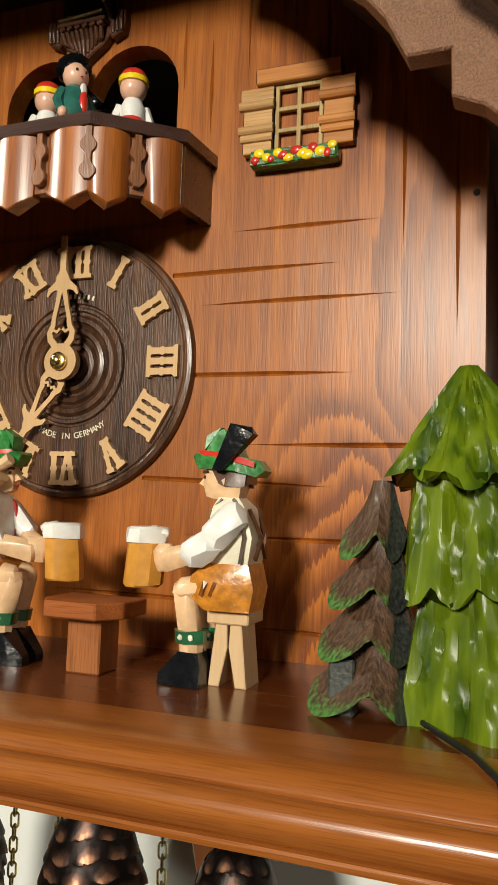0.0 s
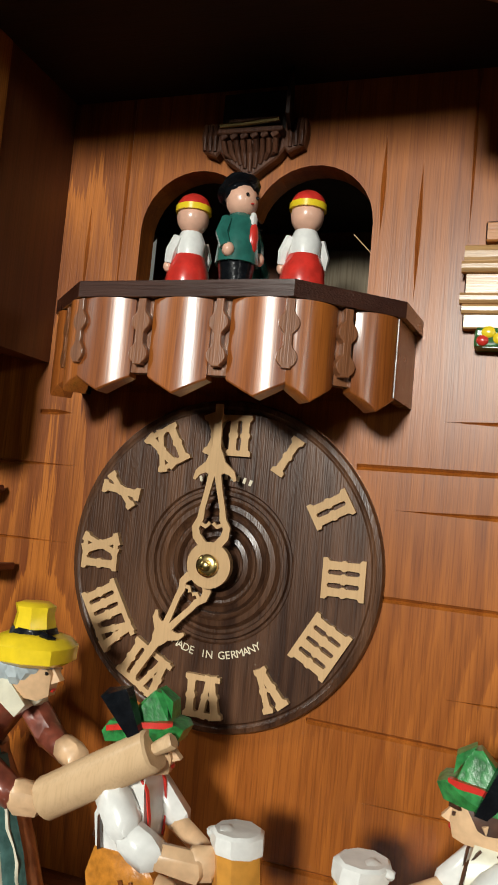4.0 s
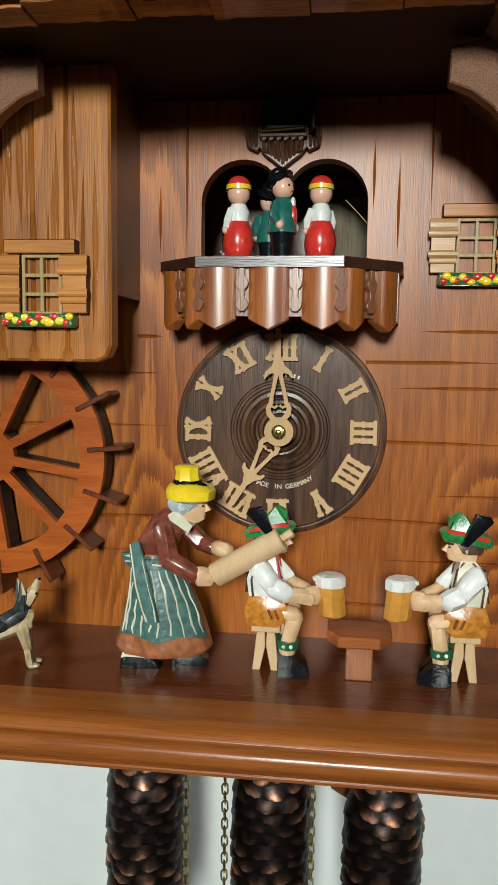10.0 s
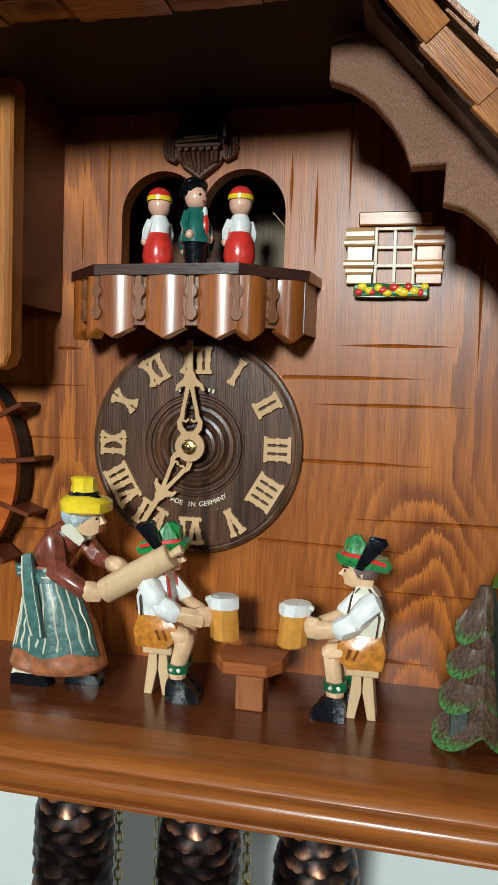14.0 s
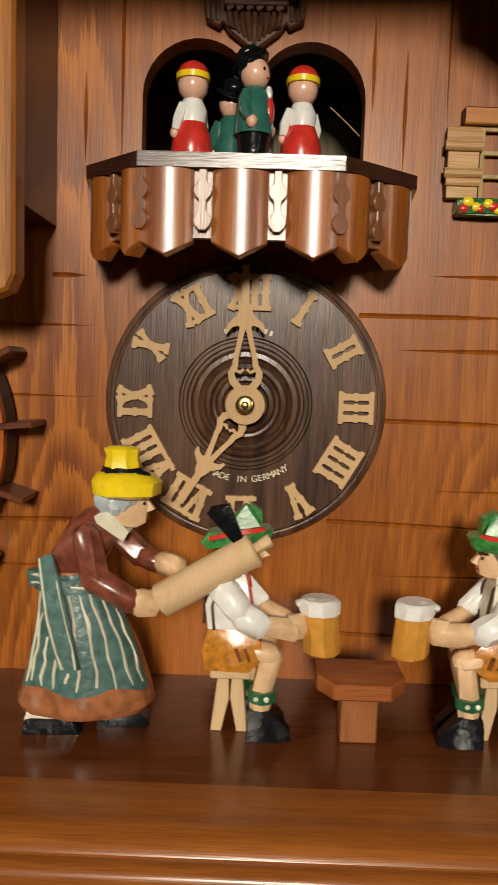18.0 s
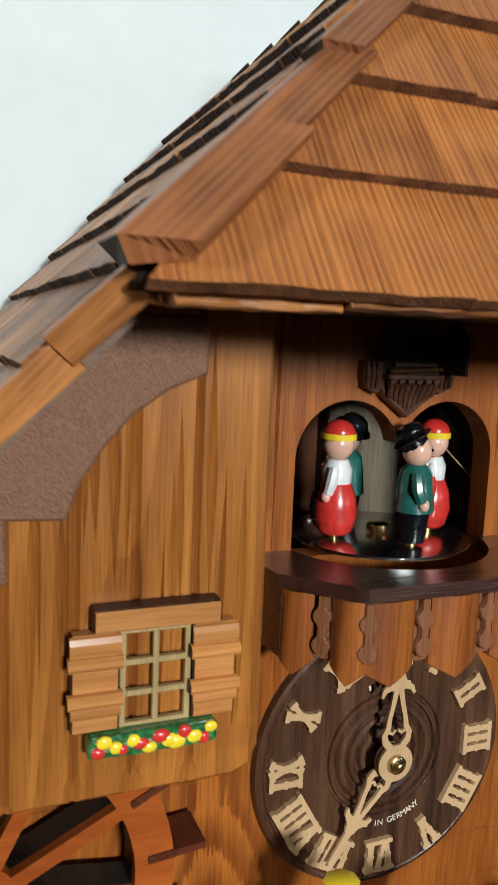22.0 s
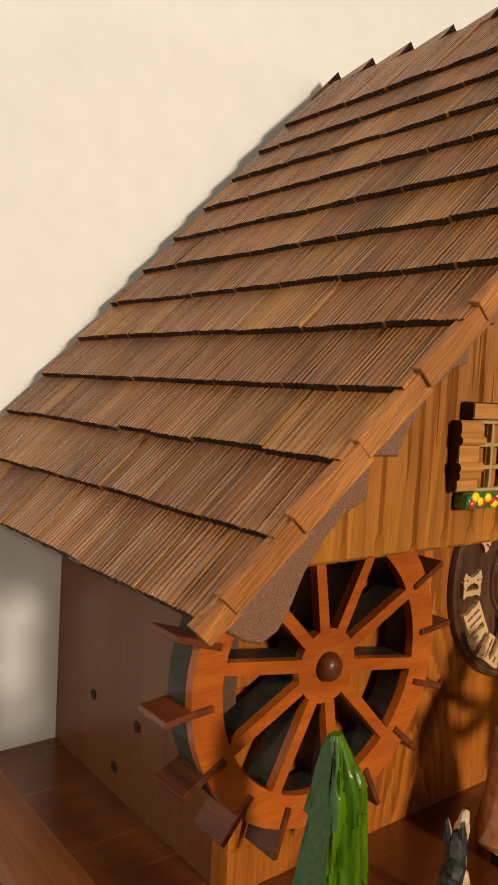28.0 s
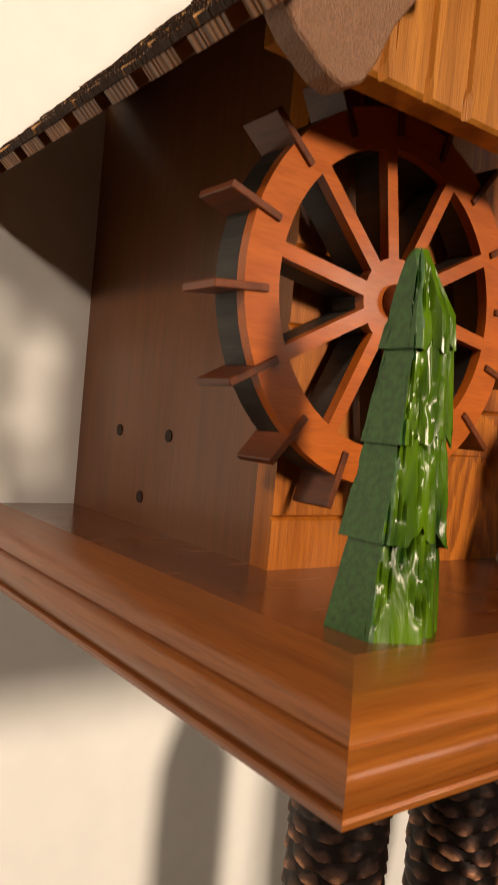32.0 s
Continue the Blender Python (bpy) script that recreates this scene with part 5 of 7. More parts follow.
def skirt_at(a, z, off=0.0):
    """Point of the skirt's side at an angle in degrees and a height."""
    rows = ((0.75, -5.3, 2.35, 1.5), (1.0, -5.28, 2.5, 1.62), (1.75, -5.25, 2.28, 1.52), (3.0, -5.3, 1.92, 1.4), (4.4, -5.5, 1.48, 1.22), (5.4, -5.75, 1.14, 1.04), (5.8, -5.8, 1.1, 1.0))
    for (z0, c0, rx0, ry0), (z1, c1, rx1, ry1) in zip(rows, rows[1:]):
        if z <= z1:
            break
    k = (z - z0) / (z1 - z0)
    fold = 1 + 0.03 * math.sin(radians(a * 7)) * max(0.0, 1 - (z - 0.7) / 5)
    rx, ry = (rx0 + (rx1 - rx0) * k) * fold + off, (ry0 + (ry1 - ry0) * k) * fold + off
    return Vector((c0 + (c1 - c0) * k + rx * math.cos(radians(a)), CY + ry * math.sin(radians(a)), z))


F.sheet([[skirt_at(a, z) for a in range(0, 360, 12)] for z in (0.75, 1.0, 1.75, 3.0, 4.4, 5.4, 5.8)], HEM, True)
F.sheet([[skirt_at(a, z + (0.12 * math.sin(radians(a * 5)) if z < 2 else 0), off) for a in range(212, 352, 5)] for z, off in ((1.72, 0.0), (1.74, 0.11), (2.4, 0.1), (3.0, 0.1), (3.7, 0.1), (4.4, 0.1), (5.0, 0.1), (5.75, 0.1))], TEAL)
for i, (a, lo, hi) in enumerate(((218, 1.9, 5.2), (224, 2.0, 4.4), (236, 1.9, 3.6), (249, 1.85, 5.1), (262, 2.1, 3.0), (272, 1.85, 5.3), (288, 1.95, 5.2), (304, 1.85, 5.3), (320, 1.9, 5.1), (336, 1.9, 4.6), (234, 4.5, 5.3))):
    pts = [skirt_at(a + 1.5 * math.sin(2.1 * k + i) - (a - 262) * 0.03 * k / 5, lo + (hi - lo) * k / 6, 0.1) for k in range(7)]
    F.limb(pts, [0.035, 0.055, 0.065, 0.05, 0.06, 0.045, 0.03], CREAMP, 6)
# waistband, bow and its hanging tail
F.sheet([[skirt_at(a, z, off) for a in range(170, 356, 8)] for z, off in ((5.1, 0.1), (5.12, 0.22), (5.62, 0.24), (5.64, 0.1))], TEAL)
F.ribbon([(-7.05, CY - .75, 5.55), (-6.6, CY - 1.05, 5.65), (-6.1, CY - 1.25, 5.5)], [0.62, 0.5, 0.4], 0.3, TEAL)
F.ribbon([(-6.5, CY - .95, 6.35), (-6.25, CY - 1.3, 5.6), (-5.95, CY - 1.55, 4.4), (-5.6, CY - 1.75, 3.3), (-5.4, CY - 1.85, 2.62)], [0.5, 0.66, 0.74, 0.72, 0.6], 0.26, TEAL)
for s in (-1, 1):
    F.limb([(-6.5 + .18 * s, CY - 1.06, 6.3), (-6.25 + .26 * s, CY - 1.42, 5.6), (-5.95 + .3 * s, CY - 1.67, 4.4), (-5.6 + .29 * s, CY - 1.87, 3.3), (-5.42 + .22 * s, CY - 1.96, 2.75)], 0.042, CREAMP, 5)
F.limb([(-7.0, CY - .92, 5.72), (-6.6, CY - 1.2, 5.75)], 0.06, CREAMP, 5)
F.limb([(-7.0, CY - .9, 5.42), (-6.6, CY - 1.2, 5.5)], 0.05, CREAMP, 5)
F.limb([(-5.55, CY - 1.32, 5.4), (-5.1, CY - 1.24, 5.36)], 0.06, CREAMP, 5)
# bodice bent forwards
F.chunk((-5.8, CY, 5.9), (1.05, 1.0, 0.55), (-4.95, CY, 7.25), (1.02, 1.1, 0.72), MAROON, 2)
F.chunk((-5.0, CY, 7.3), (0.75, 0.75, 0.5), (-4.3, CY, 7.75), (0.5, 0.5, 0.4), MAROON, 3)
F.hull([(-4.95, CY - .62, 7.75), (-4.75, CY - .95, 7.55), (-3.85, CY - .85, 6.95), (-3.7, CY - .62, 7.25), (-4.5, CY - .55, 8.0), (-4.35, CY, 7.3), (-3.8, CY, 7.1)], CREAMP)
F.hull([(-4.95, CY + .62, 7.75), (-4.75, CY + .95, 7.55), (-3.85, CY + .85, 6.95), (-3.7, CY + .62, 7.25), (-4.5, CY + .55, 8.0), (-4.35, CY, 7.3), (-3.8, CY, 7.1)], CREAMP)
# head
F.hull([(-4.35, CY - .5, 7.45), (-4.35, CY + .5, 7.45), (-3.5, CY - .34, 7.35), (-3.5, CY + .34, 7.35), (-3.2, CY - .2, 7.5), (-3.2, CY + .2, 7.5), (-4.5, CY - .6, 8.5), (-4.5, CY + .6, 8.5), (-3.3, CY - .5, 8.5), (-3.3, CY + .5, 8.5), (-3.12, CY - .26, 8.15), (-3.12, CY + .26, 8.15)], SKIN)
F.hull([(-3.2, CY - .12, 8.38), (-3.2, CY + .12, 8.38), (-2.88, CY - .13, 7.98), (-2.88, CY + .13, 7.98), (-3.2, CY - .17, 7.86), (-3.2, CY + .17, 7.86)], SKIN)
for s in (-1, 1):
    F.blob((-3.22, CY + s * .38, 8.22), (0.07, 0.07, 0.06), BLACK, u=6, v=4)
    F.limb([(-3.14, CY + s * .2, 8.36), (-3.3, CY + s * .52, 8.38)], 0.04, GREY, 5)
F.blob((-3.17, CY, 7.66), (0.06, 0.17, 0.05), RED, u=6, v=4)
for k, (x, z, r) in enumerate(((-4.55, 8.2, .42), (-4.25, 8.1, .36), (-3.95, 8.25, .34), (-3.66, 8.38, .26))):
    for s in (-1, 1):
        F.chunk((x, CY + s * .42, z), r, (x - .08, CY + s * .46, z + .25), r * .9, GREY, k)
# broad hat
F.poly([(-3.93, CY, 8.42, 1.05, 0.98), (-3.9, CY, 8.55, 1.28, 1.18), (-3.9, CY, 8.98, 1.33, 1.2), (-3.96, CY, 9.2, 1.12, 1.02), (-4.02, CY, 9.3, 0.74, 0.7)], YELLOW, 10, 4)
F.poly([(-4.04, CY, 9.26, 0.77, 0.73), (-4.06, CY, 9.46, 0.7, 0.66)], BLACK, 10, 5)
F.limb([(-3.45, CY - .5, 9.36), (-3.2, CY - .55, 9.3), (-3.05, CY - .4, 9.26)], [0.1, 0.1, 0.05], BLACK, 6)
F.poly([(-4.06, CY, 9.42, 0.68, 0.64), (-4.1, CY, 9.85, 0.6, 0.55), (-4.12, CY, 10.1, 0.66, 0.58), (-4.12, CY, 10.18, 0.5, 0.44)], YELLOW, 8, 6)
# arms and square hands
F.chunk((-5.1, CY - 1.0, 7.1), (0.52, 0.48, 0.5), (-4.75, CY - 1.3, 5.8), (0.56, 0.5, 0.5), MAROON, 7)
F.chunk((-4.75, CY - 1.3, 5.75), (0.55, 0.5, 0.5), (-3.5, CY - 1.2, 5.0), (0.46, 0.46, 0.46), MAROON, 8)
F.chunk((-3.2, CY - 1.15, 4.92), (0.42, 0.48, 0.5), (-2.78, CY - 1.0, 4.85), (0.42, 0.46, 0.46), SKIN, 9)
F.chunk((-4.4, CY + .75, 7.0), 0.5, (-3.5, CY + .5, 6.25), 0.5, MAROON, 10)
F.chunk((-3.5, CY + .5, 6.25), 0.46, (-2.85, CY + .2, 6.0), 0.4, MAROON, 11)
F.chunk((-2.55, CY + .1, 6.0), (0.44, 0.42, 0.44), (-2.1, CY - .15, 5.95), (0.42, 0.42, 0.42), SKIN, 12)
# rolling pin
PY = -5.55
d = Vector((3.1, 0, 1.9)).normalized()
p0 = Vector((-2.55, PY, 4.88))
F.limb([p0, p0 + d * 0.07, p0 + d * 3.77, p0 + d * 3.83], [0.54, 0.61, 0.61, 0.55], BARE, 20)
F.limb([p0 - d * 0.7, p0 - d * 0.02], 0.2, BARE, 12)
F.limb([p0 + d * 3.83, p0 + d * 4.35, p0 + d * 4.45], [0.2, 0.25, 0.2], BARE, 12)
for x0, x1, y, k in ((-7.25, -5.3, -5.25, 1), (-4.75, -3.0, -4.5, 2)):
    F.hull([(x0, y - .55, 0), (x0, y + .55, 0), (x1, y - .4, 0), (x1, y + .4, 0), (x1 + .08, y, 0), (x0 + .06, y - .55, .5), (x0 + .06, y + .55, .5), (x1 - .3, y - .48, .5), (x1 - .3, y + .48, .5), (x1 - .02, y - .3, .3), (x1 - .02, y + .3, .3), (x0 + .7, y - .4, .68), (x0 + .7, y + .4, .68)], BLACK)
    F.hull([(x0 + .05, y - .5, .5), (x0 + .05, y + .5, .5), (x1 - .5, y - .45, .48), (x1 - .5, y + .45, .48), (x0 + .2, y - .45, 1.0), (x0 + .2, y + .45, 1.0), (x1 - .8, y - .4, .95), (x1 - .8, y + .4, .95)], CREAMP)
F.make("woman_figurine", "carved wooden woman in a green striped apron swinging a rolling pin", "figurine", "carved figures", 0.02, sharp=38)


def drinker(px, s, shirt):
    """A seated man with a mug; px is the place of his stool's middle, s = 1 looks along +x."""
    F = Figure()
    cy = -4.78

    def P(x, y, z):
        return (px + s * x, cy + y, z)
    # leather shorts with gouged creases
    F.hull([P(-.92, -.7, 2.46), P(-.92, .7, 2.46), P(.55, -.85, 2.46), P(.55, .85, 2.46), P(-1.05, -.75, 3.2), P(-1.05, .75, 3.2), P(1.1, -.85, 3.0), P(1.1, .85, 3.0), P(1.05, -.8, 3.5), P(1.05, .8, 3.5),
            P(-.85, -.7, 3.95), P(-.85, .7, 3.95), P(.62, -.7, 3.95), P(.62, .7, 3.95), P(0.1, -1.02, 3.0), P(0.1, 1.02, 3.0), P(.1, -.95, 3.5), P(.1, .95, 3.5), P(.9, -.8, 2.7), P(.9, .8, 2.7)], AMBER)
    for k in (0.08, 0.4):
        F.hull([P(k, -1.0, 3.35), P(k + .12, -1.02, 3.4), P(k + .3, -.99, 2.95), P(k + .18, -1.0, 2.9), P(k + .12, -1.06, 3.15), P(k + .15, -.8, 3.1)], CREASE)
    # shirt and waistcoat
    F.hull([P(-.82, -.68, 3.88), P(-.82, .68, 3.88), P(.62, -.68, 3.88), P(.62, .68, 3.88), P(-.95, -.72, 4.8), P(-.95, .72, 4.8), P(.6, -.8, 4.9), P(.6, .8, 4.9), P(-.62, -.62, 5.75), P(-.62, .62, 5.75), P(.45, -.62, 5.75), P(.45, .62, 5.75), P(-.3, -.34, 6.1), P(-.3, .34, 6.1), P(.35, -.34, 6.1), P(.35, .34, 6.1)], shirt)
    for y in (-1, 1):
        F.ribbon([P(-.62, y * .86, 3.98), P(-.72, y * .83, 4.8), P(-.5, y * .73, 5.7), P(-.2, y * .5, 6.0)], 0.09, 0.1, HAIR)
        F.ribbon([P(.66, y * .5, 4.1), P(.66, y * .6, 4.9), P(.52, y * .58, 5.65), P(.2, y * .48, 6.02)], 0.06, 0.08, RED if s > 0 else HAIR)
    F.ribbon([P(-1.0, -.5, 4.1), P(-1.02, .1, 4.9), P(-.75, .5, 5.7)], 0.1, 0.08, HAIR)
    F.ribbon([P(-1.0, .5, 4.1), P(-1.02, -.1, 4.9), P(-.75, -.5, 5.7)], 0.1, 0.08, HAIR)
    # face cut in planes
    F.hull([P(-.3, -.36, 5.95), P(-.3, .36, 5.95), P(.62, -.3, 6.0), P(.62, .3, 6.0), P(.92, -.18, 6.1), P(.92, .18, 6.1), P(-.45, -.52, 6.6), P(-.45, .52, 6.6), P(.7, -.5, 6.55), P(.7, .5, 6.55), P(1.0, -.24, 6.5), P(1.0, .24, 6.5), P(-.4, -.5, 7.05), P(-.4, .5, 7.05), P(.85, -.4, 7.05), P(.85, .4, 7.05)], SKIN)
    F.hull([P(.92, -.1, 6.82), P(.92, .1, 6.82), P(1.22, -.11, 6.5), P(1.22, .11, 6.5), P(.95, -.14, 6.4), P(.95, .14, 6.4)], SKIN)
    for y in (-1, 1):
        F.blob(P(.9, y * .36, 6.72), (0.06, 0.06, 0.06), HAIR, u=6, v=4)
        F.ribbon([P(1.0, y * .2, 6.88), P(.75, y * .5, 6.88)], 0.09, 0.08, HAIR)
        F.hull([P(-.55, y * .3, 6.45), P(-.55, y * .5, 6.4), P(.35, y * .56, 6.72), P(.3, y * .58, 6.5), P(.12, y * .57, 6.42), P(.6, y * .52, 6.95), P(.6, y * .4, 7.05), P(-.6, y * .5, 7.05), P(-.6, y * .2, 7.0)], HAIR)
        F.hull([P(.05, y * .5, 6.6), P(.25, y * .5, 6.6), P(.05, y * .66, 6.7), P(.2, y * .66, 6.62), P(.1, y * .62, 6.42), P(.2, y * .5, 6.45)], SKIN)
    F.hull([P(-.66, -.4, 6.5), P(-.66, .4, 6.5), P(-.7, -.42, 7.05), P(-.7, .42, 7.05), P(-.2, -.3, 6.6), P(-.2, .3, 6.6)], HAIR)
    F.blob(P(.98, 0, 6.26), (0.05, 0.15, 0.05), RED, u=6, v=4)
    # hat: turned-up brim, creased crown, red band and a black brush
    F.hull([P(1.15, -.3, 7.0), P(1.15, .3, 7.0), P(.6, -.72, 6.98), P(.6, .72, 6.98), P(-.3, -.72, 6.92), P(-.3, .72, 6.92), P(1.34, -.32, 7.38), P(1.34, .32, 7.38), P(1.18, -.5, 7.52), P(1.18, .5, 7.52), P(.5, -.82, 7.2), P(.5, .82, 7.2), P(-.2, -.6, 7.42), P(-.2, .6, 7.42), P(.7, -.55, 7.55), P(.7, .55, 7.55)], LEAFG)
    F.hull([P(-.2, -.7, 6.9), P(-.2, .7, 6.9), P(-.95, -.5, 6.72), P(-.95, .5, 6.72), P(-1.18, -.34, 6.95), P(-1.18, .34, 6.95), P(-.95, -.4, 7.3), P(-.95, .4, 7.3), P(-.2, -.66, 7.4), P(-.2, .66, 7.4)], LEAFG)
    F.hull([P(.9, -.42, 7.5), P(.9, .42, 7.5), P(-.35, -.5, 7.35), P(-.35, .5, 7.35), P(.62, -.16, 8.22), P(.62, .16, 8.22), P(.32, -.3, 8.3), P(.32, .3, 8.3), P(-.2, -.34, 7.75), P(-.2, .34, 7.75)], LEAFG)
    F.hull([P(.72, -.16, 8.02), P(.72, .16, 8.02), P(.92, -.28, 8.1), P(.92, .28, 8.1), P(.45, -.2, 8.36), P(.45, .2, 8.36), P(.95, -.3, 7.6), P(.95, .3, 7.6)], LEAFG)
    F.ribbon([P(1.05, -.46, 7.5), P(.75, -.58, 7.48), P(.3, -.62, 7.42), P(-.3, -.66, 7.3), P(-.9, -.56, 7.12)], 0.17, 0.14, RED)
    F.hull([P(.42, -.95, 6.95), P(.12, -.95, 6.88), P(.42, -.7, 6.95), P(.12, -.7, 6.88), P(-.2, -1.05, 8.42), P(-.2, -.6, 8.42), P(-.98, -1.0, 8.08), P(-.98, -.55, 8.08), P(-.85, -.8, 8.3), P(-.4, -1.12, 7.9)], BLACK)
    # rolled sleeves, forearms and fist
    F.chunk(P(-.3, -.9, 5.38), (0.56, 0.48, 0.56), P(.15, -1.06, 4.85), (0.54, 0.52, 0.54), WHITE, 3)
    F.chunk(P(.45, -1.06, 4.5), (0.54, 0.52, 0.52), P(.85, -1.0, 4.28), (0.54, 0.54, 0.54), WHITE, 5)
    F.chunk(P(1.05, -.9, 4.2), (0.36, 0.38, 0.36), P(2.1, -.5, 3.95), (0.36, 0.34, 0.42), SKIN, 6)
    F.chunk(P(2.05, -.45, 4.0), (0.34, 0.34, 0.5), P(2.4, -.25, 4.0), (0.32, 0.34, 0.5), SKIN, 7)
    F.chunk(P(.15, .85, 5.4), (0.45, 0.4, 0.45), P(.9, .9, 4.55), (0.45, 0.42, 0.45), WHITE, 8)
    F.chunk(P(1.0, .8, 4.4), 0.32, P(1.9, .4, 4.1), 0.3, SKIN, 9)
    # mug with foam
    F.poly([(px + s * 3.22, cy, 2.98, 0.62, 0.62), (px + s * 3.2, cy, 3.06, 0.68, 0.68), (px + s * 3.1, cy, 4.5, 0.66, 0.66)], BEER, 9, 2)
    F.poly([(px + s * 3.12, cy, 4.45, 0.71, 0.71), (px + s * 3.09, cy, 4.6, 0.73, 0.73), (px + s * 3.06, cy, 4.92, 0.74, 0.73), (px + s * 3.05, cy, 5.0, 0.64, 0.62)], WHITE, 9, 2)
    F.chunk(P(2.8, -.1, 4.92), (0.3, 0.32, 0.14), P(2.35, -.1, 4.8), (0.16, 0.18, 0.14), WHITE, 4)
    # legs, banded stockings, boots
    for y, k in ((-0.5, 0.0), (0.55, -0.15)):
        F.chunk(P(.6 + k, y, 3.15), (0.4, 0.42, 0.42), P(1.4 + k, y, 3.0), (0.42, 0.42, 0.44), SKIN, 11)
        F.chunk(P(1.38 + k, y, 2.95), (0.44, 0.42, 0.4), P(1.12 + k, y, 1.75), (0.4, 0.4, 0.35), SKIN, 12)
        F.poly([(px + s * (1.08 + k), cy + y, 0.95, 0.36, 0.38), (px + s * (1.1 + k), cy + y, 1.5, 0.42, 0.42)], SKIN, 8, 5)
        F.poly([(px + s * (1.1 + k), cy + y, 1.36, 0.5, 0.5), (px + s * (1.12 + k), cy + y, 1.76, 0.53, 0.53)], DKGREEN, 10, 6)
        for q in (-0.2, 0.16):
            F.blob(P(1.11 + k + q, y - .48, 1.57), (0.1, 0.06, 0.1), CREAMP, u=8, v=4)
        F.hull([P(.62 + k, y - .42, 0), P(.62 + k, y + .42, 0), P(1.75 + k, y - .45, 0), P(1.75 + k, y + .45, 0), P(2.18 + k, y - .2, 0), P(2.18 + k, y + .2, 0), P(2.12 + k, y - .2, .34), P(2.12 + k, y + .2, .34), P(1.65 + k, y - .36, .66), P(1.65 + k, y + .36, .66),
                P(.62 + k, y - .4, .7), P(.62 + k, y + .4, .7), P(.7 + k, y - .4, 1.08), P(.7 + k, y + .4, 1.08), P(1.4 + k, y - .38, 1.1), P(1.4 + k, y + .38, 1.1)], BLACK)
    return F


CREASE = paint("gouged_leather", (0.20, 0.06, 0.014), 0.25, 0.2, 0.5)
drinker(0.0, 1, WHITE).make("drinker_figurine", "carved wooden man with a green feathered hat raising a beer mug", "figurine", "carved figures", 0.018, sharp=34)
drinker(9.55, -1, CREAMP).make("drinker_figurine", "carved wooden man in leather shorts holding a full beer mug", "figurine", "carved figures", 0.018, sharp=34)


def stool(px):
    st = thing("stool", px, -4.7, 0, "small plain unpainted wooden stool under a carved drinker", "stool", "stools")
    bm = bmesh.new()
    box(bm, px - .72, px + .72, -5.1, -3.6, 2.0, 2.45, 0.05)
    part("seat", bm, BARE, st)
    for s in (-1, 1):
        bm = bmesh.new()
        plate(bm, [(px + s * 0.05, 2.0), (px + s * 0.45, 2.0), (px + s * 0.66, 0), (px + s * 0.28, 0), (px + s * 0.02, 1.25)], -4.95, -3.7, 0.03)
        part("leg", bm, BARE, st)


stool(-0.03)
stool(9.6)
tb = thing("table", 4.75, -4.5, 0, "low brown wooden pedestal table between the drinkers", "table")
bm = bmesh.new()
a = [bm.verts.new((x, y, 2.48)) for x, y in ((3.02, -5.55), (3.55, -6.4), (5.5, -6.4), (6.1, -5.55), (6.1, -3.9), (3.02, -3.9))]
f = bm.faces.new(a)
r = bmesh.ops.extrude_face_region(bm, geom=[f])
bmesh.ops.translate(bm, vec=(0, 0, -0.56), verts=[g for g in r["geom"] if isinstance(g, bmesh.types.BMVert)])
bmesh.ops.bevel(bm, geom=list(bm.edges), offset=0.05, segments=1, affect="EDGES")
part("tabletop", bm, TABLEW, tb)
bm = bmesh.new()
box(bm, 3.93, 5.22, -5.5, -4.2, 0, 1.92, 0.05)
part("pedestal", bm, wood("pedestal_wood", (0.36, 0.13, 0.045), (0.24, 0.08, 0.028), "Z", 0.42, 0.25, 2.0, 0.15), tb)

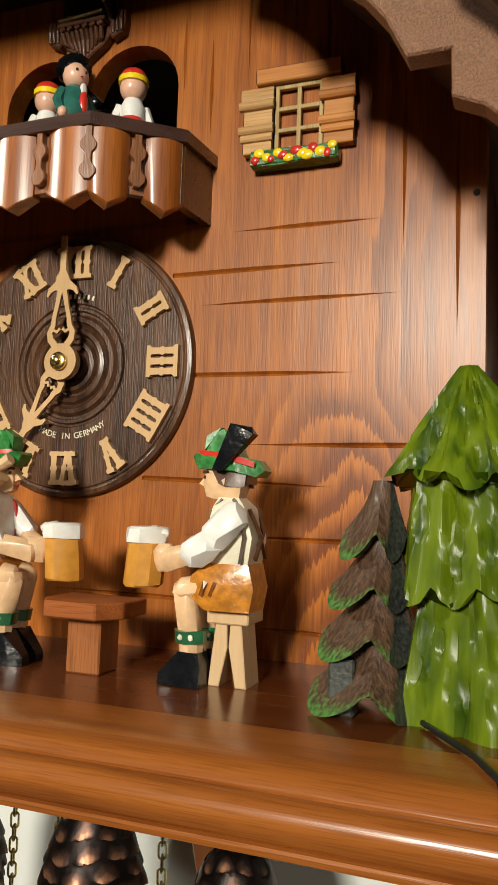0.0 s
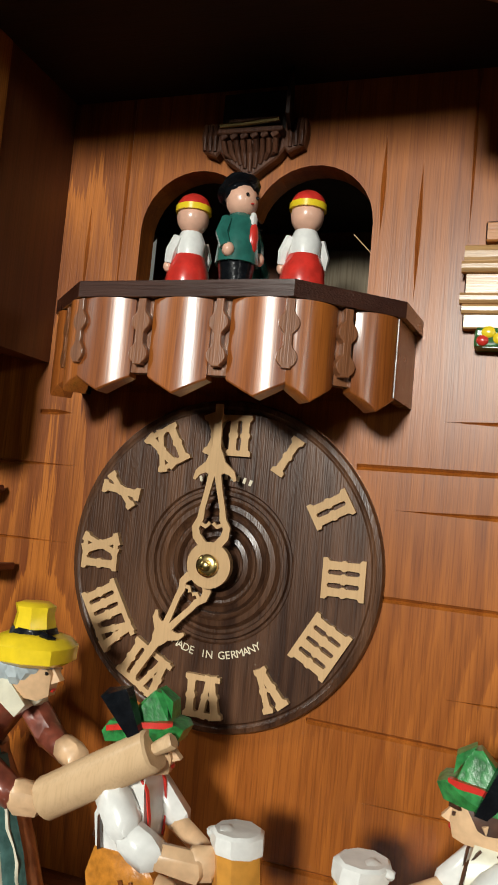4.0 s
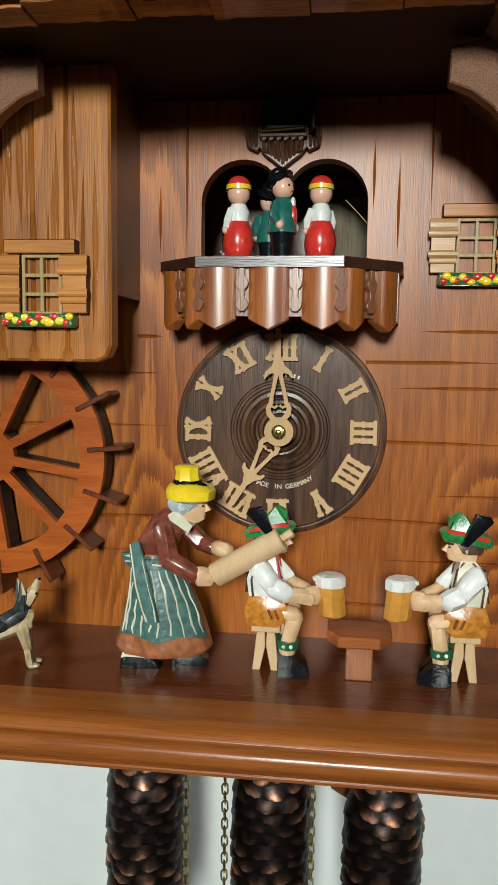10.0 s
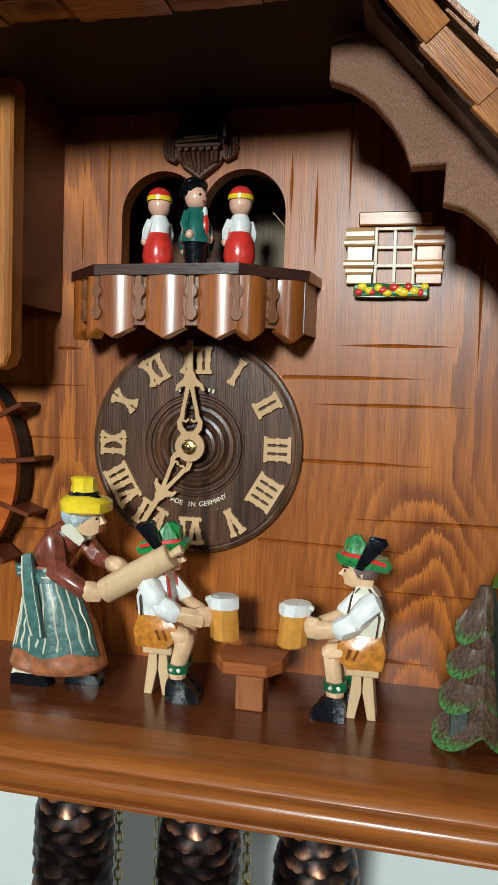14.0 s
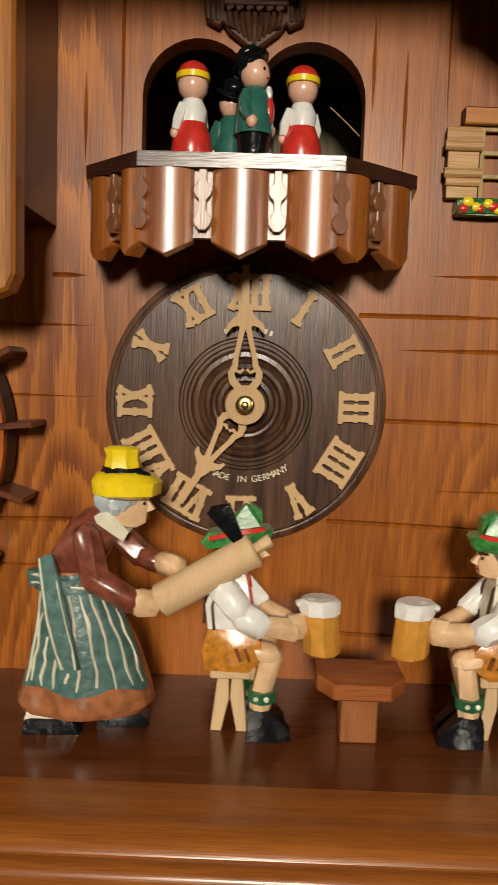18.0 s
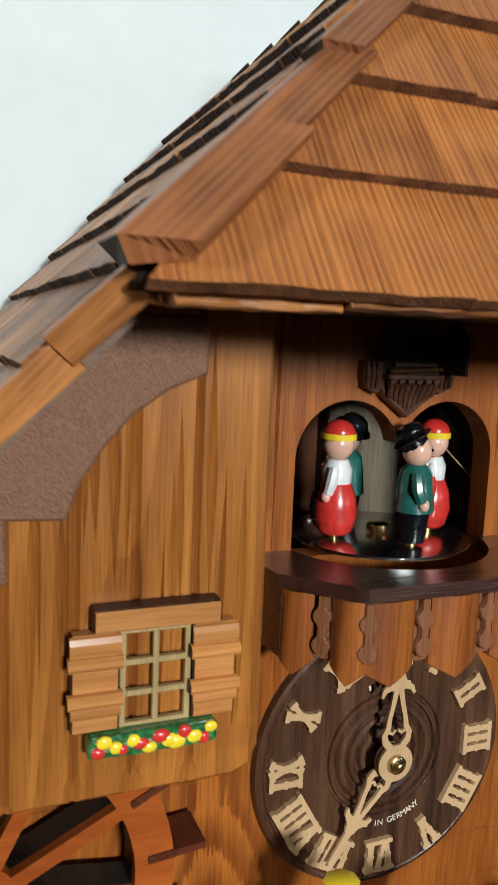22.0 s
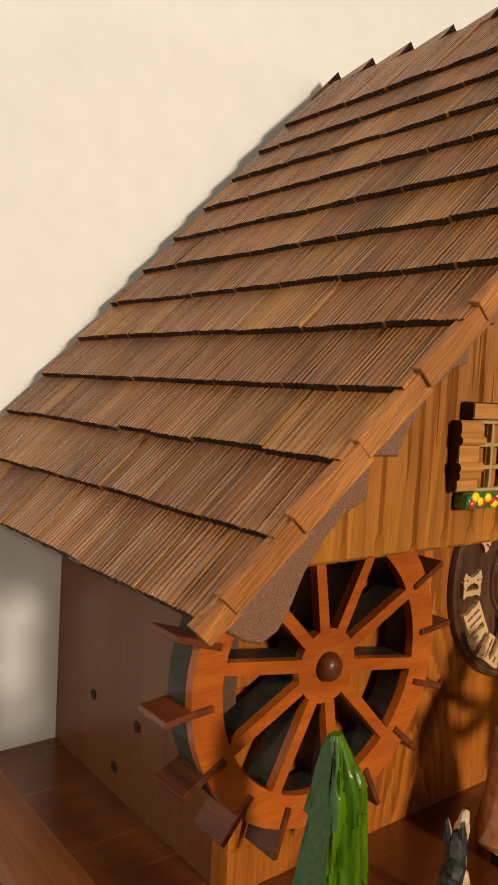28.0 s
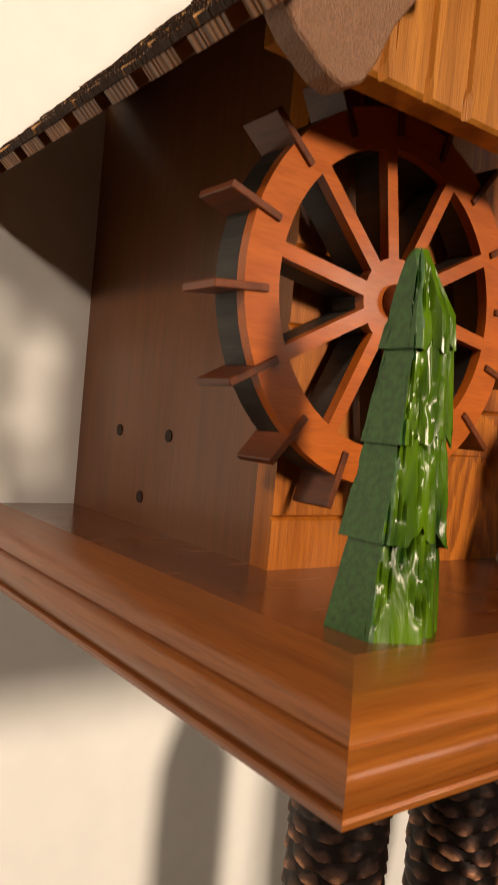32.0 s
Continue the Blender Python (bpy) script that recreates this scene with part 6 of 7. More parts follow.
# dancers on the turning plate
def dancer(cx, cy, woman, turn):
    F = Figure()
    z0 = 20.52

    def P(x, y, z):
        a = radians(turn)
        return (cx + x * math.cos(a) - y * math.sin(a), cy + x * math.sin(a) + y * math.cos(a), z0 + z)
    F.loft([(cx, cy, z0, 0.16, 0.16), (cx, cy, z0 + 0.22, 0.16, 0.16)], BRASS, 10)
    if woman:
        F.loft([(cx, cy, z0 + .2, 0.45, 0.45), (cx, cy, z0 + .35, 0.62, 0.62), (cx, cy, z0 + .9, 0.76, 0.76), (cx, cy, z0 + 1.5, 0.68, 0.68), (cx, cy, z0 + 1.95, 0.5, 0.5)], RED, 14)
        F.loft([(cx, cy, z0 + 1.9, 0.48, 0.48), (cx, cy, z0 + 2.4, 0.52, 0.5), (cx, cy, z0 + 2.75, 0.36, 0.36)], WHITE, 12)
        F.blob(P(0.12, -0.5, 1.1), (0.36, 0.36, 0.75), BLACK, u=9, v=6)
        for s in (-1, 1):
            F.limb([P(s * .48, 0, 2.5), P(s * .66, -.05, 2.0), P(s * .66, -.15, 1.65)], [0.17, 0.19, 0.15], WHITE, 7)
            F.blob(P(s * .64, -.22, 1.55), (0.17, 0.17, 0.2), ROSY, u=7, v=5)
        F.blob(P(0, 0, 3.25), (0.54, 0.54, 0.56), ROSY, u=12, v=8)
        F.blob(P(0, 0, 3.62), (0.56, 0.56, 0.46), RED, u=12, v=7)
        F.blob(P(.12, -.44, 3.38), (0.26, 0.13, 0.12), BLACK, (0, 0, turn), 8, 5)
        for s in (-1, 1):
            F.blob(P(s * .2, -.5, 3.24), (0.055, 0.05, 0.06), BLACK, u=6, v=4)
        F.blob(P(0, -.53, 3.03), (0.07, 0.04, 0.035), RED, u=6, v=4)
        for q in (2.2, 2.36, 2.52):
            F.limb([P(-.16, -.5, q), P(.16, -.5, q)], 0.03, RED, 5)
        F.limb([P(-.3, -.72, .62), P(-.12, -.86, .5), P(.05, -.87, .6), P(.2, -.86, .5), P(.42, -.75, .62)], 0.035, WHITE, 5)
        F.loft([(cx, cy, z0 + 3.42, 0.6, 0.6), (cx, cy, z0 + 3.62, 0.6, 0.6)], YELLOW, 14)
    else:
        F.loft([(cx, cy, z0 + .15, 0.42, 0.42), (cx, cy, z0 + .5, 0.46, 0.46), (cx, cy, z0 + 1.25, 0.58, 0.58)], BLACK, 12)
        F.loft([(cx, cy, z0 + 1.2, 0.68, 0.68), (cx, cy, z0 + 1.7, 0.64, 0.62), (cx, cy, z0 + 2.5, 0.55, 0.52), (cx, cy, z0 + 2.75, 0.34, 0.34)], TEALC, 12)
        F.blob(P(0.1, -0.5, 1.95), (0.2, 0.2, 0.55), RED, u=8, v=6)
        F.blob(P(0.1, -0.48, 2.5), (0.14, 0.16, 0.3), WHITE, u=7, v=5)
        for s in (-1, 1):
            F.limb([P(s * .5, 0, 2.5), P(s * .7, -.05, 2.0), P(s * .64, -.2, 1.6)], [0.19, 0.21, 0.18], TEALC, 7)
            F.blob(P(s * .6, -.28, 1.5), (0.2, 0.2, 0.22), ROSY, u=7, v=5)
        F.blob(P(0, 0, 3.2), (0.5, 0.5, 0.54), ROSY, u=12, v=8)
        for s in (-1, 1):
            F.blob(P(s * .19, -.46, 3.26), (0.055, 0.05, 0.06), BLACK, u=6, v=4)
        F.blob(P(0, -.5, 3.02), (0.07, 0.04, 0.03), RED, u=6, v=4)
        F.blob(P(0, .12, 3.42), (0.54, 0.5, 0.42), BLACK, u=10, v=7)
        F.blob(P(0, .2, 3.58), (0.7, 0.7, 0.13), BLACK, (-32, 0, turn), 14, 6)
        F.blob(P(0, .3, 3.78), (0.5, 0.5, 0.3), BLACK, (-32, 0, turn), 12, 7)
    return F


TEALC = paint("dancer_green_coat", (0.025, 0.13, 0.105), 0.25, 0.12, 0.4)
for cx, cy, wm, tn, lb in ((-2.4, 0.35, True, -128, "painted peg dancer in a red skirt and yellow-banded red cap"), (0.1, -1.2, False, 60, "painted peg dancer in a green coat and black hat"),
                           (2.0, 0.5, True, -150, "painted peg dancer in a red skirt and white blouse"), (-0.9, 2.3, False, 200, "painted peg dancer in a green coat behind the others")):
    F = dancer(cx, cy, wm, tn)
    bmesh.ops.transform(F.bm, matrix=Matrix.Translation((cx, cy, 20.52)) @ Matrix.Scale(1.14, 4) @ Matrix.Translation((-cx, -cy, -20.52)), verts=F.bm.verts)
    F.make("dancer_figurine", lb, "figurine", "dancing couples")

# the dog
F = Figure()
DOGC, DOGK = paint("dog_cream", (0.50, 0.38, 0.21), 0.45, 0.2, 0.1), paint("dog_dark", (0.022, 0.027, 0.03), 0.45, 0.5, 0.15, 500.0)
DOGG = paint("dog_grey_brown", (0.16, 0.135, 0.095), 0.5, 0.6, 0.05, 420.0)
gy = -6.6
F.chunk((-14.35, gy - .25, 1.8), (0.55, 0.52, 0.5), (-12.9, gy - .05, 2.2), (0.6, 0.5, 0.5), DOGK, 1)
F.chunk((-12.9, gy - .05, 2.25), (0.5, 0.5, 0.48), (-12.1, gy + .1, 2.65), (0.5, 0.48, 0.5), DOGK, 2)
F.chunk((-13.0, gy - .08, 1.72), (0.42, 0.42, 0.3), (-11.95, gy + .05, 2.15), (0.45, 0.45, 0.4), DOGC, 3)
F.chunk((-11.95, gy + .05, 2.1), (0.42, 0.42, 0.4), (-11.72, gy + .12, 2.62), (0.3, 0.36, 0.35), DOGC, 4)
F.chunk((-12.1, gy + .12, 2.8), (0.46, 0.44, 0.4), (-11.92, gy + .15, 3.45), (0.42, 0.44, 0.4), DOGK, 5)
F.chunk((-11.72, gy + .15, 3.35), (0.32, 0.36, 0.34), (-11.5, gy + .15, 3.8), (0.3, 0.32, 0.3), DOGC, 6)
F.chunk((-11.48, gy + .15, 3.85), (0.26, 0.28, 0.26), (-11.3, gy + .15, 4.3), (0.17, 0.18, 0.16), DOGC, 7)
F.blob((-11.32, gy - .1, 3.75), (0.06, 0.05, 0.07), BLACK, u=6, v=4)
F.blob((-11.2, gy + .15, 4.42), (0.1, 0.1, 0.07), BLACK, u=6, v=4)
for dx, dy in ((0.0, -0.24), (-0.26, 0.3)):
    x, y = -11.95 + dx, gy + .15 + dy
    F.hull([(x - .22, y - .14, 3.4), (x + .2, y - .16, 3.45), (x - .2, y + .14, 3.4), (x + .2, y + .12, 3.5), (x - .12, y - .02, 4.38), (x - .2, y + .06, 4.3), (x + .1, y, 4.0)], DOGK)
    F.hull([(x - .02, y - .16, 3.75), (x + .2, y - .14, 3.75), (x + .14, y + .1, 3.9), (x - .11, y - .03, 4.42), (x + .02, y + .04, 4.2)], DOGC)
for y, m in ((-0.25, DOGC), (0.42, DOGC)):
    F.chunk((-12.0, gy + y, 2.0), (0.34, 0.26, 0.4), (-11.78, gy + y, 1.05), (0.22, 0.2, 0.25), m, 8)
    F.chunk((-11.78, gy + y, 1.0), (0.2, 0.19, 0.2), (-11.66, gy + y, 0.22), (0.18, 0.18, 0.16), m, 9)
    F.chunk((-11.66, gy + y, 0.14), (0.18, 0.2, 0.14), (-11.32, gy + y, 0.12), (0.16, 0.18, 0.12), m, 10)
    F.chunk((-14.25, gy - .2 + y, 1.65), (0.46, 0.28, 0.42), (-13.72, gy - .25 + y, 1.0), (0.32, 0.24, 0.3), DOGC if y < 0 else DOGG, 11)
    F.chunk((-13.75, gy - .25 + y, 0.95), (0.26, 0.22, 0.24), (-13.9, gy - .28 + y, 0.3), (0.2, 0.2, 0.18), DOGC if y < 0 else DOGG, 12)
    F.chunk((-13.9, gy - .28 + y, 0.14), (0.2, 0.2, 0.14), (-13.55, gy - .28 + y, 0.12), (0.17, 0.18, 0.12), DOGC, 13)
F.chunk((-14.7, gy - .35, 1.75), (0.36, 0.34, 0.36), (-15.2, gy - .55, 1.05), (0.36, 0.3, 0.4), DOGK, 14)
F.chunk((-15.15, gy - .55, 1.1), (0.34, 0.3, 0.36), (-15.6, gy - .75, 0.45), (0.26, 0.24, 0.24), DOGG, 15)
F.chunk((-15.55, gy - .72, 0.55), (0.24, 0.2, 0.24), (-15.75, gy - .82, 0.26), (0.16, 0.16, 0.16), DOGC, 16)
bmesh.ops.transform(F.bm, matrix=Matrix.Translation((-13.4, gy, 0)) @ Matrix.Rotation(radians(12), 4, "Z") @ Matrix.Translation((13.4, -gy, 0)), verts=F.bm.verts)
F.make("dog_figurine", "small carved dog painted black and cream on the shelf", "figurine", "", 0.02, sharp=30)

# ---- carved trees ----
def carved(name, light, dark, rough=0.3):
    """Glossy stained carving with gouge strokes running down."""
    m, n, l, b = base(name, rough, 0, 0.0, 0.32)
    co = n.new("ShaderNodeTexCoord")
    mp = n.new("ShaderNodeMapping")
    mp.inputs["Scale"].default_value = (1, 1, 0.2)
    l.new(co.outputs["Object"], mp.inputs["Vector"])
    t = n.new("ShaderNodeTexNoise")
    t.inputs["Scale"].default_value, t.inputs["Detail"].default_value, t.inputs["Distortion"].default_value = 110, 4, 0.4
    l.new(mp.outputs[0], t.inputs["Vector"])
    bend = n.new("ShaderNodeVectorMath")
    bend.operation = "MULTIPLY_ADD"
    bend.inputs[1].default_value = (0.006, 0.006, 0.004)
    l.new(t.outputs["Color"], bend.inputs[0])
    l.new(mp.outputs[0], bend.inputs[2])
    vo = n.new("ShaderNodeTexVoronoi")
    vo.inputs["Scale"].default_value = 190
    l.new(bend.outputs[0], vo.inputs["Vector"])
    tone = calc(n, l, "MULTIPLY_ADD", vo.outputs["Distance"], 0.28, calc(n, l, "MULTIPLY", t.outputs["Fac"], 0.75))
    r = ramp(n, [(0.32, dark), (0.62, light)])
    l.new(tone, r.inputs[0])
    l.new(r.outputs[0], b.inputs["Base Color"])
    bp = n.new("ShaderNodeBump")
    bp.inputs["Strength"].default_value, bp.inputs["Distance"].default_value = 0.5, 0.0014
    l.new(calc(n, l, "ADD", vo.outputs["Distance"], calc(n, l, "MULTIPLY", t.outputs["Fac"], 0.5)), bp.inputs["Height"])
    l.new(bp.outputs[0], b.inputs["Normal"])
    return m


TREE_L = carved("carved_green_tree", (0.12, 0.175, 0.006), (0.018, 0.050, 0.003), 0.33)
TREE_M = carved("carved_mid_green_tree", (0.065, 0.160, 0.006), (0.008, 0.042, 0.004), 0.27)
TREE_D = paint("dark_sawn_green", (0.016, 0.085, 0.014), 0.55, 0.2, 0.1, 500.0, 0.4)
BARK_MIX, kn, kl, kb = base("brown_green_branch", 0.5, 0, 0.1, 0.35)
kco, kat = kn.new("ShaderNodeTexCoord"), kn.new("ShaderNodeAttribute")
kat.attribute_name = "hem"
kmp = kn.new("ShaderNodeMapping")
kmp.inputs["Scale"].default_value = (1, 1, 0.22)
kl.new(kco.outputs["Object"], kmp.inputs["Vector"])
kno = kn.new("ShaderNodeTexNoise")
kno.inputs["Scale"].default_value, kno.inputs["Detail"].default_value = 850, 4
kl.new(kmp.outputs[0], kno.inputs["Vector"])
kbr = ramp(kn, [(0.34, (0.042, 0.023, 0.014)), (0.64, (0.105, 0.055, 0.030))])
kl.new(kno.outputs["Fac"], kbr.inputs[0])
kgr = ramp(kn, [(0.36, (0.028, 0.085, 0.018)), (0.62, (0.075, 0.22, 0.045))])
kl.new(kno.outputs["Fac"], kgr.inputs[0])
kmx = kn.new("ShaderNodeMix")
kmx.data_type = "RGBA"
kfa = kn.new("ShaderNodeMapRange")
kfa.inputs["From Min"].default_value, kfa.inputs["From Max"].default_value = 0.80, 0.97
kl.new(calc(kn, kl, "ADD", kat.outputs["Fac"], calc(kn, kl, "MULTIPLY", calc(kn, kl, "SUBTRACT", kno.outputs["Fac"], 0.5), 0.4)), kfa.inputs["Value"])
kl.new(kfa.outputs[0], kmx.inputs["Factor"])
kl.new(kbr.outputs[0], kmx.inputs["A"])
kl.new(kgr.outputs[0], kmx.inputs["B"])
kl.new(kmx.outputs["Result"], kb.inputs["Base Color"])
kbp = kn.new("ShaderNodeBump")
kbp.inputs["Strength"].default_value, kbp.inputs["Distance"].default_value = 0.6, 0.0008
kl.new(kno.outputs["Fac"], kbp.inputs["Height"])
kl.new(kbp.outputs[0], kb.inputs["Normal"])
SAWN = paint("dark_grey_sawn", (0.040, 0.046, 0.040), 0.55, 0.35, 0.05, 700.0, 0.4)

# small fir: scooped two-lobed tiers, sawn off flat on one side
sm = thing("small_fir", 14.7, -6.0, 0, "small carved fir with brown tiers, green rims and one sawn side", "toy tree")
FX, FY = 14.65, -5.75
SAW = Vector((math.cos(radians(-22)), math.sin(radians(-22))))


def small_tier(zt, zb, rt, rb, cut_d, lobes):
    bm = bmesh.new()
    na, nv = 60, 12
    rows, hems = [], []
    for j in range(nv + 1):
        v = j / nv
        row = []
        for i in range(na):
            a = 2 * math.pi * i / na
            wave = abs(math.cos(lobes * (a - radians(223)) / 2)) ** 0.7
            r = rt + (rb - rt) * (0.3 * v + 0.7 * v ** 2)
            r *= 1 + 0.14 * (wave - 0.6) * v
            z = zt + (zb - zt) * v * (0.6 + 0.4 * wave)
            p = Vector((r * math.cos(a), 0.8 * r * math.sin(a)))
            over = p.dot(SAW) - cut_d * (0.45 + 0.55 * v)
            if over > 0:
                p -= SAW * over
            row.append(bm.verts.new((FX + p.x, FY + p.y, max(z, 0.02))))
            hems.append(v * (0.82 + 0.18 * wave))
        rows.append(row)
    inner = [bm.verts.new((FX + (v.co.x - FX) * 0.45, FY + (v.co.y - FY) * 0.45, min(v.co.z + 0.25, zt))) for v in rows[-1]]
    hems += [0.2] * na
    for a, b in zip(rows, rows[1:]):
        for i in range(na):
            bm.faces.new((a[i], a[(i + 1) % na], b[(i + 1) % na], b[i]))
    for i in range(na):
        bm.faces.new((rows[-1][i], rows[-1][(i + 1) % na], inner[(i + 1) % na], inner[i])).material_index = 1
    bm.faces.new(rows[0]).material_index = 1
    bm.faces.new(inner[::-1]).material_index = 1
    bm.normal_update()
    for f in bm.faces:
        if len(f.verts) == 4 and abs(f.normal.x * SAW.x + f.normal.y * SAW.y) > 0.93 and (f.calc_center_median().xy - Vector((FX, FY))).dot(SAW) > 0.15:
            f.material_index = 1
    ob = part("branch_tier", bm, [BARK_MIX, SAWN], sm, "brown tier with green-brushed rim", True)
    at = ob.data.attributes.new("hem", "FLOAT", "POINT")
    for q, h in zip(at.data, hems):
        q.value = h


for zt, zb, rt, rb, cd2 in ((6.7, 4.35, 0.30, 1.25, 0.6), (5.0, 2.95, 0.5, 1.55, 0.8), (3.75, 1.5, 0.6, 1.8, 0.98), (2.35, 0.02, 0.68, 2.05, 1.2)):
    small_tier(zt, zb, rt, rb, cd2, 4)
bm = bmesh.new()
box(bm, 13.35, 14.1, -6.7, -6.0, 0, 1.6, 0.06)
part("trunk", bm, SAWN, sm)


def fir(name, cx, cy, h, rx, ry, tiers, label, mats, flat=None, facets=6, spread=(0.6, 0.73, 0.87, 1.0), lean=0.0, swell=0.75, first=0.0, share=None, turn=0.0):
    """A carved fir: tiers with knife-cut planes, tongued hems and long gouges."""
    t = thing(name, cx, cy, 0, label, "toy tree")
    rr = random.Random(int(h * 10))
    n, steps = 120, 26
    tops = share or [1 - k / tiers for k in range(tiers)]
    for k in range(tiers):
        z1 = h * tops[k] + (0.9 if k else 0.0)
        z0 = h * tops[k + 1] - 0.25 if k < tiers - 1 else 0.0
        rt = first if k == 0 else spread[k - 1] * 0.66
        rb = spread[k]
        ph = turn + 0.25 * (k % 2)
        dents = [(rr.uniform(0, 2 * math.pi), rr.uniform(0.12, 0.98), rr.uniform(0.035, 0.07), rr.uniform(0.09, 0.2), rr.uniform(0.06, 0.13)) for _ in range(130)]
        bm = bmesh.new()
        rows = []
        for j in range(steps + 1):
            f = j / steps
            row = []
            for i in range(n):
                a = 2 * math.pi * i / n
                w = ((a - ph) % (2 * math.pi / facets)) * facets / math.pi - 1
                plane = 1 / math.cos(w * math.pi / facets) * math.cos(math.pi / facets * 0.55)
                tongue = abs(math.cos(w * math.pi)) ** 0.55 * (0.75 + 0.25 * math.sin(a * 3 + k * 2))
                if flat is not None and math.cos(a) < -0.35:
                    tongue = 0.8
                q = (rt + (rb - rt) * f ** swell) * (1 + (plane - 1) * 1.15)
                q *= 1 + 0.06 * (tongue - 0.5) * f * f
                dent = 0.0
                for da, df, wa, wf, dp in dents:
                    u = (a - da + math.pi) % (2 * math.pi) - math.pi
                    g = (u / wa) ** 2 + ((f - df) / wf) ** 2
                    if g < 1:
                        dent += dp * (1 - g) * (0.4 + 0.6 * q)
                z = z1 + (z0 - z1) * f * (1 - (0.2 if k < tiers - 1 else 0.05) * (1 - tongue))
                if flat is not None and math.cos(a) > 0:
                    q = (0.5 + 0.36 * q + 0.2 * (tongue - 0.5) * f) * min(1.0, 0.25 + (h - z) / 2.2)
                q -= dent
                x, y = cx + lean * z / h + rx * q * math.cos(a), cy + ry * q * math.sin(a)
                if flat is not None:
                    x = max(x, flat + (cx - flat) * 0.8 * z / h + 0.16 * (1 - f) * (k > 0))
                row.append(bm.verts.new((x, y, max(z, 0.0) if k < tiers - 1 or f < 1 else 0.0)))
            rows.append(row)
        for a, b in zip(rows, rows[1:]):
            for i in range(n):
                bm.faces.new((a[i], a[(i + 1) % n], b[(i + 1) % n], b[i]))
        bm.faces.new(rows[0])
        bm.faces.new(rows[-1][::-1])
        if flat is not None:
            for g in bm.faces:
                if all(v.co.x - (flat + (cx - flat) * 0.8 * v.co.z / h) < 0.19 for v in g.verts):
                    g.material_index = 1
        part("tier", bm, mats, t, "", True)
    return t


fir("large_fir", 18.05, -5.5, 10.1, 2.6, 1.9, 3, "large glossy green carved fir with knife-cut branches", [TREE_L, TREE_D], spread=(1.0, 0.98, 1.04), lean=-1.0, swell=0.95, first=0.1, share=(1, 0.66, 0.34), turn=0.45)
fir("left_fir", -20.3, -7.15, 10.25, 1.9, 1.25, 4, "glossy green carved fir sawn flat on one side", [TREE_M, TREE_D], -21.75, 6, first=0.12, turn=0.2)

# ---- weights, chains, pendulum ----
BRONZE, bn, bl, bb = base("bronzed_iron", 0.42, 0.8, 0.0)
co = bn.new("ShaderNodeTexCoord")
t1 = bn.new("ShaderNodeTexNoise")
t1.inputs["Scale"].default_value, t1.inputs["Detail"].default_value = 110, 6
bl.new(co.outputs["Object"], t1.inputs["Vector"])
# bronze tone follows relief: copper highlights and recess shade are painted in
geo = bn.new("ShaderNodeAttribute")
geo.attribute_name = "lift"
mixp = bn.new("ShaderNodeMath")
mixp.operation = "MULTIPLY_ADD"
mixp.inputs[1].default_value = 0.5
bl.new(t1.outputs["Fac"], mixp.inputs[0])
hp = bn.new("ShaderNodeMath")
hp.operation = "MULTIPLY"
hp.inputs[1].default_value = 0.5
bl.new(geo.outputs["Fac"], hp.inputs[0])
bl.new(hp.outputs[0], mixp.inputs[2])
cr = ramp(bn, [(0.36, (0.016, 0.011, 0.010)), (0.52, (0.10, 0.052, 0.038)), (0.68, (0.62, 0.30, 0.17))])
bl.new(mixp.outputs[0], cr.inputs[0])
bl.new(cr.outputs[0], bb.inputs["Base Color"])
bp = bn.new("ShaderNodeBump")
bp.inputs["Strength"].default_value, bp.inputs["Distance"].default_value = 0.5, 0.001
bl.new(t1.outputs["Fac"], bp.inputs["Height"])
bl.new(bp.outputs[0], bb.inputs["Normal"])


def cone_body():
    bm = bmesh.new()
    nz, na = 150, 66
    rows = []
    lifts = []
    for i in range(nz + 1):
        f = i / nz
        z = -f * 17.0
        r = 0.55 + 1.95 * min(1, f * 4.5) ** 0.5 * (1 if f < .6 else 1 - (f - .6) ** 2 * 3.2)
        row = []
        for j in range(na):
            a = 2 * math.pi * j / na
            u, v = a / (2 * math.pi) * 9 + 0.16 * math.sin(z * 2.1), -z / 0.8 + 0.22 * math.sin(3 * a + z)
            if int(v) % 2:
                u += 0.5
            du, dv = (u % 1) - 0.5, v % 1
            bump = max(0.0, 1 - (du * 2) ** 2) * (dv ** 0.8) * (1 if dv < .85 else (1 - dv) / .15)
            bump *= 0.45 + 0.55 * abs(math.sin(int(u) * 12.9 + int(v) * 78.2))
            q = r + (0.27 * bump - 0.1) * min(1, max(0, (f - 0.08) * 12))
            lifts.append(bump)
            row.append(bm.verts.new((q * math.cos(a), q * math.sin(a), z - 0.25 * bump)))
        rows.append(row)
    for a, b in zip(rows, rows[1:]):
        for j in range(na):
            bm.faces.new((a[j], a[(j + 1) % na], b[(j + 1) % na], b[j]))
    bm.faces.new(rows[0])
    bm.faces.new(rows[-1][::-1])
    return bm, lifts


cone = thing("pine_cone_weight", -8.8, 5.0, -8.2, "heavy dark bronzed pine cone weight hanging under the clock", "clock weight", "clock weights")
bm, lifts = cone_body()
bmesh.ops.translate(bm, vec=(-8.8, 5.0, -8.2), verts=bm.verts)
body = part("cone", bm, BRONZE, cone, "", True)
# relief that drives the painted scale highlights and dark recesses
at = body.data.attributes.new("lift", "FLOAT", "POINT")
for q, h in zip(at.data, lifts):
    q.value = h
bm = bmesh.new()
tube(bm, [(-8.8 + 0.45 * math.cos(a), 5.0, -7.85 + 0.45 * math.sin(a)) for a in [radians(20 * i) for i in range(-3, 14)]], 0.09, 8)
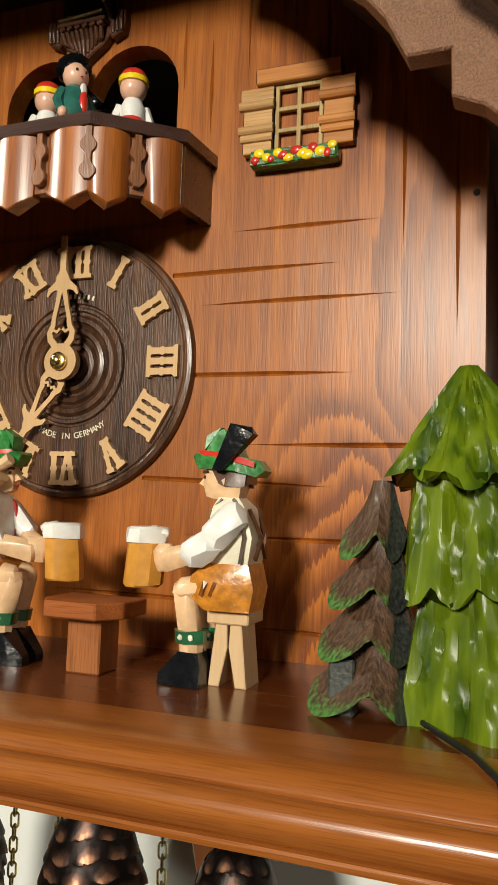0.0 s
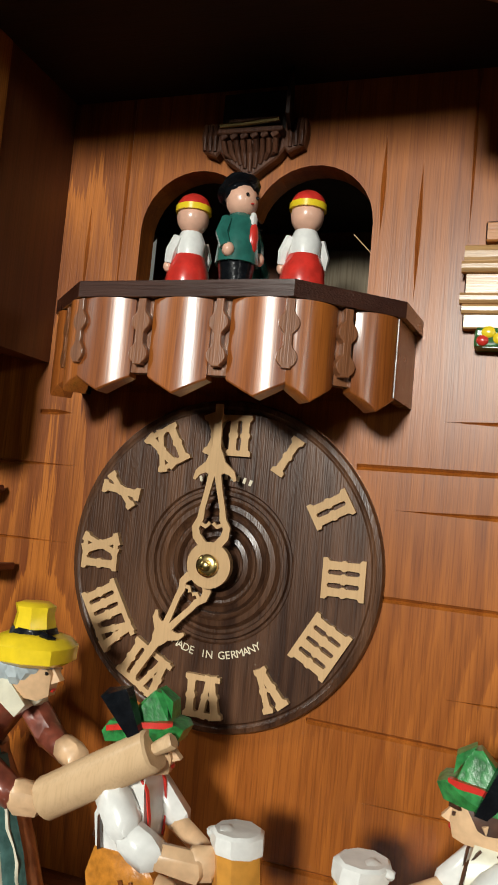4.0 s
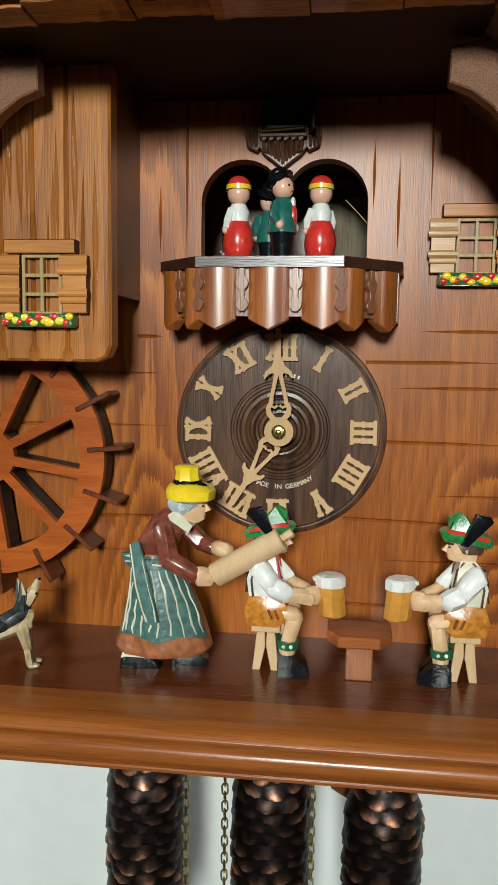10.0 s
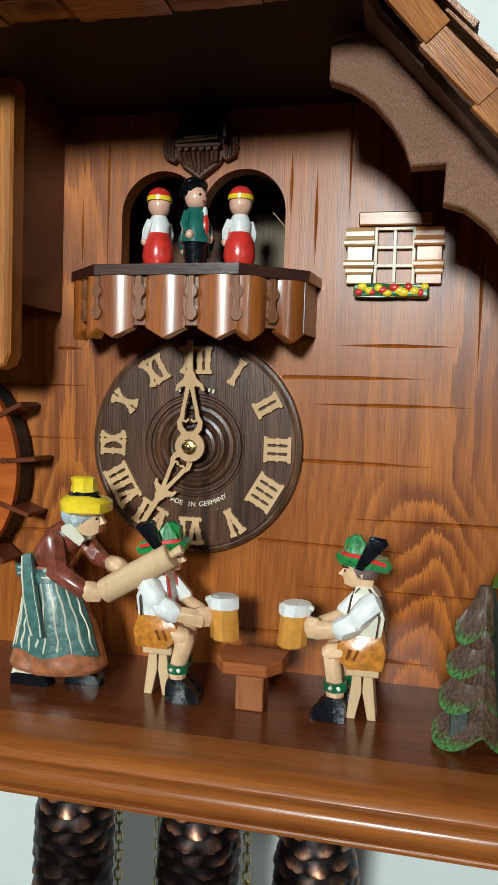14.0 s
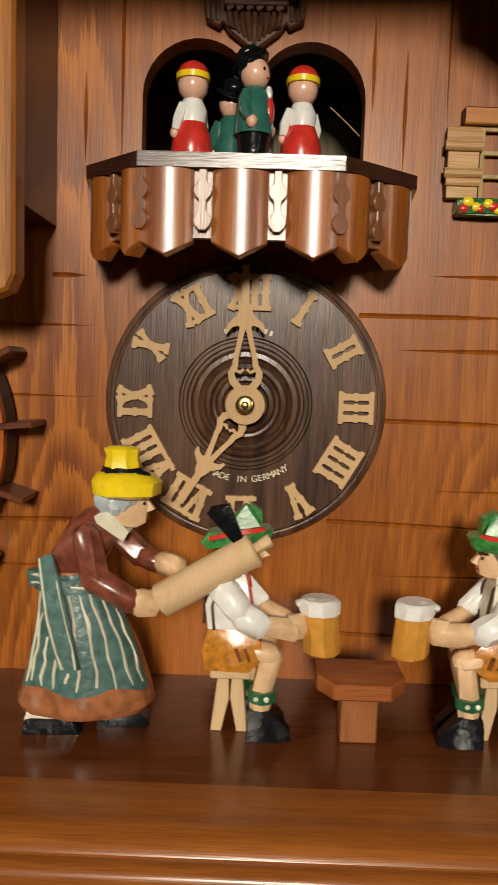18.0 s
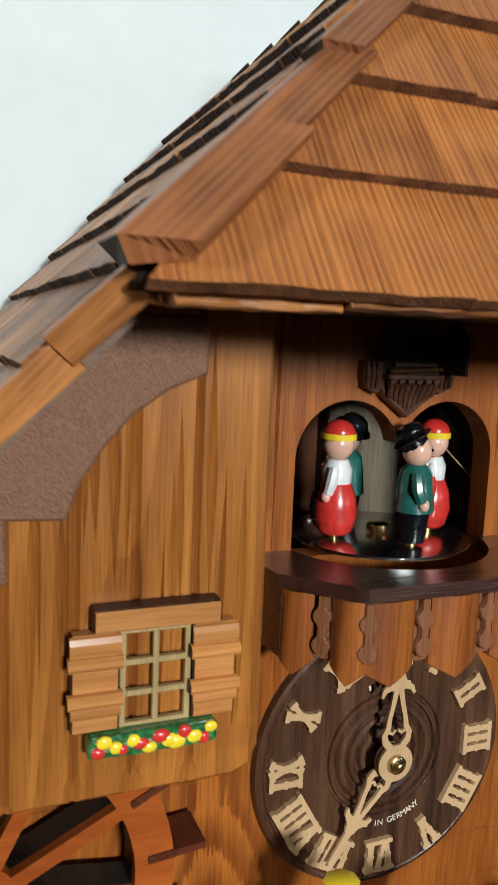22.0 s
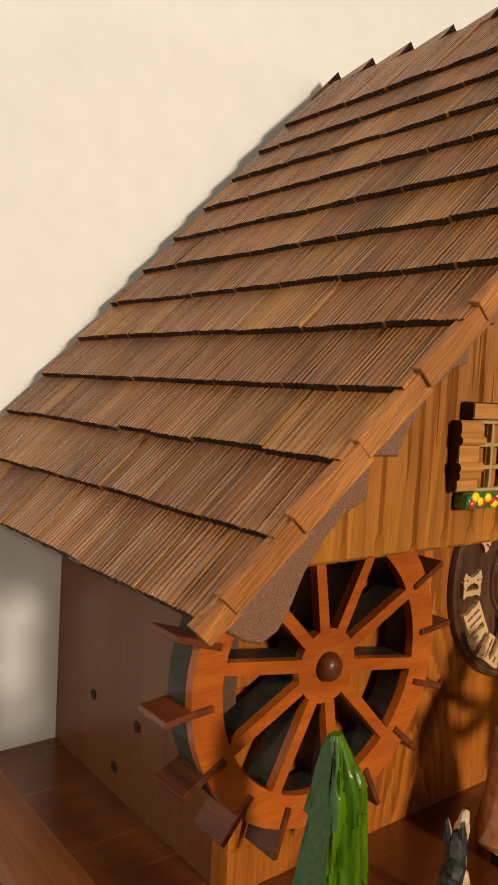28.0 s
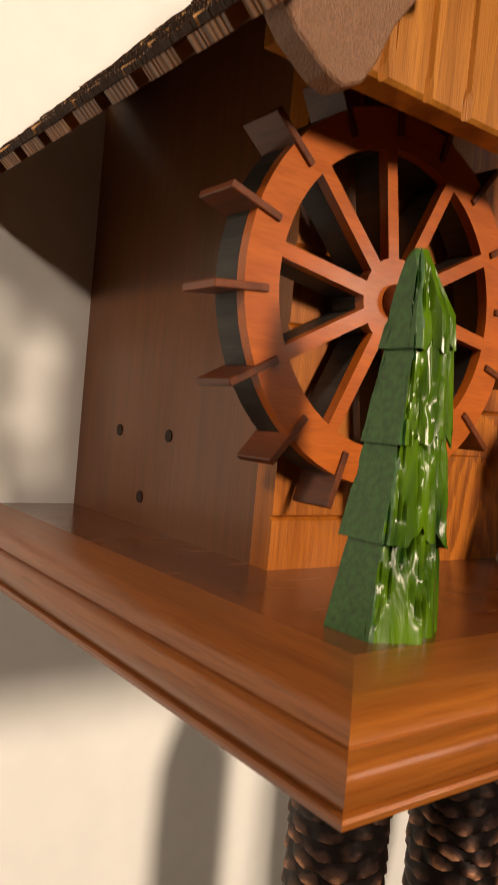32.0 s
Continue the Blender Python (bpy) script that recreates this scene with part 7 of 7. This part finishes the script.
part("hook", bm, BRASS, cone, "brass hanging hook")
for x, y, z in ((-0.4, 4.4, -7.8), (6.7, 4.6, -8.95)):
    copy_thing(cone, Matrix.Translation((x * CM, y * CM, z * CM)))

link = None
for cx, cy, top in ((-6.36, 6.5, -1.75), (-3.68, 6.5, -1.75), (2.17, 6.5, -1.75), (-8.8, 5.0, -1.75), (-0.4, 4.4, -1.75), (6.7, 4.6, -1.75)):
    short = cx in (-8.8, -0.4, 6.7)
    ch = thing("chain", cx, cy, top, "thin brass clock chain hanging below the shelf", "chain", "clock chains")
    if link is None:
        bm = bmesh.new()
        pts = []
        for i in range(16):
            a = 2 * math.pi * i / 16
            pts.append((0.2 * math.cos(a), 0, 0.2 * math.sin(a) + (0.2 if math.sin(a) > 0 else -0.2)))
        tube(bm, pts, 0.062, 6, closed=True)
        link = to_mesh("link", bm, paint("chain_brass", (0.62, 0.52, 0.2), 0.28, 0.15, 0.0, 300.0, 0.1, 1.0), True)
    for i in range(7 if short else 36):
        ob = new("link", link)
        ob.parent = ch
        ob.matrix_basis = Matrix.Translation((0, 0, (-0.4 - i * 0.62) * CM)) @ Matrix.Rotation(radians(20 + 90 * (i % 2)), 4, "Z")
pd = thing("pendulum", 4.4, 9.0, -1.75, "brown wooden pendulum leaf on a dark rod", "pendulum")
bm = bmesh.new()
box(bm, 4.25, 4.55, 8.95, 9.1, -9, -1.75)
part("rod", bm, EDGE, pd)
bm = bmesh.new()
plate(bm, [(3.0, -9), (6.2, -9), (6.4, -11.2), (5.6, -13.8), (4.6, -14.6), (3.4, -13.9), (2.8, -11.2)], 8.5, 9.2, 0.1)
part("bob", bm, SIDE, pd, "leaf-shaped reddish wooden bob")

# ---- cable and the thing on the wall ----
bm = bmesh.new()
tube(bm, [(16.0, -6.6, 0.12), (16.6, -7.6, 0.12), (17.5, -9.0, 0.12), (18.1, -10.4, 0.1), (18.4, -11.75, -0.2), (18.6, -12.25, -1.0), (18.65, -12.3, -3.0), (18.9, -10.5, -6.0), (19.2, -6, -14), (19.5, 10, -40)], 0.085, 10)
tagged(part("cable", bm, paint("black_cable", (0.01, 0.01, 0.011), 0.4, 0.1, 0.0), None, "", True), "thin black cable running over the shelf edge", "cable")
hk = thing("wall_ornament", -10.4, 15.5, 50, "dark metal rod end hanging on the white wall", "wall ornament")
bm = bmesh.new()
lathe(bm, [(0.0, 48.2), (0.6, 48.3), (0.85, 48.7), (0.7, 49.3), (0.4, 49.8), (0.3, 66)], 16, Matrix.Translation((-10.4, 15.4, 0)), caps=False)
part("finial", bm, STEEL, hk, "dark rounded metal finial", True)
bm = bmesh.new()
box(bm, -10.9, -9.9, 15.2, 17.0, 64, 66)
part("wall_mount", bm, EDGE, hk)

ws = thing("wall_shelf", 29, 15, 51, "dark brown wooden wall shelf with a bracket on the room wall", "shelf")
bm = bmesh.new()
box(bm, 26.5, 46, 11.5, 16.99, 49.6, 51.4, 0.1)
part("board", bm, SIDE, ws)
bm = bmesh.new()
box(bm, 30.5, 32.5, 14, 16.99, 51.4, 60, 0.1)
part("upright", bm, EDGE, ws, "dark upright")
bm = bmesh.new()
plate(bm, [(30.5, 49.6), (33.5, 49.6), (33.3, 48.2), (32, 47.0), (30.8, 48.0)], 13, 16.99, 0.1)
part("bracket", bm, EDGE, ws, "dark rounded bracket")
